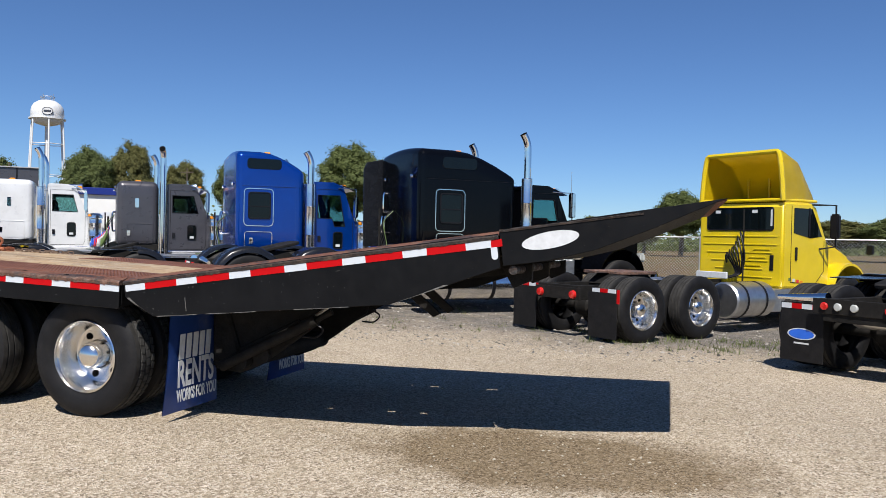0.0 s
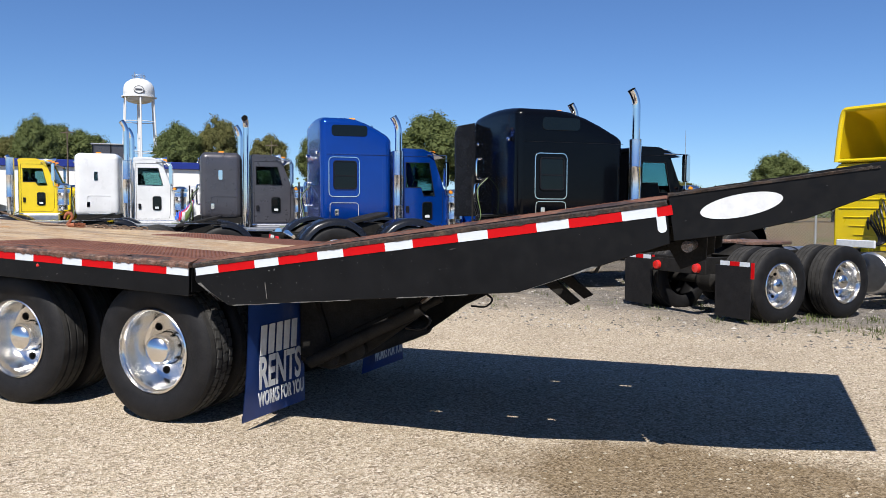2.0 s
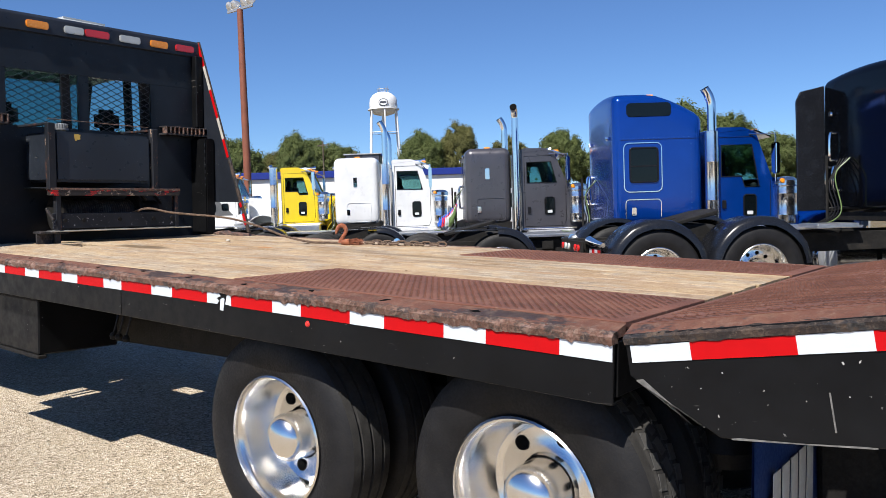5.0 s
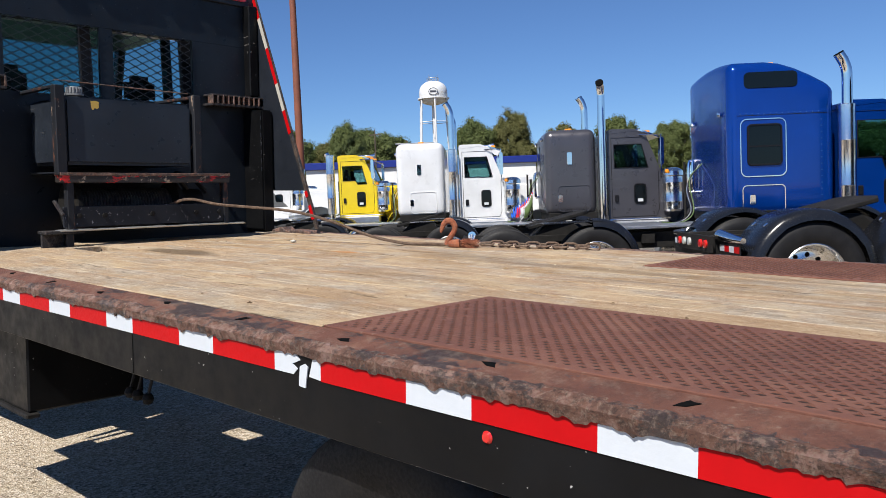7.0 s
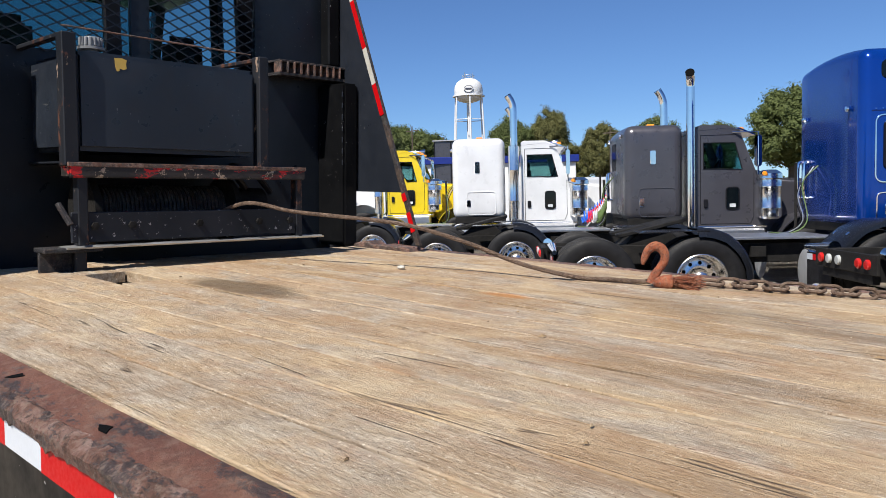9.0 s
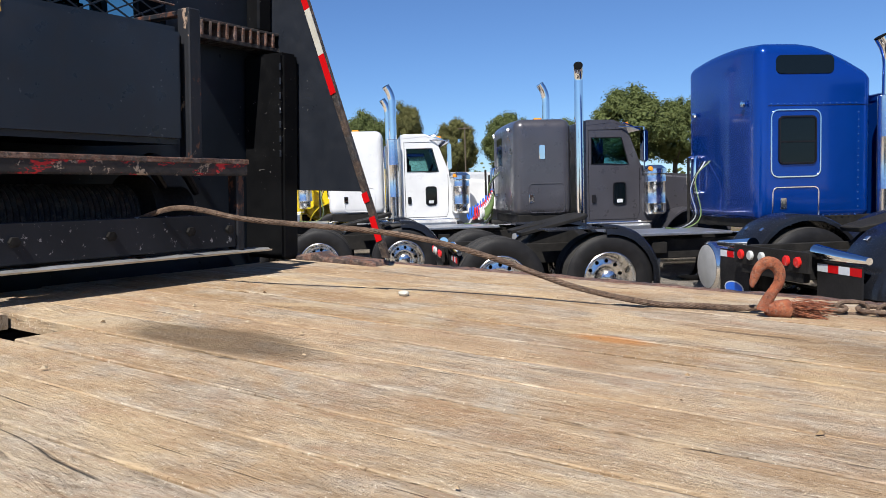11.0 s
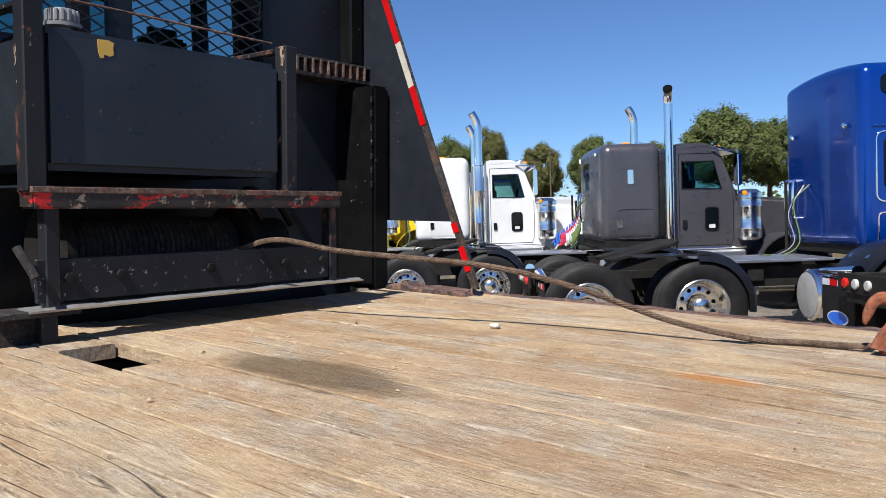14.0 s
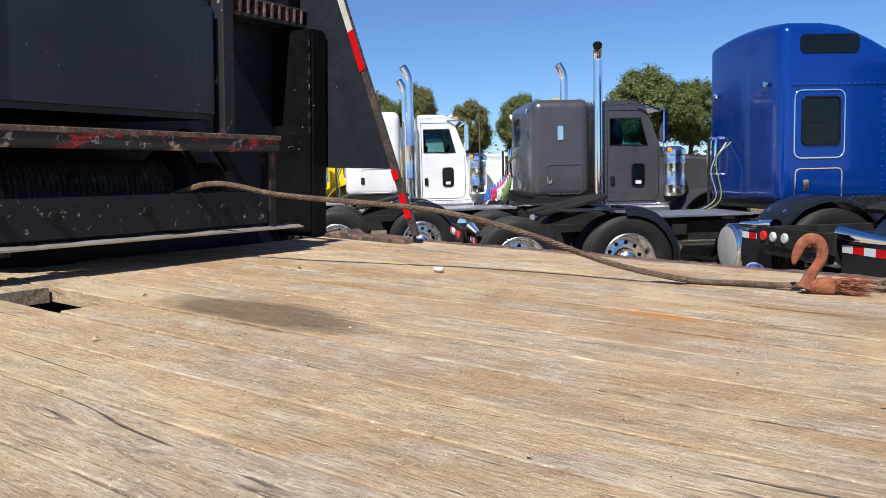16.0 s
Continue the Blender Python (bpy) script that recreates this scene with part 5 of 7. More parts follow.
def soft_box(lo, hi, r, n=3):
    """A box with evenly rounded edges and corners."""
    def stops(a, b):
        left = [a + r * (1 - math.tan(radians(45 * (1 - i / n)))) for i in range(n + 1)]
        mid = [a + r + (b - a - 2 * r) * k / 6 for k in range(1, 6)]
        return left + mid + [b - (v - a) for v in reversed(left)]
    ax = [stops(a, b) for a, b in zip(lo, hi)]
    bm, seen = bmesh.new(), {}

    def vert(*ijk):
        if ijk not in seen:
            p = Vector([ax[d][ijk[d]] for d in range(3)])
            q = Vector([min(hi[d] - r, max(lo[d] + r, p[d])) for d in range(3)])
            seen[ijk] = bm.verts.new(q + (p - q).normalized() * r)
        return seen[ijk]
    k = [len(v) - 1 for v in ax]
    for d in range(3):
        u, v = (d + 1) % 3, (d + 2) % 3
        for side in (0, k[d]):
            for i in range(k[u]):
                for j in range(k[v]):
                    quad = []
                    for du, dv in ((0, 0), (1, 0), (1, 1), (0, 1)):
                        t = [0, 0, 0]
                        t[d], t[u], t[v] = side, i + du, j + dv
                        quad.append(vert(*t))
                    bm.faces.new(quad)
    bmesh.ops.recalc_face_normals(bm, faces=bm.faces)
    return bm


def tractor(label, origin, heading, col, sleeper=None, stack=None, cab=(3.75, 2.85), fender="quarter", flaps=True, stacktop=3.5, hoses=True, tank=True, shield=True, group="parked road tractors", axles=(-0.68, 0.68), dz=0.0, step=0.1, turned=False, hood=1.62, tanklen=1.38, tankz=0.66, tankx=None):
    P = M[col]
    T = thing("road_tractor", pose(*origin, 0, 0, heading), label, "truck", group)
    rail = part("chassis_rail", boxes(((-1.35, -0.04, 0.68), (cab[0] + hood + 1.2, 0.04, 0.93)), w=0.006), M["dark"], T, "", Matrix.Translation((0, -0.43, 0)))
    share("chassis_rail", rail, T, Matrix.Translation((0, 0.43, 0)))
    part("rear_crossmember", boxes(((-1.4, -0.5, 0.66), (-1.33, 0.5, 0.92)), w=0.006), M["dark"], T)
    for x in axles:
        part("axle", lathe([(0.0, -1.0), (0.07, -1.0), (0.07, -0.25), (0.19, -0.1), (0.19, 0.15), (0.07, 0.3), (0.07, 1.0), (0.0, 1.0)], 14, "y", None, Matrix.Translation((x, 0, 0.52))), M["dark"], T)
        wheel(T, Matrix.Translation((x, -1.1, 0.535)) @ Matrix.Scale(1.08, 4), "dual", holes=10)
        wheel(T, Matrix.Translation((x, 1.1, 0.535)) @ Matrix.Rotation(math.pi, 4, "Z") @ Matrix.Scale(1.08, 4), "dual", holes=10)
        if fender == "arch":
            for s in (-1, 1):
                fd = part("fender", arch_fender(x, 0.545, 0.65, s * 0.64, s * 1.27), M["fender"], T, "rounded glossy black plastic fender", None, 50)
                for a in (50, 130):
                    for y in (0.8, 1.1):
                        part("fender_bolt", boxes(((-0.025, -0.02, 0), (0.025, 0.02, 0.014)), w=0.004), M["chrome"], fd, "", Matrix.Translation((x, s * y, 0.545)) @ Matrix.Rotation(radians(90 - a), 4, "Y") @ Matrix.Translation((0, 0, 0.652)))
    if fender == "quarter":
        q = [(axles[1] - 0.75, 1.12), (axles[1] - 0.2, 1.13)] + [(axles[1] + 0.62 * math.cos(radians(a)), 0.52 + 0.62 * math.sin(radians(a))) for a in range(82, -8, -10)]
        for s in (-1, 1):
            qf = part("fender", arch_fender(axles[1], 0.54, 0.635, s * 0.66, s * 1.27, -8, 95, 14), M["fender"], T, "black quarter fender", None, 50)
            part("fender_wing", strip_sheet(q[:3], s * 1.26, s * 0.68, 0.014), M["fender"], qf)
    fw = part("fifth_wheel", prism([(-0.5, 0.46), (-0.42, 0.5), (0.35, 0.48), (0.45, 0.3), (0.45, -0.3), (0.35, -0.48), (-0.42, -0.5), (-0.5, -0.46), (-0.5, -0.16), (-0.05, -0.05), (-0.05, 0.05), (-0.5, 0.16)], 0.0, 0.05, "z", w=0.008),
              M["dark"], T, "greasy dark fifth wheel plate", Matrix.Translation((0.1, 0, 1.14)) @ Matrix.Rotation(radians(-13), 4, "Y"))
    part("deck_plate", boxes(((1.0, -0.62, 0.985), (2.35, 0.5, 1.02)), w=0.006), M["dullalu"], T, "bright aluminium deck plate")
    part("frame_valve", boxes(((1.3, -0.56, 0.75), (1.5, -0.47, 0.9)), w=0.01), M["dark"], T)
    part("fifth_wheel_base", prism([(-0.35, 0.9), (0.5, 0.9), (0.3, 1.1), (-0.1, 1.1)], -0.42, 0.42, w=0.01), M["dark"], T)
    if flaps:
        for y in (-0.84, 0.84):
            fl = part("mud_flap", boxes(((-1.3, y - 0.29, 0.12), (-1.285, y + 0.29, 0.85)), w=0.003), M["rubber"], T, "black rubber mud flap with plain oval mark")
            part("flap_bracket", tube([(-1.28, y - 0.34 if y < 0 else y + 0.34, 0.9), (-1.28, y, 0.91), (-1.28, y + 0.33 if y < 0 else y - 0.33, 0.93)], [0.03, 0.05, 0.065], 12), M["chrome"], fl, "tapered chrome flap hanger")
            for i, mt in enumerate(("red", "tape_white", "red", "tape_white")):
                part("tape_red" if mt == "red" else "tape_white", boxes(((-1.303, y - 0.28 + 0.14 * i, 0.77), (-1.3, y - 0.14 + 0.14 * i, 0.835))), M[mt], fl)
            ov = [(y + 0.19 * math.cos(t), 0.46 + 0.072 * math.sin(t)) for t in (2 * math.pi * i / 24 for i in range(24))]
            part("oval_mark", prism(ov, -1.304, -1.3, "x"), M["print"], fl, "plain white oval mark")
            part("oval_centre", prism([(y + (a - y) * 0.9, 0.46 + (b - 0.46) * 0.82) for a, b in ov], -1.306, -1.304, "x"), M["bluehose"], fl)
            part("print_bar", boxes(((-1.304, y - 0.1, 0.335), (-1.3, y + 0.1, 0.355))), M["print"], fl)
        for y, mt in ((0.47, "redlens"), (0.3, "clearlens"), (0.1, "clearlens"), (-0.3, "redlens"), (-0.47, "redlens")):
            part("tail_lamp", lathe([(0.0, -1.45), (0.038, -1.447), (0.047, -1.438), (0.047, -1.4), (0.0, -1.4)], 18, "x", None, Matrix.Translation((0, y, 0.84))), M[mt], T)
        part("lamp_bar", boxes(((-1.42, -0.62, 0.75), (-1.39, 0.62, 0.93)), w=0.005), M["dark"], T)
        part("air_tank", lathe([(0.0, -0.3), (0.1, -0.28), (0.13, -0.22), (0.13, 0.22), (0.1, 0.28), (0.0, 0.3)], 20, "y", None, Matrix.Translation((-1.1, 0, 0.72))), M["dullalu"], T, "aluminium air tank")
    # sleeper box
    front = cab[0]
    if sleeper:
        x0, x1, z1, shape = sleeper
        L = x1 - x0
        zb = 1.14 if shape == "tall" else 1.1 + dz
        shell = soft_box((x0, -1.04, zb), (x1, 1.04, z1), 0.15 if shape != "tall" else 0.13)
        for q in shell.verts:
            up = max(0.0, (q.co.z - 2.2) / (z1 - 2.2))
            along = (q.co.x - x0) / L
            if shape == "tall":
                fall = 0.0 if along < 0.4 else (0.26 * L if L < 1.8 else 0.5) * ((along - 0.4) / 0.6) ** 1.5
                q.co.z += up * (0.08 * (1 - (q.co.y / 1.04) ** 2) - fall)
            else:
                q.co.z += up * 0.03 * (1 - (q.co.y / 1.04) ** 2)
        sl = part("sleeper", shell, P, T, "", None, 40)
        yr = -1.042
        wx, wd = x0 + 0.27 * L + 0.08, (-0.15 if L > 1.8 else 0.0)
        if shape == "tall":
            part("window_trim", frame_ring(wx, 2.1 + wd, 0.64, 0.82, 0.09, yr), M["chrome"], sl)
            win = part("sleeper_window", prism(round_rect(wx + 0.02, 2.14 + wd, 0.46, 0.56, 0.05), yr - 0.01, yr + 0.01, w=0.006), M["darkglass"], sl, "dark sleeper window")
            part("window_frame", frame_ring(wx + 0.02, 2.14 + wd, 0.47, 0.57, 0.05, yr - 0.008, 0.016), M["satin"], win)
            part("window_bar", boxes(((wx - 0.2, yr - 0.016, 2.11 + wd), (wx + 0.24, yr - 0.008, 2.13 + wd))), M["satin"], win)
            part("roof_window", prism(round_rect(x0 + 0.4 * L, z1 - 0.25, 0.5 * L if L < 1.8 else 0.35 * L, 0.23, 0.07), yr - 0.008, yr + 0.01, w=0.006), M["darkglass"], sl, "long dark roof window")
            part("seam", boxes(((x0 + 0.12, yr - 0.003, 2.56), (x1 - 0.02, yr + 0.002, 2.566))), M["satin"], sl)
            spots = [(x0 + 0.17 + 0.085 * i, z) for i in range(int((L - 0.3) / 0.085)) for z in (2.585, 1.2)] + [(x1 - 0.2, 1.3 + 0.09 * k) for k in range(14)]
            rivet = None
            for u, z in spots:
                at = Matrix.Translation((u, yr, z))
                if rivet is None:
                    rivet = part("rivet", lathe([(0.0, -0.006), (0.009, -0.004), (0.012, 0.002)], 6), M["blue_rivet"] if col == "blue" else P, sl, "", at)
                else:
                    share("rivet", rivet, sl, at)
        else:
            part("vent", prism(round_rect(x0 + 0.48 * L, 2.18 + dz, 0.1, 0.24, 0.02), yr - 0.012, yr + 0.01, w=0.006), M["chrome"], sl, "small chrome vent")
        part("hatch_trim", frame_ring(wx if shape == "tall" else x0 + 0.55 * L, 1.42 + dz + wd * 0.2, 0.6, 0.4 if shape == "tall" else 0.48, 0.06, yr, 0.01), M["chrome"] if shape == "tall" else P, sl)
        part("hatch_latch", prism(round_rect((wx if shape == "tall" else x0 + 0.45 * L) - 0.16, 1.42 + dz, 0.08, 0.14, 0.015), yr - 0.012, yr + 0.004, w=0.004), M["chrome"], sl, "chrome hatch latch")
        for y in (() if L > 1.8 else (0.62, 0.86)):
            part("grab_handle", tube(curve_pts([(x0, y, 1.52), (x0 - 0.07, y, 1.55), (x0 - 0.07, y, 1.98), (x0, y, 2.02)], 4), 0.022, 8), M["chrome"], sl)
        for y in (-0.72, 0.72):
            part("work_lamp", lathe([(0.0, -0.06), (0.035, -0.055), (0.042, -0.03), (0.02, 0.0)], 14, "x", None, Matrix.Translation((x0, y, 2.62))), M["chrome"], sl)
        if shape != "tall":
            part("rear_window", prism(round_rect(0.35, 2.3, 0.5, 0.5, 0.05), x0 - 0.006, x0 + 0.01, "x", w=0.004), M["darkglass"], sl, "dark rear window")
        part("roof_marker", boxes(((x0 + 0.45 * L, -0.6, z1 - 0.04), (x0 + 0.45 * L + 0.14, -0.5, z1 + 0.06)), w=0.015), M["amber"], sl)
        part("box_skirt", boxes(((x0 + 0.05, -1.02, 1.05), (x1, 1.02, 1.2)), w=0.01), M["dark"], T)
    # cab: sheet sides with real window openings, glass and a simple inside
    c0, zr = cab
    cl = 1.16
    sill, top = 1.96 + dz, zr - 0.25
    step = max(step, 0.01)
    cb = part("cab", boxes(((c0, -0.96, 0.98), (c0 + 0.03, 0.96, zr))), P, T)
    part("cab_floor", boxes(((c0 + 0.03, -0.96, 0.98), (c0 + cl - 0.03, 0.96, 1.02))), P, cb)
    part("firewall", boxes(((c0 + cl - 0.03, -0.96, 0.98), (c0 + cl, 0.96, sill - 0.1))), P, cb)
    # outline and window opening of a door side, as one sheet cut along a line behind the window
    outer = [(c0, sill), (c0, 0.98), (c0 + cl, 0.98), (c0 + cl, sill - 0.1), (c0 + 0.98, sill - 0.04), (c0 + 0.72, zr - 0.07), (c0 + 0.5, zr), (c0, zr), (c0, sill + 0.002)]
    inner = [(c0 + 0.12, sill + 0.002), (c0 + 0.12, top), (c0 + 0.64, top), (c0 + 0.76, sill - step), (c0 + 0.52, sill - step), (c0 + 0.46, sill), (c0 + 0.12, sill)]
    for s in (-1, 1):
        y0, y1 = sorted((s * 1.0, s * 0.96))
        part("cab_side", prism(outer + inner, y0, y1), P, cb)
    part("cab_roof", prism([(c0 - 0.01, zr - 0.06), (c0 - 0.01, zr + 0.02), (c0 + 0.06, zr + 0.05), (c0 + 0.5, zr + 0.045), (c0 + 0.75, zr - 0.06), (c0 + 0.72, zr - 0.08), (c0 + 0.5, zr - 0.02)], -1.005, 1.005, w=0.018, seg=2), P, cb, "", None, 40)
    part("cowl", prism([(c0 + 0.96, sill - 0.06), (c0 + 0.98, sill - 0.03), (c0 + cl + 0.03, sill - 0.08), (c0 + cl + 0.03, sill - 0.14)], -0.99, 0.99, w=0.01), P, cb)
    yr = -1.003
    glazing = []
    for s in (-1, 1):
        glazing.append(part("side_window", prism([(c0 + 0.12, sill), (c0 + 0.12, top), (c0 + 0.64, top), (c0 + 0.76, sill - step), (c0 + 0.52, sill - step), (c0 + 0.46, sill)], s * 0.98 - 0.003, s * 0.98 + 0.003), M["glass"], cb, "tinted door window"))
        part("window_seal", tube([(u, s * 1.0, v) for u, v in ((c0 + 0.12, sill), (c0 + 0.12, top), (c0 + 0.64, top), (c0 + 0.76, sill - step), (c0 + 0.52, sill - step), (c0 + 0.46, sill))], 0.012, 5, None, True), M["satin"], cb)
    glazing.append(part("windscreen", prism([(c0 + 0.7, zr - 0.1), (c0 + 0.95, sill - 0.04), (c0 + 0.958, sill - 0.04), (c0 + 0.708, zr - 0.1)], -0.95, 0.95), M["glass"], cb, "tinted windscreen"))
    for g in glazing:
        g.visible_shadow = False
    for y in (-0.75, 0.3):
        part("cab_seat", boxes(((c0 + 0.08, y, 1.2), (c0 + 0.22, y + 0.46, 2.12 + dz)), ((c0 + 0.1, y + 0.12, 2.1 + dz), (c0 + 0.19, y + 0.34, 2.28 + dz)), ((c0 + 0.08, y, 1.25), (c0 + 0.55, y + 0.46, 1.42)), w=0.03), M["seat"], cb)
    part("steering_wheel", tube([(c0 + 0.72 + 0.06 * math.sin(t), 0.5 + 0.2 * math.cos(t), sill + 0.02 + 0.19 * math.sin(t)) for t in (2 * math.pi * i / 20 for i in range(20))], 0.016, 5, None, True), M["satin"], cb)
    part("dashboard", boxes(((c0 + 0.8, -0.94, 1.5), (c0 + cl - 0.04, 0.94, sill - 0.1)), w=0.03), M["seat"], cb)
    part("door_seam", tube([(c0 + 0.07, yr, 1.08), (c0 + 0.07, yr, zr - 0.12), (c0 + 0.66, yr, zr - 0.12)], 0.005, 4), M["satin"], cb)
    part("door_seam", tube([(c0 + 0.07, yr, 1.08), (c0 + 0.9, yr, 1.08), (c0 + 0.95, yr, 1.2), (c0 + 0.95, yr, sill - 0.08)], 0.005, 4), M["satin"], cb)
    part("door_trim", tube([(c0 + 0.02, yr, 1.03), (c0 + cl, yr, 1.03)], 0.014, 5), M["chrome"], cb)
    pw = part("peep_window", prism(round_rect(c0 + 0.6, 1.46 + dz, 0.2, 0.36, 0.05), yr - 0.006, yr + 0.01, w=0.004), M["darkglass"], cb, "small lower door window")
    part("peep_seal", frame_ring(c0 + 0.6, 1.46 + dz, 0.21, 0.37, 0.05, yr - 0.004, 0.012), M["satin"], pw)
    part("peep_sticker", boxes(((c0 + 0.55, yr - 0.009, 1.31 + dz), (c0 + 0.65, yr - 0.0065, 1.37 + dz))), M["print"], pw)
    part("door_handle", boxes(((c0 + 0.12, yr - 0.03, 1.36), (c0 + 0.19, yr + 0.0, 1.5)), w=0.01), M["satin"], cb)
    part("sun_visor", prism([(c0 + 0.68, zr - 0.02), (c0 + 0.7, zr + 0.0), (c0 + 0.98, zr - 0.12), (c0 + 0.97, zr - 0.14)], -1.0, 1.0), M["chrome"], cb, "chrome drop visor")
    for y in (-0.7, 0.0, 0.7):
        part("roof_lamp", boxes(((c0 + 0.75, y - 0.05, zr - 0.03), (c0 + 0.86, y + 0.035, zr + 0.02)), w=0.015, seg=2), M["amber"], cb)
    part("air_horn", lathe([(0.0, 0.2), (0.03, 0.2), (0.03, 0.6), (0.07, 0.75), (0.0, 0.75)], 12, "x", None, Matrix.Translation((c0 + 0.1, 0.3, zr + 0.08))), M["chrome"], cb)
    for s in (-1, 1):
        part("mirror", boxes(((c0 + 0.92, s * 1.2 - 0.09, 1.98 + dz), (c0 + 1.0, s * 1.2 + 0.09, 2.5 + dz)), w=0.02, seg=2), M["chrome"], T, "tall chrome mirror")
        part("mirror_arm", tube([(c0 + 0.6, s * 1.0, zr - 0.08), (c0 + 0.96, s * 1.2, zr - 0.1), (c0 + 0.96, s * 1.2, 1.85 + dz), (c0 + 1.0, s * 1.0, 1.8 + dz)], 0.014, 6), M["chrome"], T)
        part("air_cleaner", lathe([(0.0, 1.1), (0.15, 1.1), (0.19, 1.14), (0.19, 1.26), (0.195, 1.27), (0.195, 1.3), (0.19, 1.31), (0.19, 1.62), (0.195, 1.63), (0.195, 1.66), (0.19, 1.67), (0.19, 1.76), (0.205, 1.78), (0.2, 1.86), (0.12, 1.92), (0.0, 1.93)], 28, "z", None, Matrix.Translation((c0 + cl + 0.04, s * 1.02, dz))), M["alu"], T, "banded chrome air cleaner")
        part("cleaner_lamp", lathe([(0.0, -0.04), (0.035, -0.035), (0.04, 0.0), (0.0, 0.0)], 12, "y", None, Matrix.Translation((c0 + cl - 0.1, s * 1.2 if s < 0 else 1.2, 1.86 + dz))), M["amber"], T)
        part("step_box", boxes(((c0 + 0.1, s * 1.0 - 0.16, 0.5), (c0 + 1.1, s * 1.0 + 0.16, 1.0)), w=0.03), M["dullalu"] if tank else M["dark"], T)
    h0 = c0 + cl
    part("hood", prism([(h0 - 0.02, 0.95), (h0 - 0.02, 1.84 + dz), (h0 + hood * 0.55, 1.76 + dz), (h0 + hood - 0.12, 1.66 + dz), (h0 + hood, 1.5), (h0 + hood, 0.75), (h0 + 1.2, 0.7), (h0 + 0.4, 0.7)], -0.62, 0.62, w=0.07, seg=3), P, T, "", None, 40)
    for s in (-1, 1):
        arch = [(h0 + hood - 0.92 + 0.6 * math.cos(radians(a)), 0.62 + 0.6 * math.sin(radians(a))) for a in range(-5, 186, 12)]
        part("front_fender", strip_sheet(arch, s * 1.2, s * 0.55, 0.03), P, T)
        wheel(T, Matrix.Translation((h0 + hood - 0.92, s * 1.06, 0.497)) @ Matrix.Rotation(0 if s < 0 else math.pi, 4, "Z"), "steer")
        part("headlamp", boxes(((h0 + hood - 0.32, s * 0.95 - 0.12, 0.95), (h0 + hood - 0.17, s * 0.95 + 0.12, 1.15)), w=0.04, seg=2), M["clearlens"], T)
    part("bumper", boxes(((h0 + hood + 0.04, -1.15, 0.35), (h0 + hood + 0.14, 1.15, 0.72)), w=0.03, seg=2), M["chrome"], T, "chrome front bumper")
    if stack:
        for s in (-1, 1):
            part("exhaust_pipe", stack_pipe(stack, s * 1.14, 0.95, stacktop, turned=turned and s < 0), M["chrome"], T, "tall chrome exhaust stack")
            tilt = Vector((-0.25, -0.84, 0.5)) if turned and s < 0 else Vector((-0.5, 0.0, 0.85))
            mouth = Vector((stack - 0.04, s * 1.14 - 0.134, stacktop - 0.026)) if turned and s < 0 else Vector((stack - 0.112, s * 1.14, stacktop))
            # dark disc over the closed pipe end paints its shaded mouth
            part("stack_mouth", lathe([(0.0, 0.006), (0.074, 0.006), (0.075, 0.014), (0.0, 0.014)], 18, "z", None, Matrix.Translation(mouth) @ tilt.to_track_quat("Z", "Y").to_matrix().to_4x4()), M["holedark"], T)
            if shield:
                part("heat_shield", lathe([(0.0, 1.08), (0.105, 1.08), (0.112, 1.09), (0.112, 1.5), (0.115, 1.51), (0.112, 1.52), (0.112, 2.14), (0.115, 2.15), (0.112, 2.16), (0.112, 2.65), (0.105, 2.66), (0.0, 2.66)], 28, "z", None, Matrix.Translation((stack - 0.01, s * 1.14, 0))), M["alu"], T, "polished aluminium heat shield")
    if tank:
        for s in (-1, 1):
            tx = tankx if tankx else sleeper[0] if sleeper else c0 - 1.2
            tk = part("fuel_tank", lathe([(0.0, tx), (0.28, tx), (0.31, tx + 0.03), (0.31, tx + tanklen - 0.03), (0.28, tx + tanklen), (0.0, tx + tanklen)], 32, "x", None, Matrix.Translation((0, s * 0.9, tankz))), M["alu"], T, "polished aluminium fuel tank")
            part("tank_end", lathe([(0.0, tx - 0.008), (0.25, tx - 0.006), (0.279, tx + 0.002)], 32, "x", None, Matrix.Translation((0, s * 0.9, tankz))), M["drumalu"], tk, "dull aluminium tank end")
            for u in (0.26 * tanklen, 0.7 * tanklen):
                part("tank_strap", lathe([(0.312, tx + u), (0.318, tx + u), (0.318, tx + u + 0.07), (0.312, tx + u + 0.07)], 32, "x", None, Matrix.Translation((0, s * 0.9, tankz))), M["satin"], tk)
    if hoses:
        back = sleeper[0] if sleeper else c0
        post = (back - 0.25, 0.45, 1.0)
        part("hose_post", tube([post, (post[0], post[1], 2.0)], 0.02, 7), M["dark"], T)
        for i, mt in enumerate(("green", "satin", "dullalu", "satin") if col != "jet" else ("green", "satin", "satin", "dark")):
            y = 0.25 + 0.08 * i
            part("air_hose", tube(curve_pts([(back - 0.02, y, 1.95), (back - 0.22, y + 0.03, 1.7 - 0.06 * i), (back - 0.18, y - 0.05, 1.2), (back - 0.35, y + 0.06, 1.02), (back - 0.7, y * 0.6, 1.04)], 6), 0.009, 6), M[mt], T)
    return T


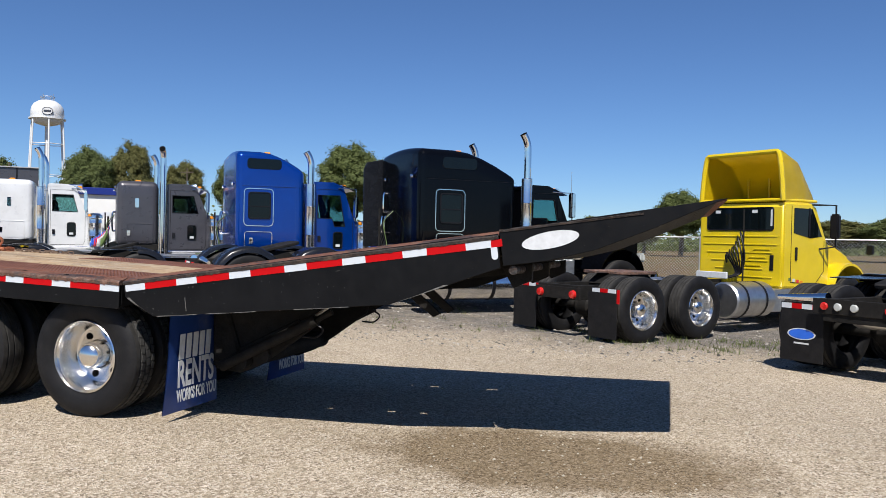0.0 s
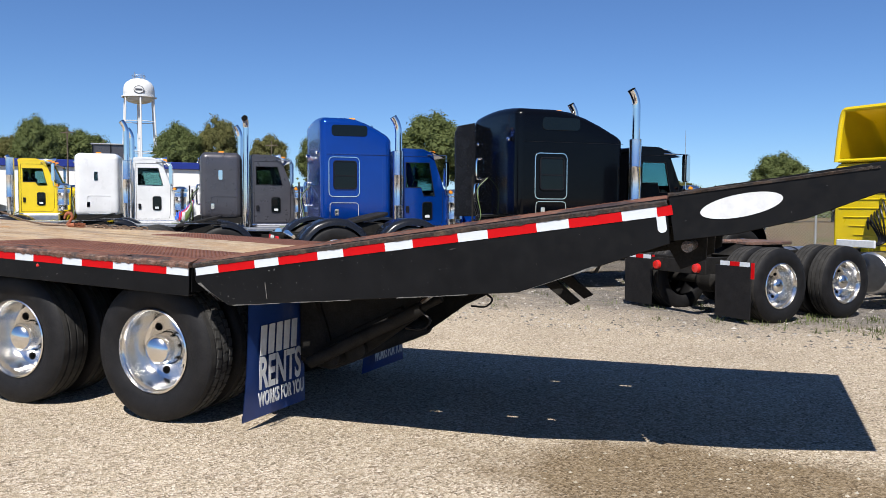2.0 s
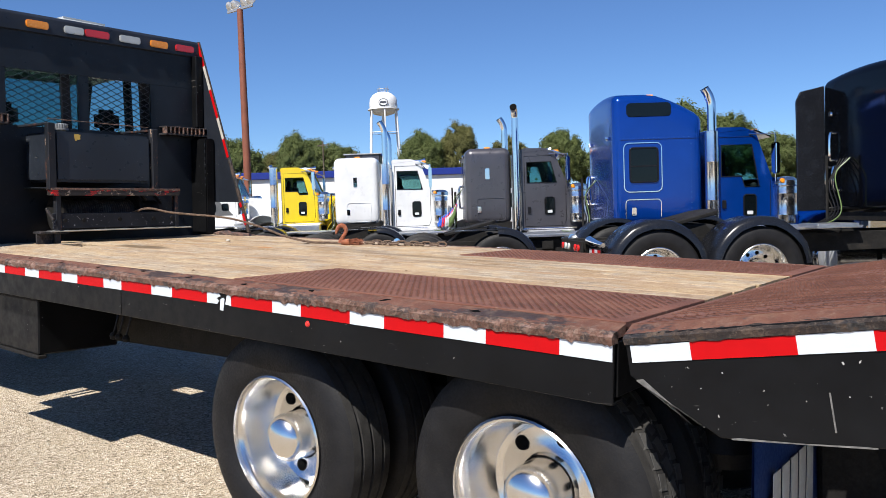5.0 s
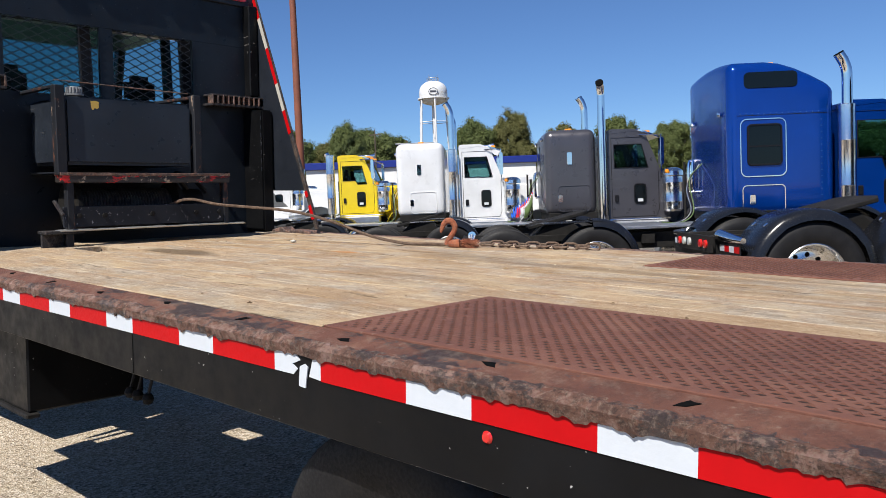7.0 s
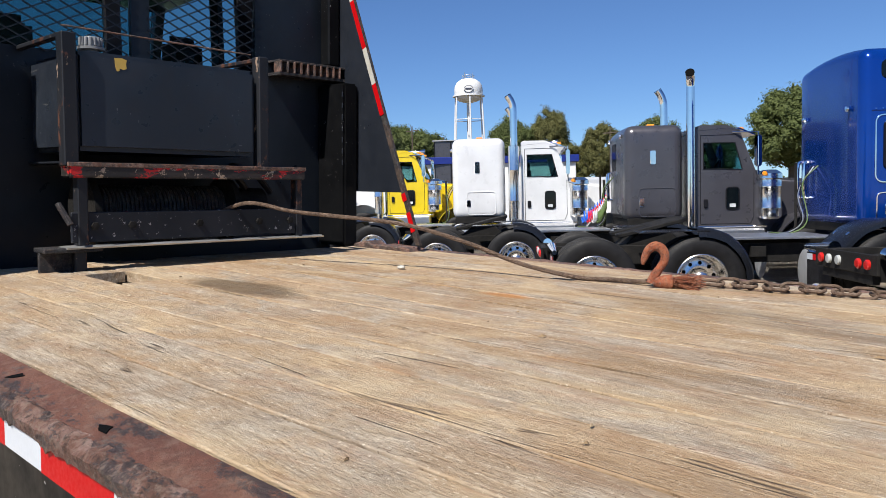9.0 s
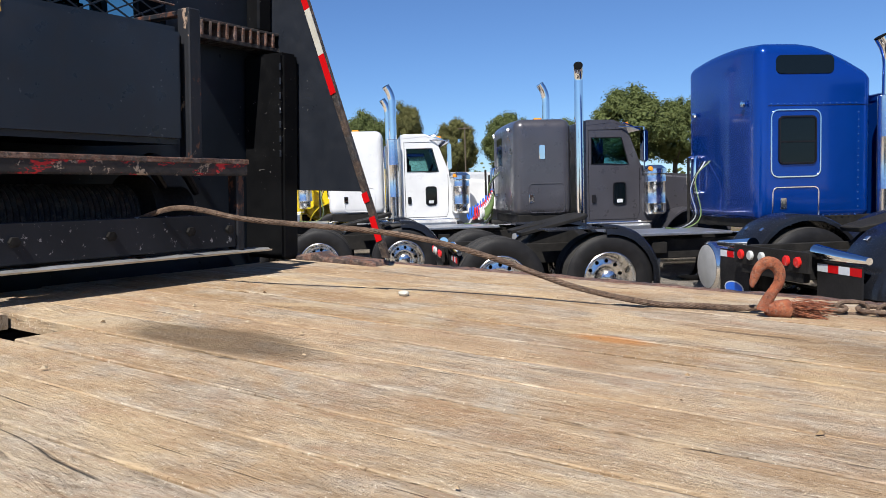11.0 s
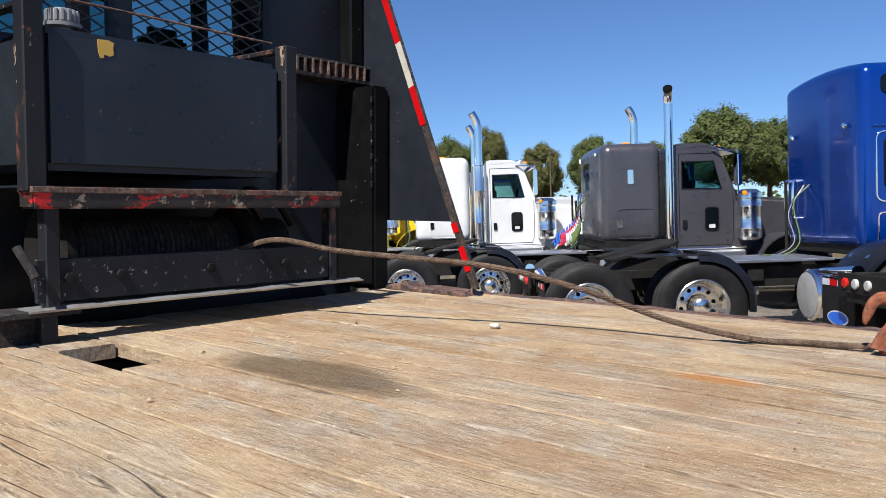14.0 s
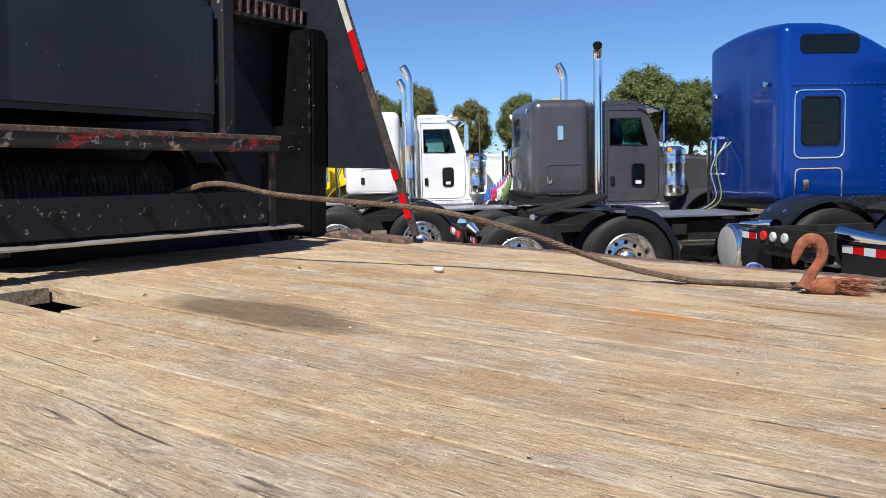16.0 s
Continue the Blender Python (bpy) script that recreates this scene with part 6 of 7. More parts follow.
tractor("blue high-roof sleeper tractor with chrome stacks on gravel", (-7.62, 9.28, 0.0), 40, "blue", (2.47, 3.98, 3.31, "tall"), 4.1, (4.18, 2.68), stacktop=3.36, axles=(-0.79, 0.52), dz=-0.06, step=0.18, tanklen=2.0, tankx=1.87, tankz=0.6)
black_tractor = tractor("glossy black sleeper tractor with twin exhaust stacks on gravel", (-3.34, 8.36, 0.1), 42, "jet", (2.7, 4.88, 3.14, "tall"), 5.08, (5.2, 2.5), "arch", stacktop=3.56, axles=(-0.6, 0.7), dz=-0.1, step=0.18, hood=2.1, tanklen=2.25, tankz=0.47)
part("side_extender", prism([(2.3, 1.2), (2.29, 2.86), (2.36, 3.0), (2.73, 3.08), (2.76, 1.2)], 1.0, 1.04, w=0.01), M["fender"], black_tractor, "glossy black rear side extender")
for y, z0, z1 in ((0.62, 1.5, 1.84), (0.8, 1.5, 1.84), (0.7, 1.94, 2.34)):
    part("grab_handle", tube(curve_pts([(2.7, y, z0), (2.64, y, z0 + 0.03), (2.64, y, z1 - 0.03), (2.7, y, z1)], 4), 0.02, 8), M["chrome"], black_tractor, "chrome grab handle")
part("deck_step", boxes(((1.55, -0.95, 1.0), (2.1, -0.45, 1.06)), w=0.01), M["dullalu"], black_tractor, "chequered aluminium deck step")
part("cb_aerial", tube([(6.1, -1.25, 1.9), (6.1, -1.25, 2.85)], 0.004, 5), M["galv"], black_tractor, "thin radio aerial")
tractor("dark grey short-sleeper tractor with chrome stacks on gravel", (-11.77, 10.49, 0.0), 40, "grey", (2.55, 3.52, 2.77, "box"), 3.62, (3.74, 2.7), stacktop=3.62, shield=False, dz=0.05, step=0.0, turned=True)
tractor("white sleeper tractor with chrome stacks on gravel", (-16.1, 10.95, 0.03), 40, "white", (2.4, 3.52, 2.84, "box"), 3.72, (3.87, 2.72), stacktop=3.7, dz=0.05, step=0.0)
tractor("yellow day-cab tractor with chrome stacks on gravel", (-20.25, 11.15, 0.2), 40, "yellow", None, 3.43, (3.6, 2.6), stacktop=2.7, hoses=True)
tractor("white day-cab tractor parked at the row's end", (-24.6, 11.8, 0.28), 40, "white", None, 3.3, (3.45, 2.6), stacktop=2.8)
tractor("black tractor chassis with oval-marked mud flaps on gravel", (7.15, 5.8, -0.05), 48, "jet", None, None, (3.6, 2.7), hoses=False)


# yellow aero day cab near the fence
def yellow_day_cab(origin, heading):
    T = thing("road_tractor", pose(*origin, 0, 0, heading), "bright yellow day-cab tractor with open-backed roof fairing", "truck", "parked road tractors")
    P = M["yellow"]
    rail = part("chassis_rail", boxes(((-1.35, -0.04, 0.66), (6.0, 0.04, 0.9)), w=0.006), M["dark"], T, "", Matrix.Translation((0, -0.43, 0)))
    share("chassis_rail", rail, T, Matrix.Translation((0, 0.43, 0)))
    part("rear_crossmember", boxes(((-1.42, -0.5, 0.66), (-1.35, 0.5, 0.9)), w=0.006), M["dark"], T)
    for x in (-0.7, 0.7):
        part("axle", lathe([(0.0, -1.0), (0.07, -1.0), (0.07, -0.25), (0.19, -0.1), (0.19, 0.15), (0.07, 0.3), (0.07, 1.0), (0.0, 1.0)], 14, "y", None, Matrix.Translation((x, 0, 0.52))), M["dark"], T)
        wheel(T, Matrix.Translation((x, -1.1, 0.535)) @ Matrix.Scale(1.08, 4), "dual", holes=10)
        wheel(T, Matrix.Translation((x, 1.1, 0.535)) @ Matrix.Rotation(math.pi, 4, "Z") @ Matrix.Scale(1.08, 4), "dual", holes=10)
    part("fifth_wheel", prism([(-0.5, 0.46), (-0.42, 0.5), (0.35, 0.48), (0.45, 0.3), (0.45, -0.3), (0.35, -0.48), (-0.42, -0.5), (-0.5, -0.46), (-0.5, -0.16), (-0.05, -0.05), (-0.05, 0.05), (-0.5, 0.16)], 0.0, 0.05, "z", w=0.008), M["rust"], T, "rusty fifth wheel plate", Matrix.Translation((0.1, 0, 1.06)))
    part("fifth_wheel_base", prism([(-0.35, 0.88), (0.5, 0.88), (0.3, 1.06), (-0.1, 1.06)], -0.42, 0.42, w=0.01), M["dark"], T)
    for y in (-0.95, 0.95):
        fl = part("mud_flap", boxes(((-1.34, y - 0.31, 0.1), (-1.325, y + 0.31, 0.82)), w=0.003), M["rubber"], T, "black rubber mud flap")
        for i, mt in enumerate(("tape_white", "red", "tape_white")):
            part("tape_red" if mt == "red" else "tape_white", boxes(((-1.343, y - 0.28 + 0.17 * i, 0.82), (-1.33, y - 0.12 + 0.17 * i, 0.88))), M[mt], fl)
        part("flap_corner", boxes(((-1.343, y - 0.36, 0.66), (-1.33, y - 0.31, 0.88))), M["red"], fl)
        part("tail_lamp", lathe([(0.0, -1.5), (0.06, -1.49), (0.07, -1.46), (0.07, -1.42), (0.0, -1.42)], 18, "x", None, Matrix.Translation((0, y * 0.42, 0.75))), M["redlens"], T)
    part("lamp_plate", boxes(((-1.44, -0.55, 0.66), (-1.42, 0.55, 0.86)), w=0.004), M["dark"], T)
    c0 = 3.4
    cb = part("cab", prism([(c0, 0.78), (c0, 2.4), (c0 + 0.08, 2.46), (c0 + 0.95, 2.46), (c0 + 1.1, 2.4), (c0 + 1.5, 1.72), (c0 + 1.6, 1.6), (c0 + 1.6, 0.62), (c0 + 0.5, 0.62), (c0 + 0.35, 0.78)], -0.97, 0.97, w=0.05, seg=3), P, T, "", None, 40)
    rear = part("rear_window", prism(round_rect(0.0, 2.12, 1.5, 0.42, 0.05), c0 - 0.006, c0 + 0.01, "x", w=0.004), M["darkglass"], cb, "wide dark rear window")
    part("window_seal", tube([(c0 - 0.004, u, v) for u, v in round_rect(0.0, 2.12, 1.52, 0.44, 0.05)], 0.014, 5, None, True), M["satin"], rear)
    for y in (-0.68, -0.35, 0.5):
        part("rear_sticker", boxes(((c0 - 0.009, y - 0.06, 2.24 if y > -0.6 else 1.98), (c0 - 0.0055, y + 0.06 if y > -0.6 else y - 0.02, 2.3))), M["print"], rear)
    for z, w in ((1.78, 1.7), (1.62, 1.7), (1.46, 1.5), (1.3, 1.3), (1.14, 1.1), (0.98, 1.5)):
        part("pressed_rib", boxes(((c0 - 0.014, -w / 2, z - 0.012), (c0 + 0.002, w / 2, z + 0.012)), w=0.006), P, cb)
    for z, y0 in ((1.54, -0.7), (1.38, -0.6), (1.22, -0.5)):
        part("pressed_rib", prism([(y0, z), (y0 + 0.35, z), (y0 + 0.45, z - 0.08), (y0 + 0.45, z - 0.1), (y0 + 0.34, z - 0.02), (y0, z - 0.02)], c0 - 0.014, c0 + 0.002, "x"), P, cb)
    part("rear_vent", boxes(((c0 - 0.012, -0.78, 1.12), (c0, -0.7, 1.42)), w=0.004), M["satin"], cb)
    yr = -0.972
    part("side_window", prism([(c0 + 0.34, 1.85), (c0 + 0.34, 2.34), (c0 + 0.95, 2.34), (c0 + 1.3, 1.8), (c0 + 0.9, 1.76)], yr - 0.006, yr + 0.01, w=0.004), M["darkglass"], cb, "dark tinted door window")
    part("door_pillar", boxes(((c0 + 0.83, yr - 0.012, 1.78), (c0 + 0.88, yr, 2.35))), M["satin"], cb)
    part("door_seam", tube([(c0 + 0.26, yr, 0.9), (c0 + 0.26, yr, 2.38)], 0.007, 4), M["satin"], cb)
    part("door_seam", tube([(c0 + 0.26, yr, 0.9), (c0 + 1.1, yr, 0.86), (c0 + 1.38, yr, 1.1), (c0 + 1.38, yr, 1.72)], 0.007, 4), M["satin"], cb)
    part("door_handle", prism(round_rect(c0 + 0.42, 1.45, 0.07, 0.26, 0.02), yr - 0.02, yr + 0.0, w=0.006), M["satin"], cb)
    for i, mt in enumerate(("green", "print", "redhose", "amber")):
        part("door_sticker", boxes(((c0 + 0.2 + 0.13 * i, yr - 0.003, 0.93 - 0.02 * i), (c0 + 0.28 + 0.13 * i, yr + 0.0, 0.99 - 0.02 * i))), M[mt], cb)
    part("windscreen", prism([(c0 + 1.13, 2.34), (c0 + 1.46, 1.76), (c0 + 1.475, 1.76), (c0 + 1.145, 2.34)], -0.88, 0.88), M["darkglass"], cb, "dark windscreen")
    part("mirror", boxes(((c0 + 1.3, -1.3, 1.75), (c0 + 1.42, -1.12, 2.25)), w=0.03, seg=2), M["satin"], T, "tall black mirror")
    part("mirror_arm", tube([(c0 + 0.95, -0.97, 2.42), (c0 + 1.36, -1.22, 2.42), (c0 + 1.36, -1.22, 1.6), (c0 + 1.2, -0.98, 1.55)], 0.02, 7), M["satin"], T)
    # fairing: a shell open at the back
    prof = [(c0 + 0.02, 3.42), (c0 + 0.16, 3.45), (c0 + 0.75, 3.25), (c0 + 1.15, 2.75), (c0 + 1.25, 2.5)]
    bm = bmesh.new()
    k = 40
    rows = []
    for x, z in prof:
        half, rows_i = 0.94 - 0.06 * (x - c0), []
        for i in range(k + 1):
            t = -1 + 2 * i / k
            a = max(0.0, (abs(t) - 0.84) / 0.16)
            rows_i.append(bm.verts.new((x, t * half, z - (z - 2.47) * a ** 2.2)))
        rows.append(rows_i)
    for a, b in zip(rows, rows[1:]):
        for i in range(k):
            bm.faces.new((a[i], a[i + 1], b[i + 1], b[i]))
    bmesh.ops.solidify(bm, geom=bm.faces[:], thickness=0.03)
    bmesh.ops.recalc_face_normals(bm, faces=bm.faces)
    fair = part("roof_fairing", bm, P, T, "hollow yellow roof fairing", None, 50)
    part("fairing_lip", tube([(c0 + 0.02, t * 0.94, 3.42 - (3.42 - 2.47) * max(0.0, (abs(t) - 0.84) / 0.16) ** 2.2) for t in (-1 + 2 * i / 60 for i in range(61))], 0.05, 8), P, fair)
    part("fairing_base", boxes(((c0 + 0.0, -0.93, 2.46), (c0 + 1.2, 0.93, 2.52)), w=0.02), P, fair)
    for y in (-0.5, 0.0, 0.5):
        part("fairing_rib", boxes(((c0 + 0.95, y - 0.02, 2.5), (c0 + 1.0, y + 0.02, 3.0)), w=0.008), P, fair)
    part("hood", prism([(c0 + 1.55, 0.75), (c0 + 1.5, 1.72), (c0 + 2.2, 1.6), (c0 + 2.8, 1.36), (c0 + 3.02, 1.1), (c0 + 3.05, 0.55), (c0 + 2.7, 0.5), (c0 + 1.7, 0.6)], -0.8, 0.8, w=0.12, seg=4), P, T, "", None, 45)
    for s in (-1, 1):
        arch = [(c0 + 2.1 + 0.62 * math.cos(radians(a)), 0.6 + 0.62 * math.sin(radians(a))) for a in range(-10, 191, 10)]
        part("front_fender", strip_sheet(arch, s * 1.14, s * 0.55, 0.05), P, T)
        wheel(T, Matrix.Translation((c0 + 2.1, s * 1.02, 0.497)) @ Matrix.Rotation(0 if s < 0 else math.pi, 4, "Z"), "steer")
        tk = part("fuel_tank", lathe([(0.0, 1.78), (0.3, 1.78), (0.33, 1.81), (0.33, 2.88), (0.3, 2.91), (0.0, 2.91)], 32, "x", None, Matrix.Translation((0, s * 0.86, 0.6))), M["dullalu"], T, "brushed aluminium fuel tank")
        for u in (2.05, 2.6):
            part("tank_strap", lathe([(0.332, u), (0.338, u), (0.338, u + 0.05), (0.332, u + 0.05)], 32, "x", None, Matrix.Translation((0, s * 0.86, 0.6))), M["satin"], tk)
    part("step_box", boxes(((2.95, -1.05, 0.36), (4.5, -0.7, 0.78)), w=0.02), M["dullalu"], T)
    part("bumper", boxes(((c0 + 3.05, -1.1, 0.3), (c0 + 3.18, 1.1, 0.65)), w=0.03, seg=2), M["chrome"], T)
    part("hood_mirror", boxes(((c0 + 2.9, -1.15, 1.45), (c0 + 2.98, -1.0, 1.65)), w=0.02), M["satin"], T)
    part("white_plate", boxes(((1.6, -1.05, 1.0), (1.65, -0.4, 1.12)), w=0.01), M["print"], T, "plain white deck plate")
    part("hose_post", tube([(c0 - 0.25, -0.28, 0.9), (c0 - 0.25, -0.28, 2.3)], 0.018, 7), M["dark"], T)
    for i in range(7):
        part("air_hose", tube(curve_pts([(c0 - 0.02, -0.1 + 0.06 * i, 1.75 - 0.05 * i), (c0 - 0.24, -0.2 + 0.05 * i, 1.85 - 0.1 * i), (c0 - 0.3, -0.35 + 0.07 * i, 1.4), (c0 - 0.2, -0.2 + 0.02 * i, 1.05), (c0 - 0.45, -0.1 + 0.03 * i, 0.95)], 6), 0.016, 6), M["satin"], T)
    return T


yellow_day_cab((3.19, 9.07, -0.12), 50)
# coloured coils hanging by the white tractor
coils = thing("coiled_air_lines", pose(-10.27, 12.2, 0, 0, 0, 40), "red, green and blue coiled air lines on a post", "hose")
part("hose_post", tube([(0.12, 0.1, 0.9), (0.12, 0.1, 1.9)], 0.025, 8), M["dark"], coils)
for i, mt in enumerate(("bluehose", "redhose", "print", "green")):
    part("coiled_line", tube(coil_hose((0.16 - 0.02 * i, 0.1 - 0.16 * i, 1.56 - 0.03 * i), (-0.3 + 0.08 * i, -0.12 * i, 1.2), 0.1, 9, 0.06), 0.013, 5), M[mt], coils)


# ---- ground ----
def ground_height(x, y):
    r = math.hypot(x - 5, y - 9)
    dip = -0.12 * math.exp(-(r / 5.0) ** 2)
    near = noise.noise((x * 0.35, y * 0.35, 2.0)) * 0.012 if math.hypot(x, y) < 40 else 0.0
    # the row of tractors stands on a slight cross fall
    u = x - (y - 9.3) * 1.19
    knots = ((-24.0, 0.26), (-20.2, 0.2), (-16.1, 0.03), (-11.8, 0.0), (-7.6, 0.0), (-3.3, 0.1), (0.5, 0.0))
    row = 0.0
    for (a, ha), (b, hb) in zip(knots, knots[1:]):
        if a <= u <= b:
            row = ha + (hb - ha) * (u - a) / (b - a)
    if u < -24.0:
        row = 0.26 * max(0.0, 1 + (u + 24) / 20)
    row *= min(1.0, max(0.0, (y - 4.5) / 2.5)) * min(1.0, max(0.0, (30 - y) / 10))
    return dip + near + row


bm = bmesh.new()
lines = sorted({round(v, 3) for v in [-420 + 60 * i for i in range(15)] + [-36 + 3 * i for i in range(25)] + [-9 + 0.5 * i for i in range(45)]})
grid = [[bm.verts.new((x, y, ground_height(x, y))) for y in lines] for x in lines]
for a, b in zip(grid, grid[1:]):
    for j in range(len(lines) - 1):
        bm.faces.new((a[j], b[j], b[j + 1], a[j + 1]))
ground = part("ground", bm, M["gravel"])
tagged(ground, "pale tan gravel yard with grey crushed stone", "ground", kind="structure")

# loose stones on the yard
verts, faces = [], []
rng = np.random.default_rng(5)
for i in range(16000):
    x, y = rng.uniform(-4.5, 6.5), rng.uniform(-3.2, 7.5)
    s = 0.004 + 0.012 * rng.random() ** 2.5
    z = ground_height(x, y)
    b = len(verts)
    for dx, dy, dz in ((1, 0, 0), (0, 1, 0), (-1, 0, 0), (0, -1, 0), (0, 0, 0.8)):
        j = rng.uniform(0.6, 1.3)
        verts.append((x + dx * s * j, y + dy * s * j, z + dz * s * j - 0.001))
    faces += [(b, b + 1, b + 4), (b + 1, b + 2, b + 4), (b + 2, b + 3, b + 4), (b + 3, b, b + 4)]
me = bpy.data.meshes.new("loose_stones")
me.from_pydata(verts, [], faces)
st = Mat("loose_stone", 0.9, spec=0.2)
st.base(st.ramp(st.node("ShaderNodeNewGeometry").outputs["Random Per Island"], (0.0, rgb("625a4c")), (0.5, rgb("8a8170")), (1.0, rgb("afa99b"))))
me.materials.append(st.m)
tagged(new("loose_stones", me), "loose pale stones scattered on the gravel", "stones", kind="stuff")


verts, faces = [], []
rng = np.random.default_rng(8)
for i in range(9000):
    x, y = rng.uniform(-3.0, 9.5), rng.uniform(5.6, 13.0)
    s = 0.008 + 0.028 * rng.random() ** 3
    z = ground_height(x, y)
    b = len(verts)
    for dx, dy, dz in ((1, 0, 0), (0, 1, 0), (-1, 0, 0), (0, -1, 0), (0.1, 0, 0.7)):
        j = rng.uniform(0.6, 1.3)
        verts.append((x + dx * s * j, y + dy * s * j, z + dz * s * j - 0.002))
    faces += [(b, b + 1, b + 4), (b + 1, b + 2, b + 4), (b + 2, b + 3, b + 4), (b + 3, b, b + 4)]
me = bpy.data.meshes.new("crushed_stones")
me.from_pydata(verts, [], faces)
cs = Mat("crushed_stone", 0.9, spec=0.2)
cs.base(cs.ramp(cs.node("ShaderNodeNewGeometry").outputs["Random Per Island"], (0.0, rgb("3d3b3a")), (0.5, rgb("6f6b66")), (1.0, rgb("a8a39b"))))
me.materials.append(cs.m)
tagged(new("crushed_stones", me), "grey crushed stones scattered under the parked tractors", "stones", kind="stuff")

verts, faces = [], []
for i in range(130):
    cx, cy = (rng.uniform(2.6, 6.8), rng.uniform(6.9, 8.9)) if i < 80 else (rng.uniform(-3.0, 9.5), rng.uniform(7.0, 12.0))
    for k in range(14):
        a, ln = rng.uniform(0, 6.283), rng.uniform(0.03, 0.11)
        x, y = cx + rng.normal(0, 0.07), cy + rng.normal(0, 0.07)
        z, w = ground_height(x, y) - 0.005, 0.006
        tx, ty = x + math.cos(a) * ln * 0.6, y + math.sin(a) * ln * 0.6
        b = len(verts)
        verts += [(x - w * math.sin(a), y + w * math.cos(a), z), (x + w * math.sin(a), y - w * math.cos(a), z), (tx, ty, z + ln)]
        faces.append((b, b + 1, b + 2))
me = bpy.data.meshes.new("weeds")
me.from_pydata(verts, [], faces)
me.materials.append(M["leaf"])
tagged(new("weeds", me), "low green weeds growing through the crushed stone", "weeds", kind="stuff")


# ---- distance ----
EYE0 = Vector((0.0, -2.0, 1.5))


def bearing(deg, d):
    a = radians(deg)
    return (EYE0.x - math.sin(a) * d, EYE0.y + math.cos(a) * d)


def tree_mesh(seed, h, w, leaves, size):
    rnd = random.Random(seed)
    trunk = bmesh.new()
    tube([(0, 0, 0), (0.1, 0, h * 0.25), (0, 0.1, h * 0.55), (0.1, 0, h * 0.85)], [h * 0.028, h * 0.022, h * 0.014, h * 0.004], 7, trunk)
    mid = Vector((0, 0, h * 0.57))
    size_v = Vector((w * 0.42, w * 0.42, h * 0.41))

    def skin(d):
        """Distance of the crown's uneven surface along d, as a share of its size."""
        return 0.86 + 0.2 * noise.noise(d * 1.7 + Vector((seed, 0, 0))) + 0.15 * noise.noise(d * 3.6 + Vector((0, seed, 0))) + 0.08 * noise.noise(d * 7.5 + Vector((seed, 0, seed))) - (0.16 if d.z < -0.55 else 0.0)

    for i in range(12):
        d = Vector((rnd.gauss(0, 1), rnd.gauss(0, 1), rnd.gauss(0.2, 0.7))).normalized()
        p = mid + d * size_v * 0.8
        tube([(0, 0, h * 0.3), (p * 0.5) + Vector((0, 0, h * 0.16)), p], [h * 0.01, h * 0.007, h * 0.002], 5, trunk)
    # the crown is a heap of leafy clumps round the limbs
    vs, fs, clumps = [], [], []
    for i in range(230):
        d = Vector((rnd.gauss(0, 1), rnd.gauss(0, 1), rnd.gauss(0.15, 0.9))).normalized()
        clumps.append((mid + d * size_v * (skin(d) - 0.08) * rnd.uniform(0.72, 0.97), h * rnd.uniform(0.045, 0.085)))
    ball = bmesh.new()
    bmesh.ops.create_icosphere(ball, subdivisions=2, radius=1.0)
    ball.verts.index_update()
    for c, r in clumps:
        b = len(vs)
        vs += [tuple(c + q.co * r * (0.5 + 0.25 * noise.noise(q.co * 2.3 + c))) for q in ball.verts]
        fs += [tuple(b + q.index for q in f.verts) for f in ball.faces]
    ball.free()
    for i in range(leaves):
        c, r = clumps[i % len(clumps)]
        d = (Vector((rnd.gauss(0, 1), rnd.gauss(0, 1), rnd.gauss(0.25, 1))).normalized() + (c - mid).normalized() * 0.35).normalized()
        p = c + d * r * (0.86 + 0.3 * noise.noise(d * 2.3 + c)) * rnd.uniform(0.55, 1.3)
        n = (d * 1.6 + Vector((rnd.gauss(0, 0.45), rnd.gauss(0, 0.45), rnd.gauss(0.3, 0.45)))).normalized()
        u = n.cross(Vector((rnd.gauss(0, 1), rnd.gauss(0, 1), rnd.gauss(0, 1)))).normalized()
        v = n.cross(u)
        s = size * rnd.uniform(0.6, 1.4)
        b = len(vs)
        vs += [tuple(p - u * s), tuple(p - v * s * 0.6), tuple(p + u * s), tuple(p + v * s * 0.6)]
        fs.append((b, b + 1, b + 2, b + 3))
    me = bpy.data.meshes.new("crown")
    me.from_pydata(vs, [], fs)
    return trunk, me


kinds = {}


def tree(deg, d, h, w, warm=False, seed=0, label=""):
    key = (seed % 4, warm)
    x, y = bearing(deg, d)
    m = Matrix.Translation((x, y, -0.1)) @ Matrix.Rotation(deg * 1.7 + seed, 4, "Z") @ Matrix.Diagonal((w / 9.0, w / 9.0, h / 12.0, 1))
    if key in kinds:
        t = copy_thing(kinds[key], m)
        t.scale = (w / 9.0, w / 9.0, h / 12.0)
        return t
    t = thing("tree", m, "broad leafy tree with turning foliage" if warm else "broad green leafy tree beyond the yard", "tree", "trees beyond the yard")
    trunk, me = tree_mesh(seed + 11, 12.0, 9.0, 30000, 0.11)
    part("trunk", trunk, M["bark"], t)
    me.materials.append(M["leaf_warm" if warm else "leaf"])
    cr = new("crown", me)
    cr.parent = t
    kinds[key] = t
    return t


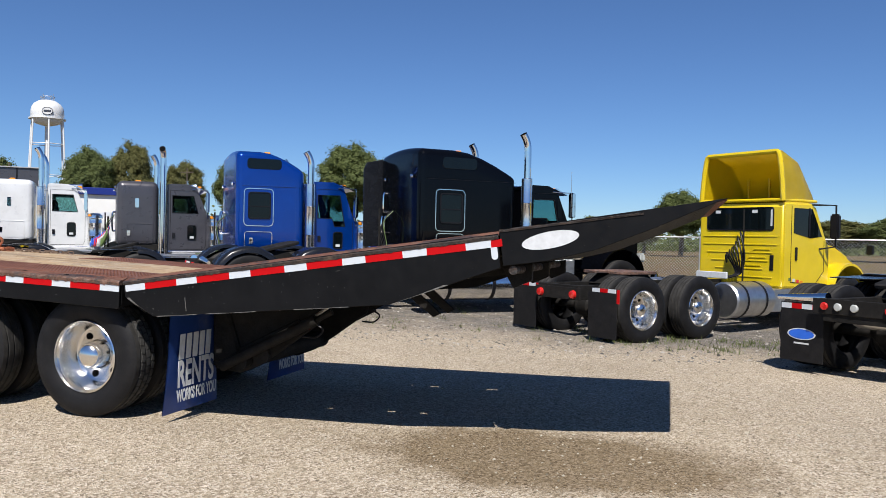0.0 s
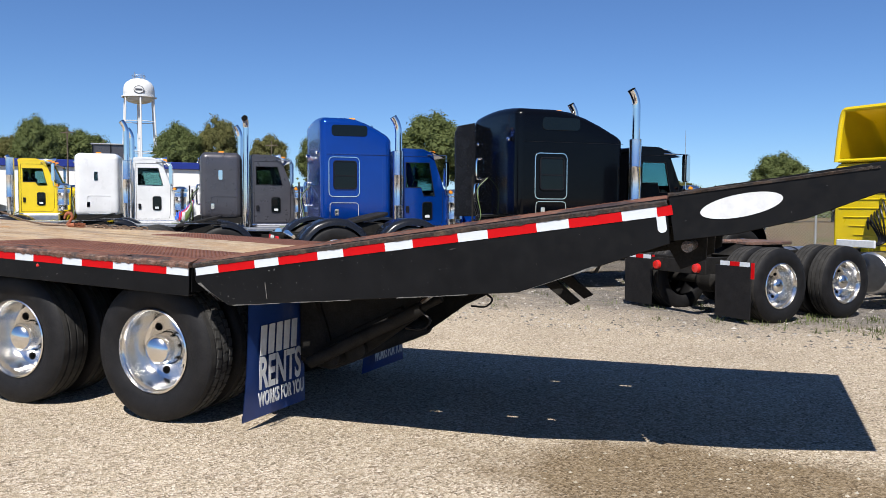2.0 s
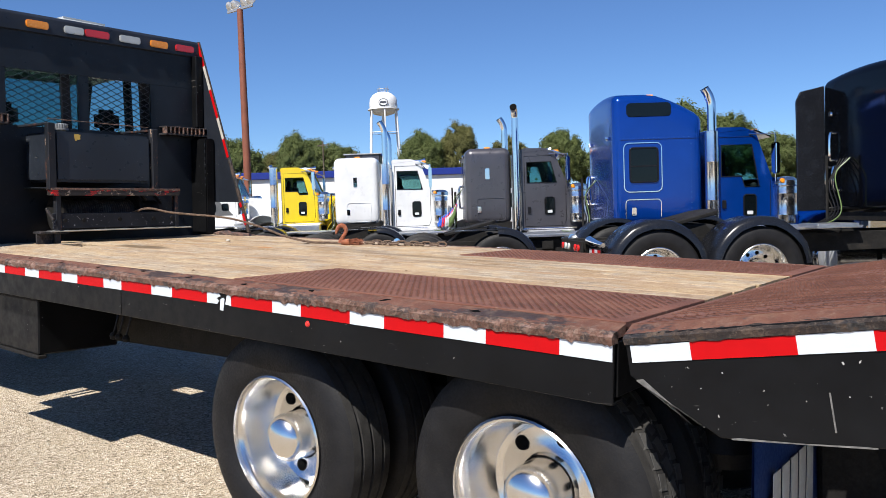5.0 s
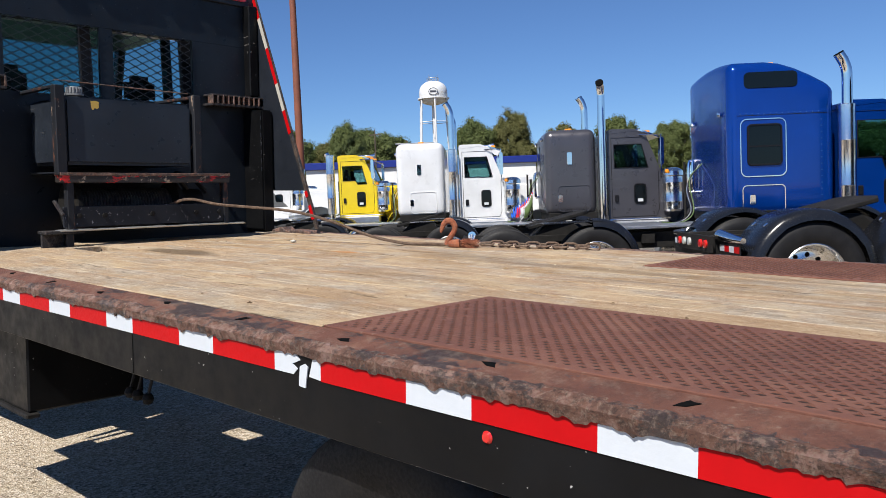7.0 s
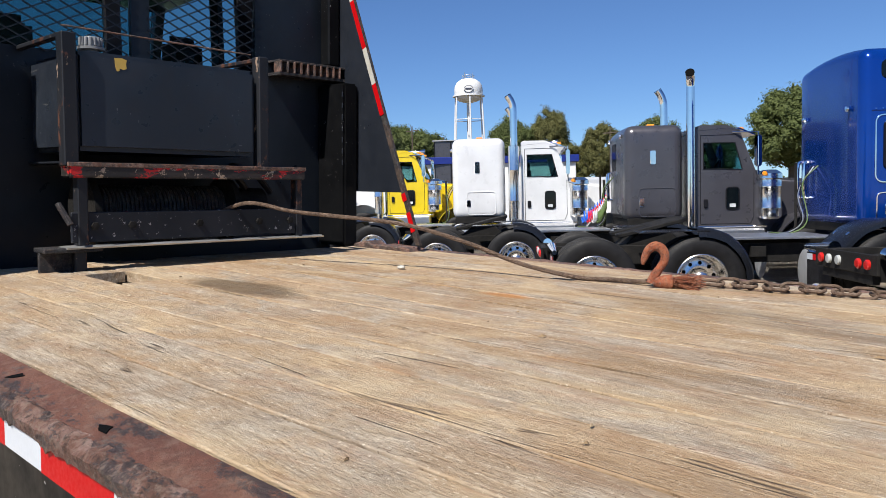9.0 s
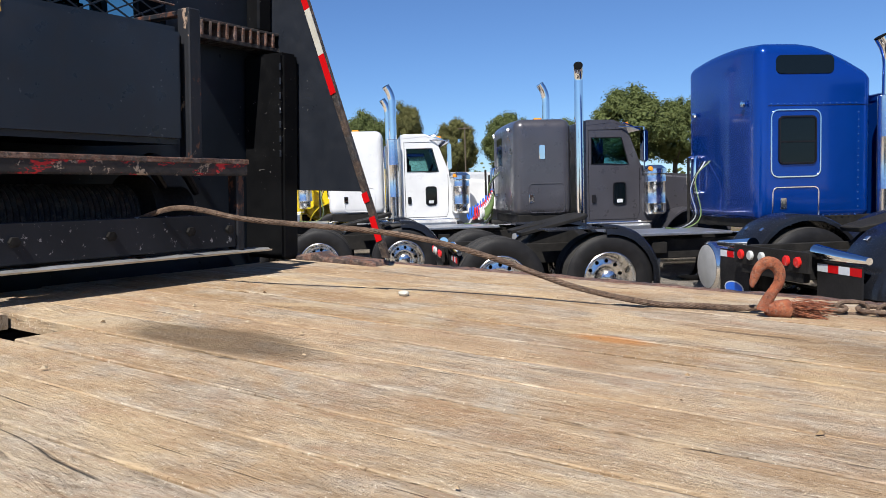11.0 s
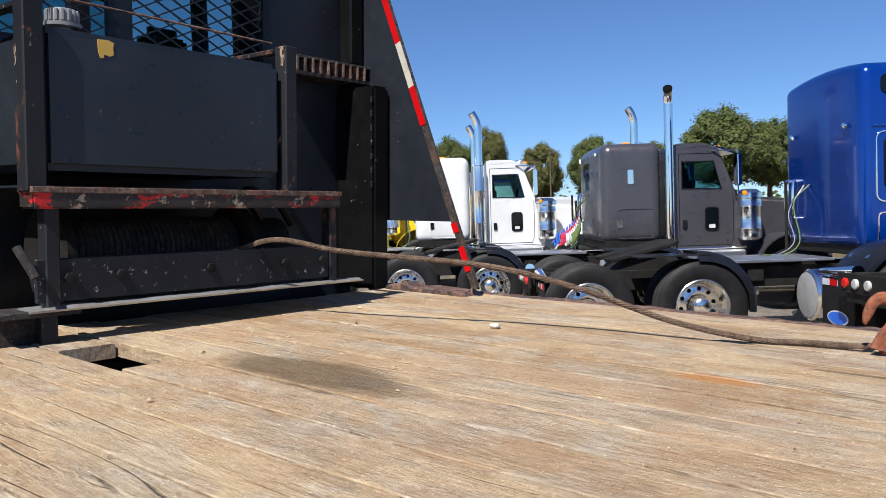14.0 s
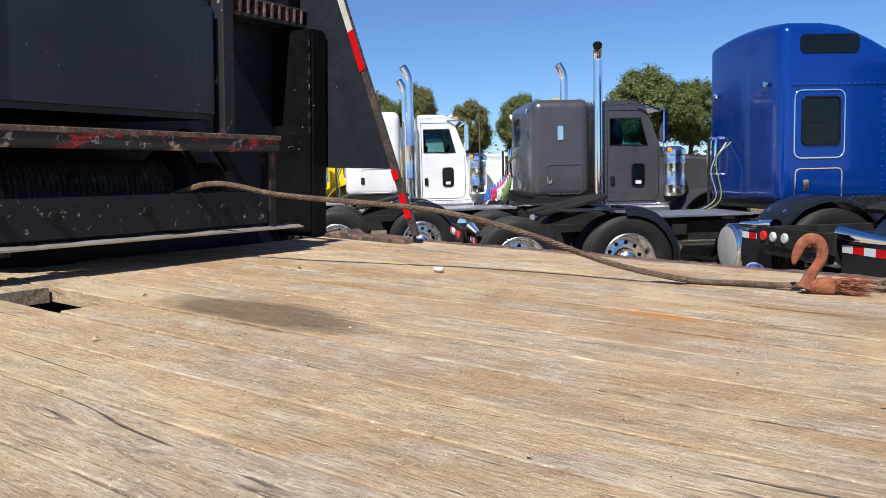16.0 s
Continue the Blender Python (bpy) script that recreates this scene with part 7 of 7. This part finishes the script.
row = [(39.9, 112, 13.8, 9.5, 0), (37.2, 114, 15.0, 9.0, 1), (33.6, 108, 12.2, 8.0, 1), (35.6, 110, 9.8, 7.0, 1), (41.9, 108, 8.2, 7.0, 1), (30.0, 116, 14.0, 9.5, 0), (27.6, 122, 11.0, 8.5, 0), (26.2, 112, 12.2, 8.5, 0),
       (21.6, 108, 15.6, 14.0, 0), (18.6, 112, 14.4, 11.0, 0), (15.6, 114, 11.4, 9.0, 0), (13.5, 118, 10.6, 9.0, 0), (-3.4, 82, 7.4, 7.5, 0), (-0.4, 96, 4.6, 6.0, 1), (3.2, 90, 4.8, 6.0, 1),
       (7.5, 96, 4.2, 7.0, 1), (-6.5, 90, 4.0, 8.0, 0), (-9.5, 85, 3.8, 9.0, 1), (-13.5, 82, 4.4, 10.0, 1), (-17.5, 80, 4.6, 10.0, 0), (-22, 80, 5.0, 10.0, 1), (44.0, 120, 8.0, 8.0, 1)]
row += [(46.2 + 1.35 * i, 116 + 7 * math.sin(i * 2.1), 12.9 + 1.5 * math.sin(i * 1.3), 8.5 + 1.5 * math.cos(i), i % 5 == 3) for i in range(18)]
row += [(45.6 + 1.3 * i, 128 + 6 * math.sin(i * 1.1), 11.2 + 1.3 * math.sin(i * 2.3), 9.0, i % 4 == 2) for i in range(20)]
for i, (b, d, h, w, warm) in enumerate(row):
    tree(b, d, h, w, bool(warm), i)
hedge_v, hedge_f = [], []
rnd = random.Random(4)
for i in range(22000):
    b = rnd.uniform(-30, 78)
    d = rnd.uniform(122, 140)
    x, y = bearing(b, d)
    z = abs(rnd.gauss(0, 1)) * 1.6 + 2.2 * abs(noise.noise((b * 0.3, 1, 1))) * rnd.random()
    s = rnd.uniform(0.2, 0.45)
    k = len(hedge_v)
    t = radians(b + rnd.gauss(0, 35))
    u = Vector((math.cos(t), math.sin(t), 0)) * s
    v = Vector((rnd.gauss(0, 0.4), rnd.gauss(0, 0.4), 1)).normalized() * s * 0.7
    p = Vector((x, y, z))
    hedge_v += [tuple(p - u), tuple(p - v), tuple(p + u), tuple(p + v)]
    hedge_f.append((k, k + 1, k + 2, k + 3))
me = bpy.data.meshes.new("far_brush")
me.from_pydata(hedge_v, [], hedge_f)
me.materials.append(M["leaf"])
tagged(new("far_brush", me), "low green brush along the far side of the yard", "brush", kind="stuff")

# water tower
tx, ty = bearing(42.75, 222)
tower = thing("water_tower", Matrix.Translation((tx, ty, -2.6)) @ Matrix.Diagonal((0.86, 0.86, 1.0, 1.0)), "white steel water tower on tall legs beyond the trees", "water tower")
part("tank", lathe([(0.0, 30.7), (1.6, 30.8), (3.2, 31.2), (4.2, 31.9), (4.55, 32.6), (4.55, 34.3), (4.3, 35.4), (3.6, 36.3), (2.4, 37.0), (1.2, 37.3), (0.0, 37.4)], 36, "z"), M["towerwhite"], tower)
part("catwalk", lathe([(4.55, 32.3), (5.1, 32.3), (5.1, 32.6), (4.55, 32.6)], 36, "z"), M["towerwhite"], tower)
for i in range(6):
    a = math.pi * (i + 0.3) / 3
    part("leg", tube([(6.4 * math.cos(a), 6.4 * math.sin(a), 0), (4.6 * math.cos(a), 4.6 * math.sin(a), 32.4)], 0.25, 8), M["towerwhite"], tower)
    b = a + math.pi / 3
    for z in (9, 18, 26):
        f = 6.4 - 1.8 * z / 32.4
        part("brace", tube([(f * math.cos(a), f * math.sin(a), z), (f * math.cos(b), f * math.sin(b), z)], 0.11, 5), M["towerwhite"], tower)
part("riser", tube([(0, 0, 0), (0, 0, 30.8)], 0.42, 12), M["towerwhite"], tower)
part("roof_railing", tube([(1.9 * math.cos(a), 1.9 * math.sin(a), 38.1) for a in (2 * math.pi * i / 24 for i in range(24))], 0.06, 5, None, True), M["galv"], tower)
for i in range(10):
    a = 2 * math.pi * i / 10
    part("railing_post", tube([(1.9 * math.cos(a), 1.9 * math.sin(a), 37.0), (1.9 * math.cos(a), 1.9 * math.sin(a), 38.1)], 0.05, 5), M["galv"], tower)
for a in (0.4, 1.7, 3.0, 4.6):
    part("aerial", tube([(1.6 * math.cos(a), 1.6 * math.sin(a), 37.2), (1.6 * math.cos(a), 1.6 * math.sin(a), 38.9)], 0.07, 5), M["galv"], tower)
face_dir = Vector((EYE0.x - tx, EYE0.y - ty, 0)).normalized()
ring = Matrix.Translation((face_dir * 4.55) + Vector((0, 0, 34.0))) @ face_dir.to_track_quat("Y", "Z").to_matrix().to_4x4()
part("oval_mark", prism([(1.5 * math.cos(t), 1.05 * math.sin(t)) for t in (2 * math.pi * i / 28 for i in range(28))], 0.0, 0.12), M["grey"], tower, "dark oval mark", ring)
part("oval_field", prism([(1.3 * math.cos(t), 0.85 * math.sin(t)) for t in (2 * math.pi * i / 28 for i in range(28))], 0.12, 0.2), M["towerwhite"], tower, "", ring)
part("mark_bar", boxes(((-1.0, 0.2, -0.25), (1.0, 0.26, 0.25))), M["grey"], tower, "", ring)

# tall pole with a lamp head
px, py = bearing(51.85, 38)
pole = thing("light_pole", Matrix.Translation((px, py, 0)), "tall rust-brown steel pole carrying four flood lamps", "pole")
part("mast", tube([(0, 0, 0), (0, 0, 6), (0, 0, 11.25)], [0.19, 0.17, 0.14], 12), M["pole"], pole)
part("lamp_bar", boxes(((-0.95, -0.05, 11.21), (0.95, 0.05, 11.33)), w=0.01), M["galv"], pole)
for x in (-0.8, -0.42, 0.3, 0.75):
    part("lamp_head", lathe([(0.0, 0.22), (0.1, 0.2), (0.2, 0.05), (0.26, -0.1), (0.24, -0.12), (0.0, -0.1)], 16, "z", None, Matrix.Translation((x, 0.05, 11.55)) @ Matrix.Rotation(radians(55), 4, "X")), M["galv"], pole, "grey flood lamp")
for b, d, h in ((33.2, 84, 8.4), (46.9, 80, 8.8), (-11.2, 46, 5.6), (44.7, 90, 8.5)):
    x, y = bearing(b, d)
    up = thing("utility_pole", Matrix.Translation((x, y, 0)), "thin grey utility pole with a cross arm", "pole", "utility poles")
    part("mast", tube([(0, 0, 0), (0, 0, h)], [0.085, 0.06], 8), M["bark"], up)
    part("cross_arm", boxes(((-0.8, -0.05, h - 0.5), (0.8, 0.05, h - 0.4))), M["bark"], up)

# long low building with a blue fascia
def building(b0, b1, d, h, label):
    p, q = Vector(bearing(b0, d)), Vector(bearing(b1, d))
    mid, span = (p + q) / 2, (q - p).length
    rz = math.degrees(math.atan2((q - p).y, (q - p).x))
    B = thing("warehouse", pose(mid.x, mid.y, 0, 0, 0, rz), label, "building")
    part("wall", boxes(((-span / 2, -9, 0), (span / 2, 9, h)), w=0.05), M["wall"], B)
    part("fascia", boxes(((-span / 2 - 0.3, -9.3, h - 0.1), (span / 2 + 0.3, 9.3, h + 0.65)), w=0.05), M["roofblue"], B, "blue metal fascia")
    k = int(span / 5)
    for i in range(k):
        x = -span / 2 + 2.5 + 5 * i
        for sy in (-9.04, 9.0):
            w = part("window", boxes(((x - 0.6, sy, 1.2), (x + 0.6, sy + 0.06, 2.8)), w=0.01), M["darkglass"], B)
            part("window_frame", boxes(((x - 0.7, sy - 0.02, 1.1), (x + 0.7, sy + 0.02, 1.2)), ((x - 0.7, sy - 0.02, 2.8), (x + 0.7, sy + 0.02, 2.9))), M["towerwhite"], w)
    return B


building(36.5, 55.5, 96, 5.4, "long pale warehouse with a blue metal fascia")
building(57.0, 64.0, 90, 3.8, "pale shed with a blue metal fascia")
shed = thing("metal_shed", pose(*bearing(44.0, 88), 0, 0, 0, 40), "tall dark grey metal shed behind the tractors", "shed")
part("shed_wall", boxes(((-1.9, -2.5, 0.0), (1.9, 2.5, 7.7)), w=0.04), M["grey"], shed)
for x in (-1.92, -0.2, 1.8):
    part("post", boxes(((x, -2.56, 0.0), (x + 0.12, -2.5, 7.7))), M["satin"], shed)
part("shed_roof", boxes(((-2.05, -2.65, 7.7), (2.05, 2.65, 7.82)), w=0.02), M["galv"], shed)

# white car among the row, low behind the deck
for b, d, rz in ((37.2, 33, 20), (33.8, 31, 60), (56.5, 26, 30)):
    x, y = bearing(b, d)
    car = thing("white_van", pose(x, y, 0, 0, 0, rz), "white panel van parked behind the tractors", "van", "parked vans")
    part("body", prism([(-2.5, 0.4), (-2.5, 2.1), (-2.3, 2.25), (0.9, 2.25), (1.6, 1.5), (2.4, 1.25), (2.5, 0.9), (2.5, 0.4)], -0.95, 0.95, w=0.08, seg=2), M["white"], car)
    part("windscreen", prism([(0.98, 2.15), (1.6, 1.52), (1.62, 1.54), (1.0, 2.18)], -0.8, 0.8), M["darkglass"], car)
    for s in (-0.955, 0.945):
        part("side_window", prism([(0.1, 1.5), (0.1, 2.05), (0.85, 2.05), (1.35, 1.5)], s, s + 0.01), M["darkglass"], car)
    for wx in (-1.6, 1.6):
        for s in (-0.98, 0.78):
            part("tyre", lathe([(0.0, s), (0.3, s), (0.34, s + 0.03), (0.34, s + 0.17), (0.3, s + 0.2), (0.0, s + 0.2)], 20, "y", None, Matrix.Translation((wx, 0, 0.34))), M["rubber"], car)

# chain-link fence beyond the tractors
fence = thing("chain_link_fence", Matrix.Identity(4), "galvanised chain-link fence along the yard's edge", "fence")
fa, fb = Vector(bearing(24, 34)).to_3d(), Vector(bearing(-36, 30)).to_3d()
L = (fb - fa).length
ux = (fb - fa).normalized()
n = int(L / 3.0)
for i in range(n + 1):
    p = fa + ux * (L * i / n)
    part("fence_post", tube([p, p + Vector((0, 0, 1.75))], 0.035, 7), M["galv"], fence)
part("top_rail", tube([fa + Vector((0, 0, 1.7)), fb + Vector((0, 0, 1.7))], 0.028, 6), M["galv"], fence)
vs, fs = [], []
cell = 0.11
for i in range(int(L / cell)):
    for sgn in (1, -1):
        s, z, pts = i * cell, (0.05 if sgn > 0 else 1.65), []
        e = s + 1.6
        a = fa + ux * s + Vector((0, 0, z))
        b = fa + ux * min(e, L) + Vector((0, 0, 0.05 + 1.6 if sgn > 0 else 0.05))
        k = len(vs)
        w = Vector((0, 0, 0.004))
        vs += [tuple(a - w), tuple(b - w), tuple(b + w), tuple(a + w)]
        fs.append((k, k + 1, k + 2, k + 3))
me = bpy.data.meshes.new("wire_mesh")
me.from_pydata(vs, [], fs)
me.materials.append(M["galv"])
wm = new("wire_mesh", me)
wm.parent = fence
wm["kind"] = "stuff"
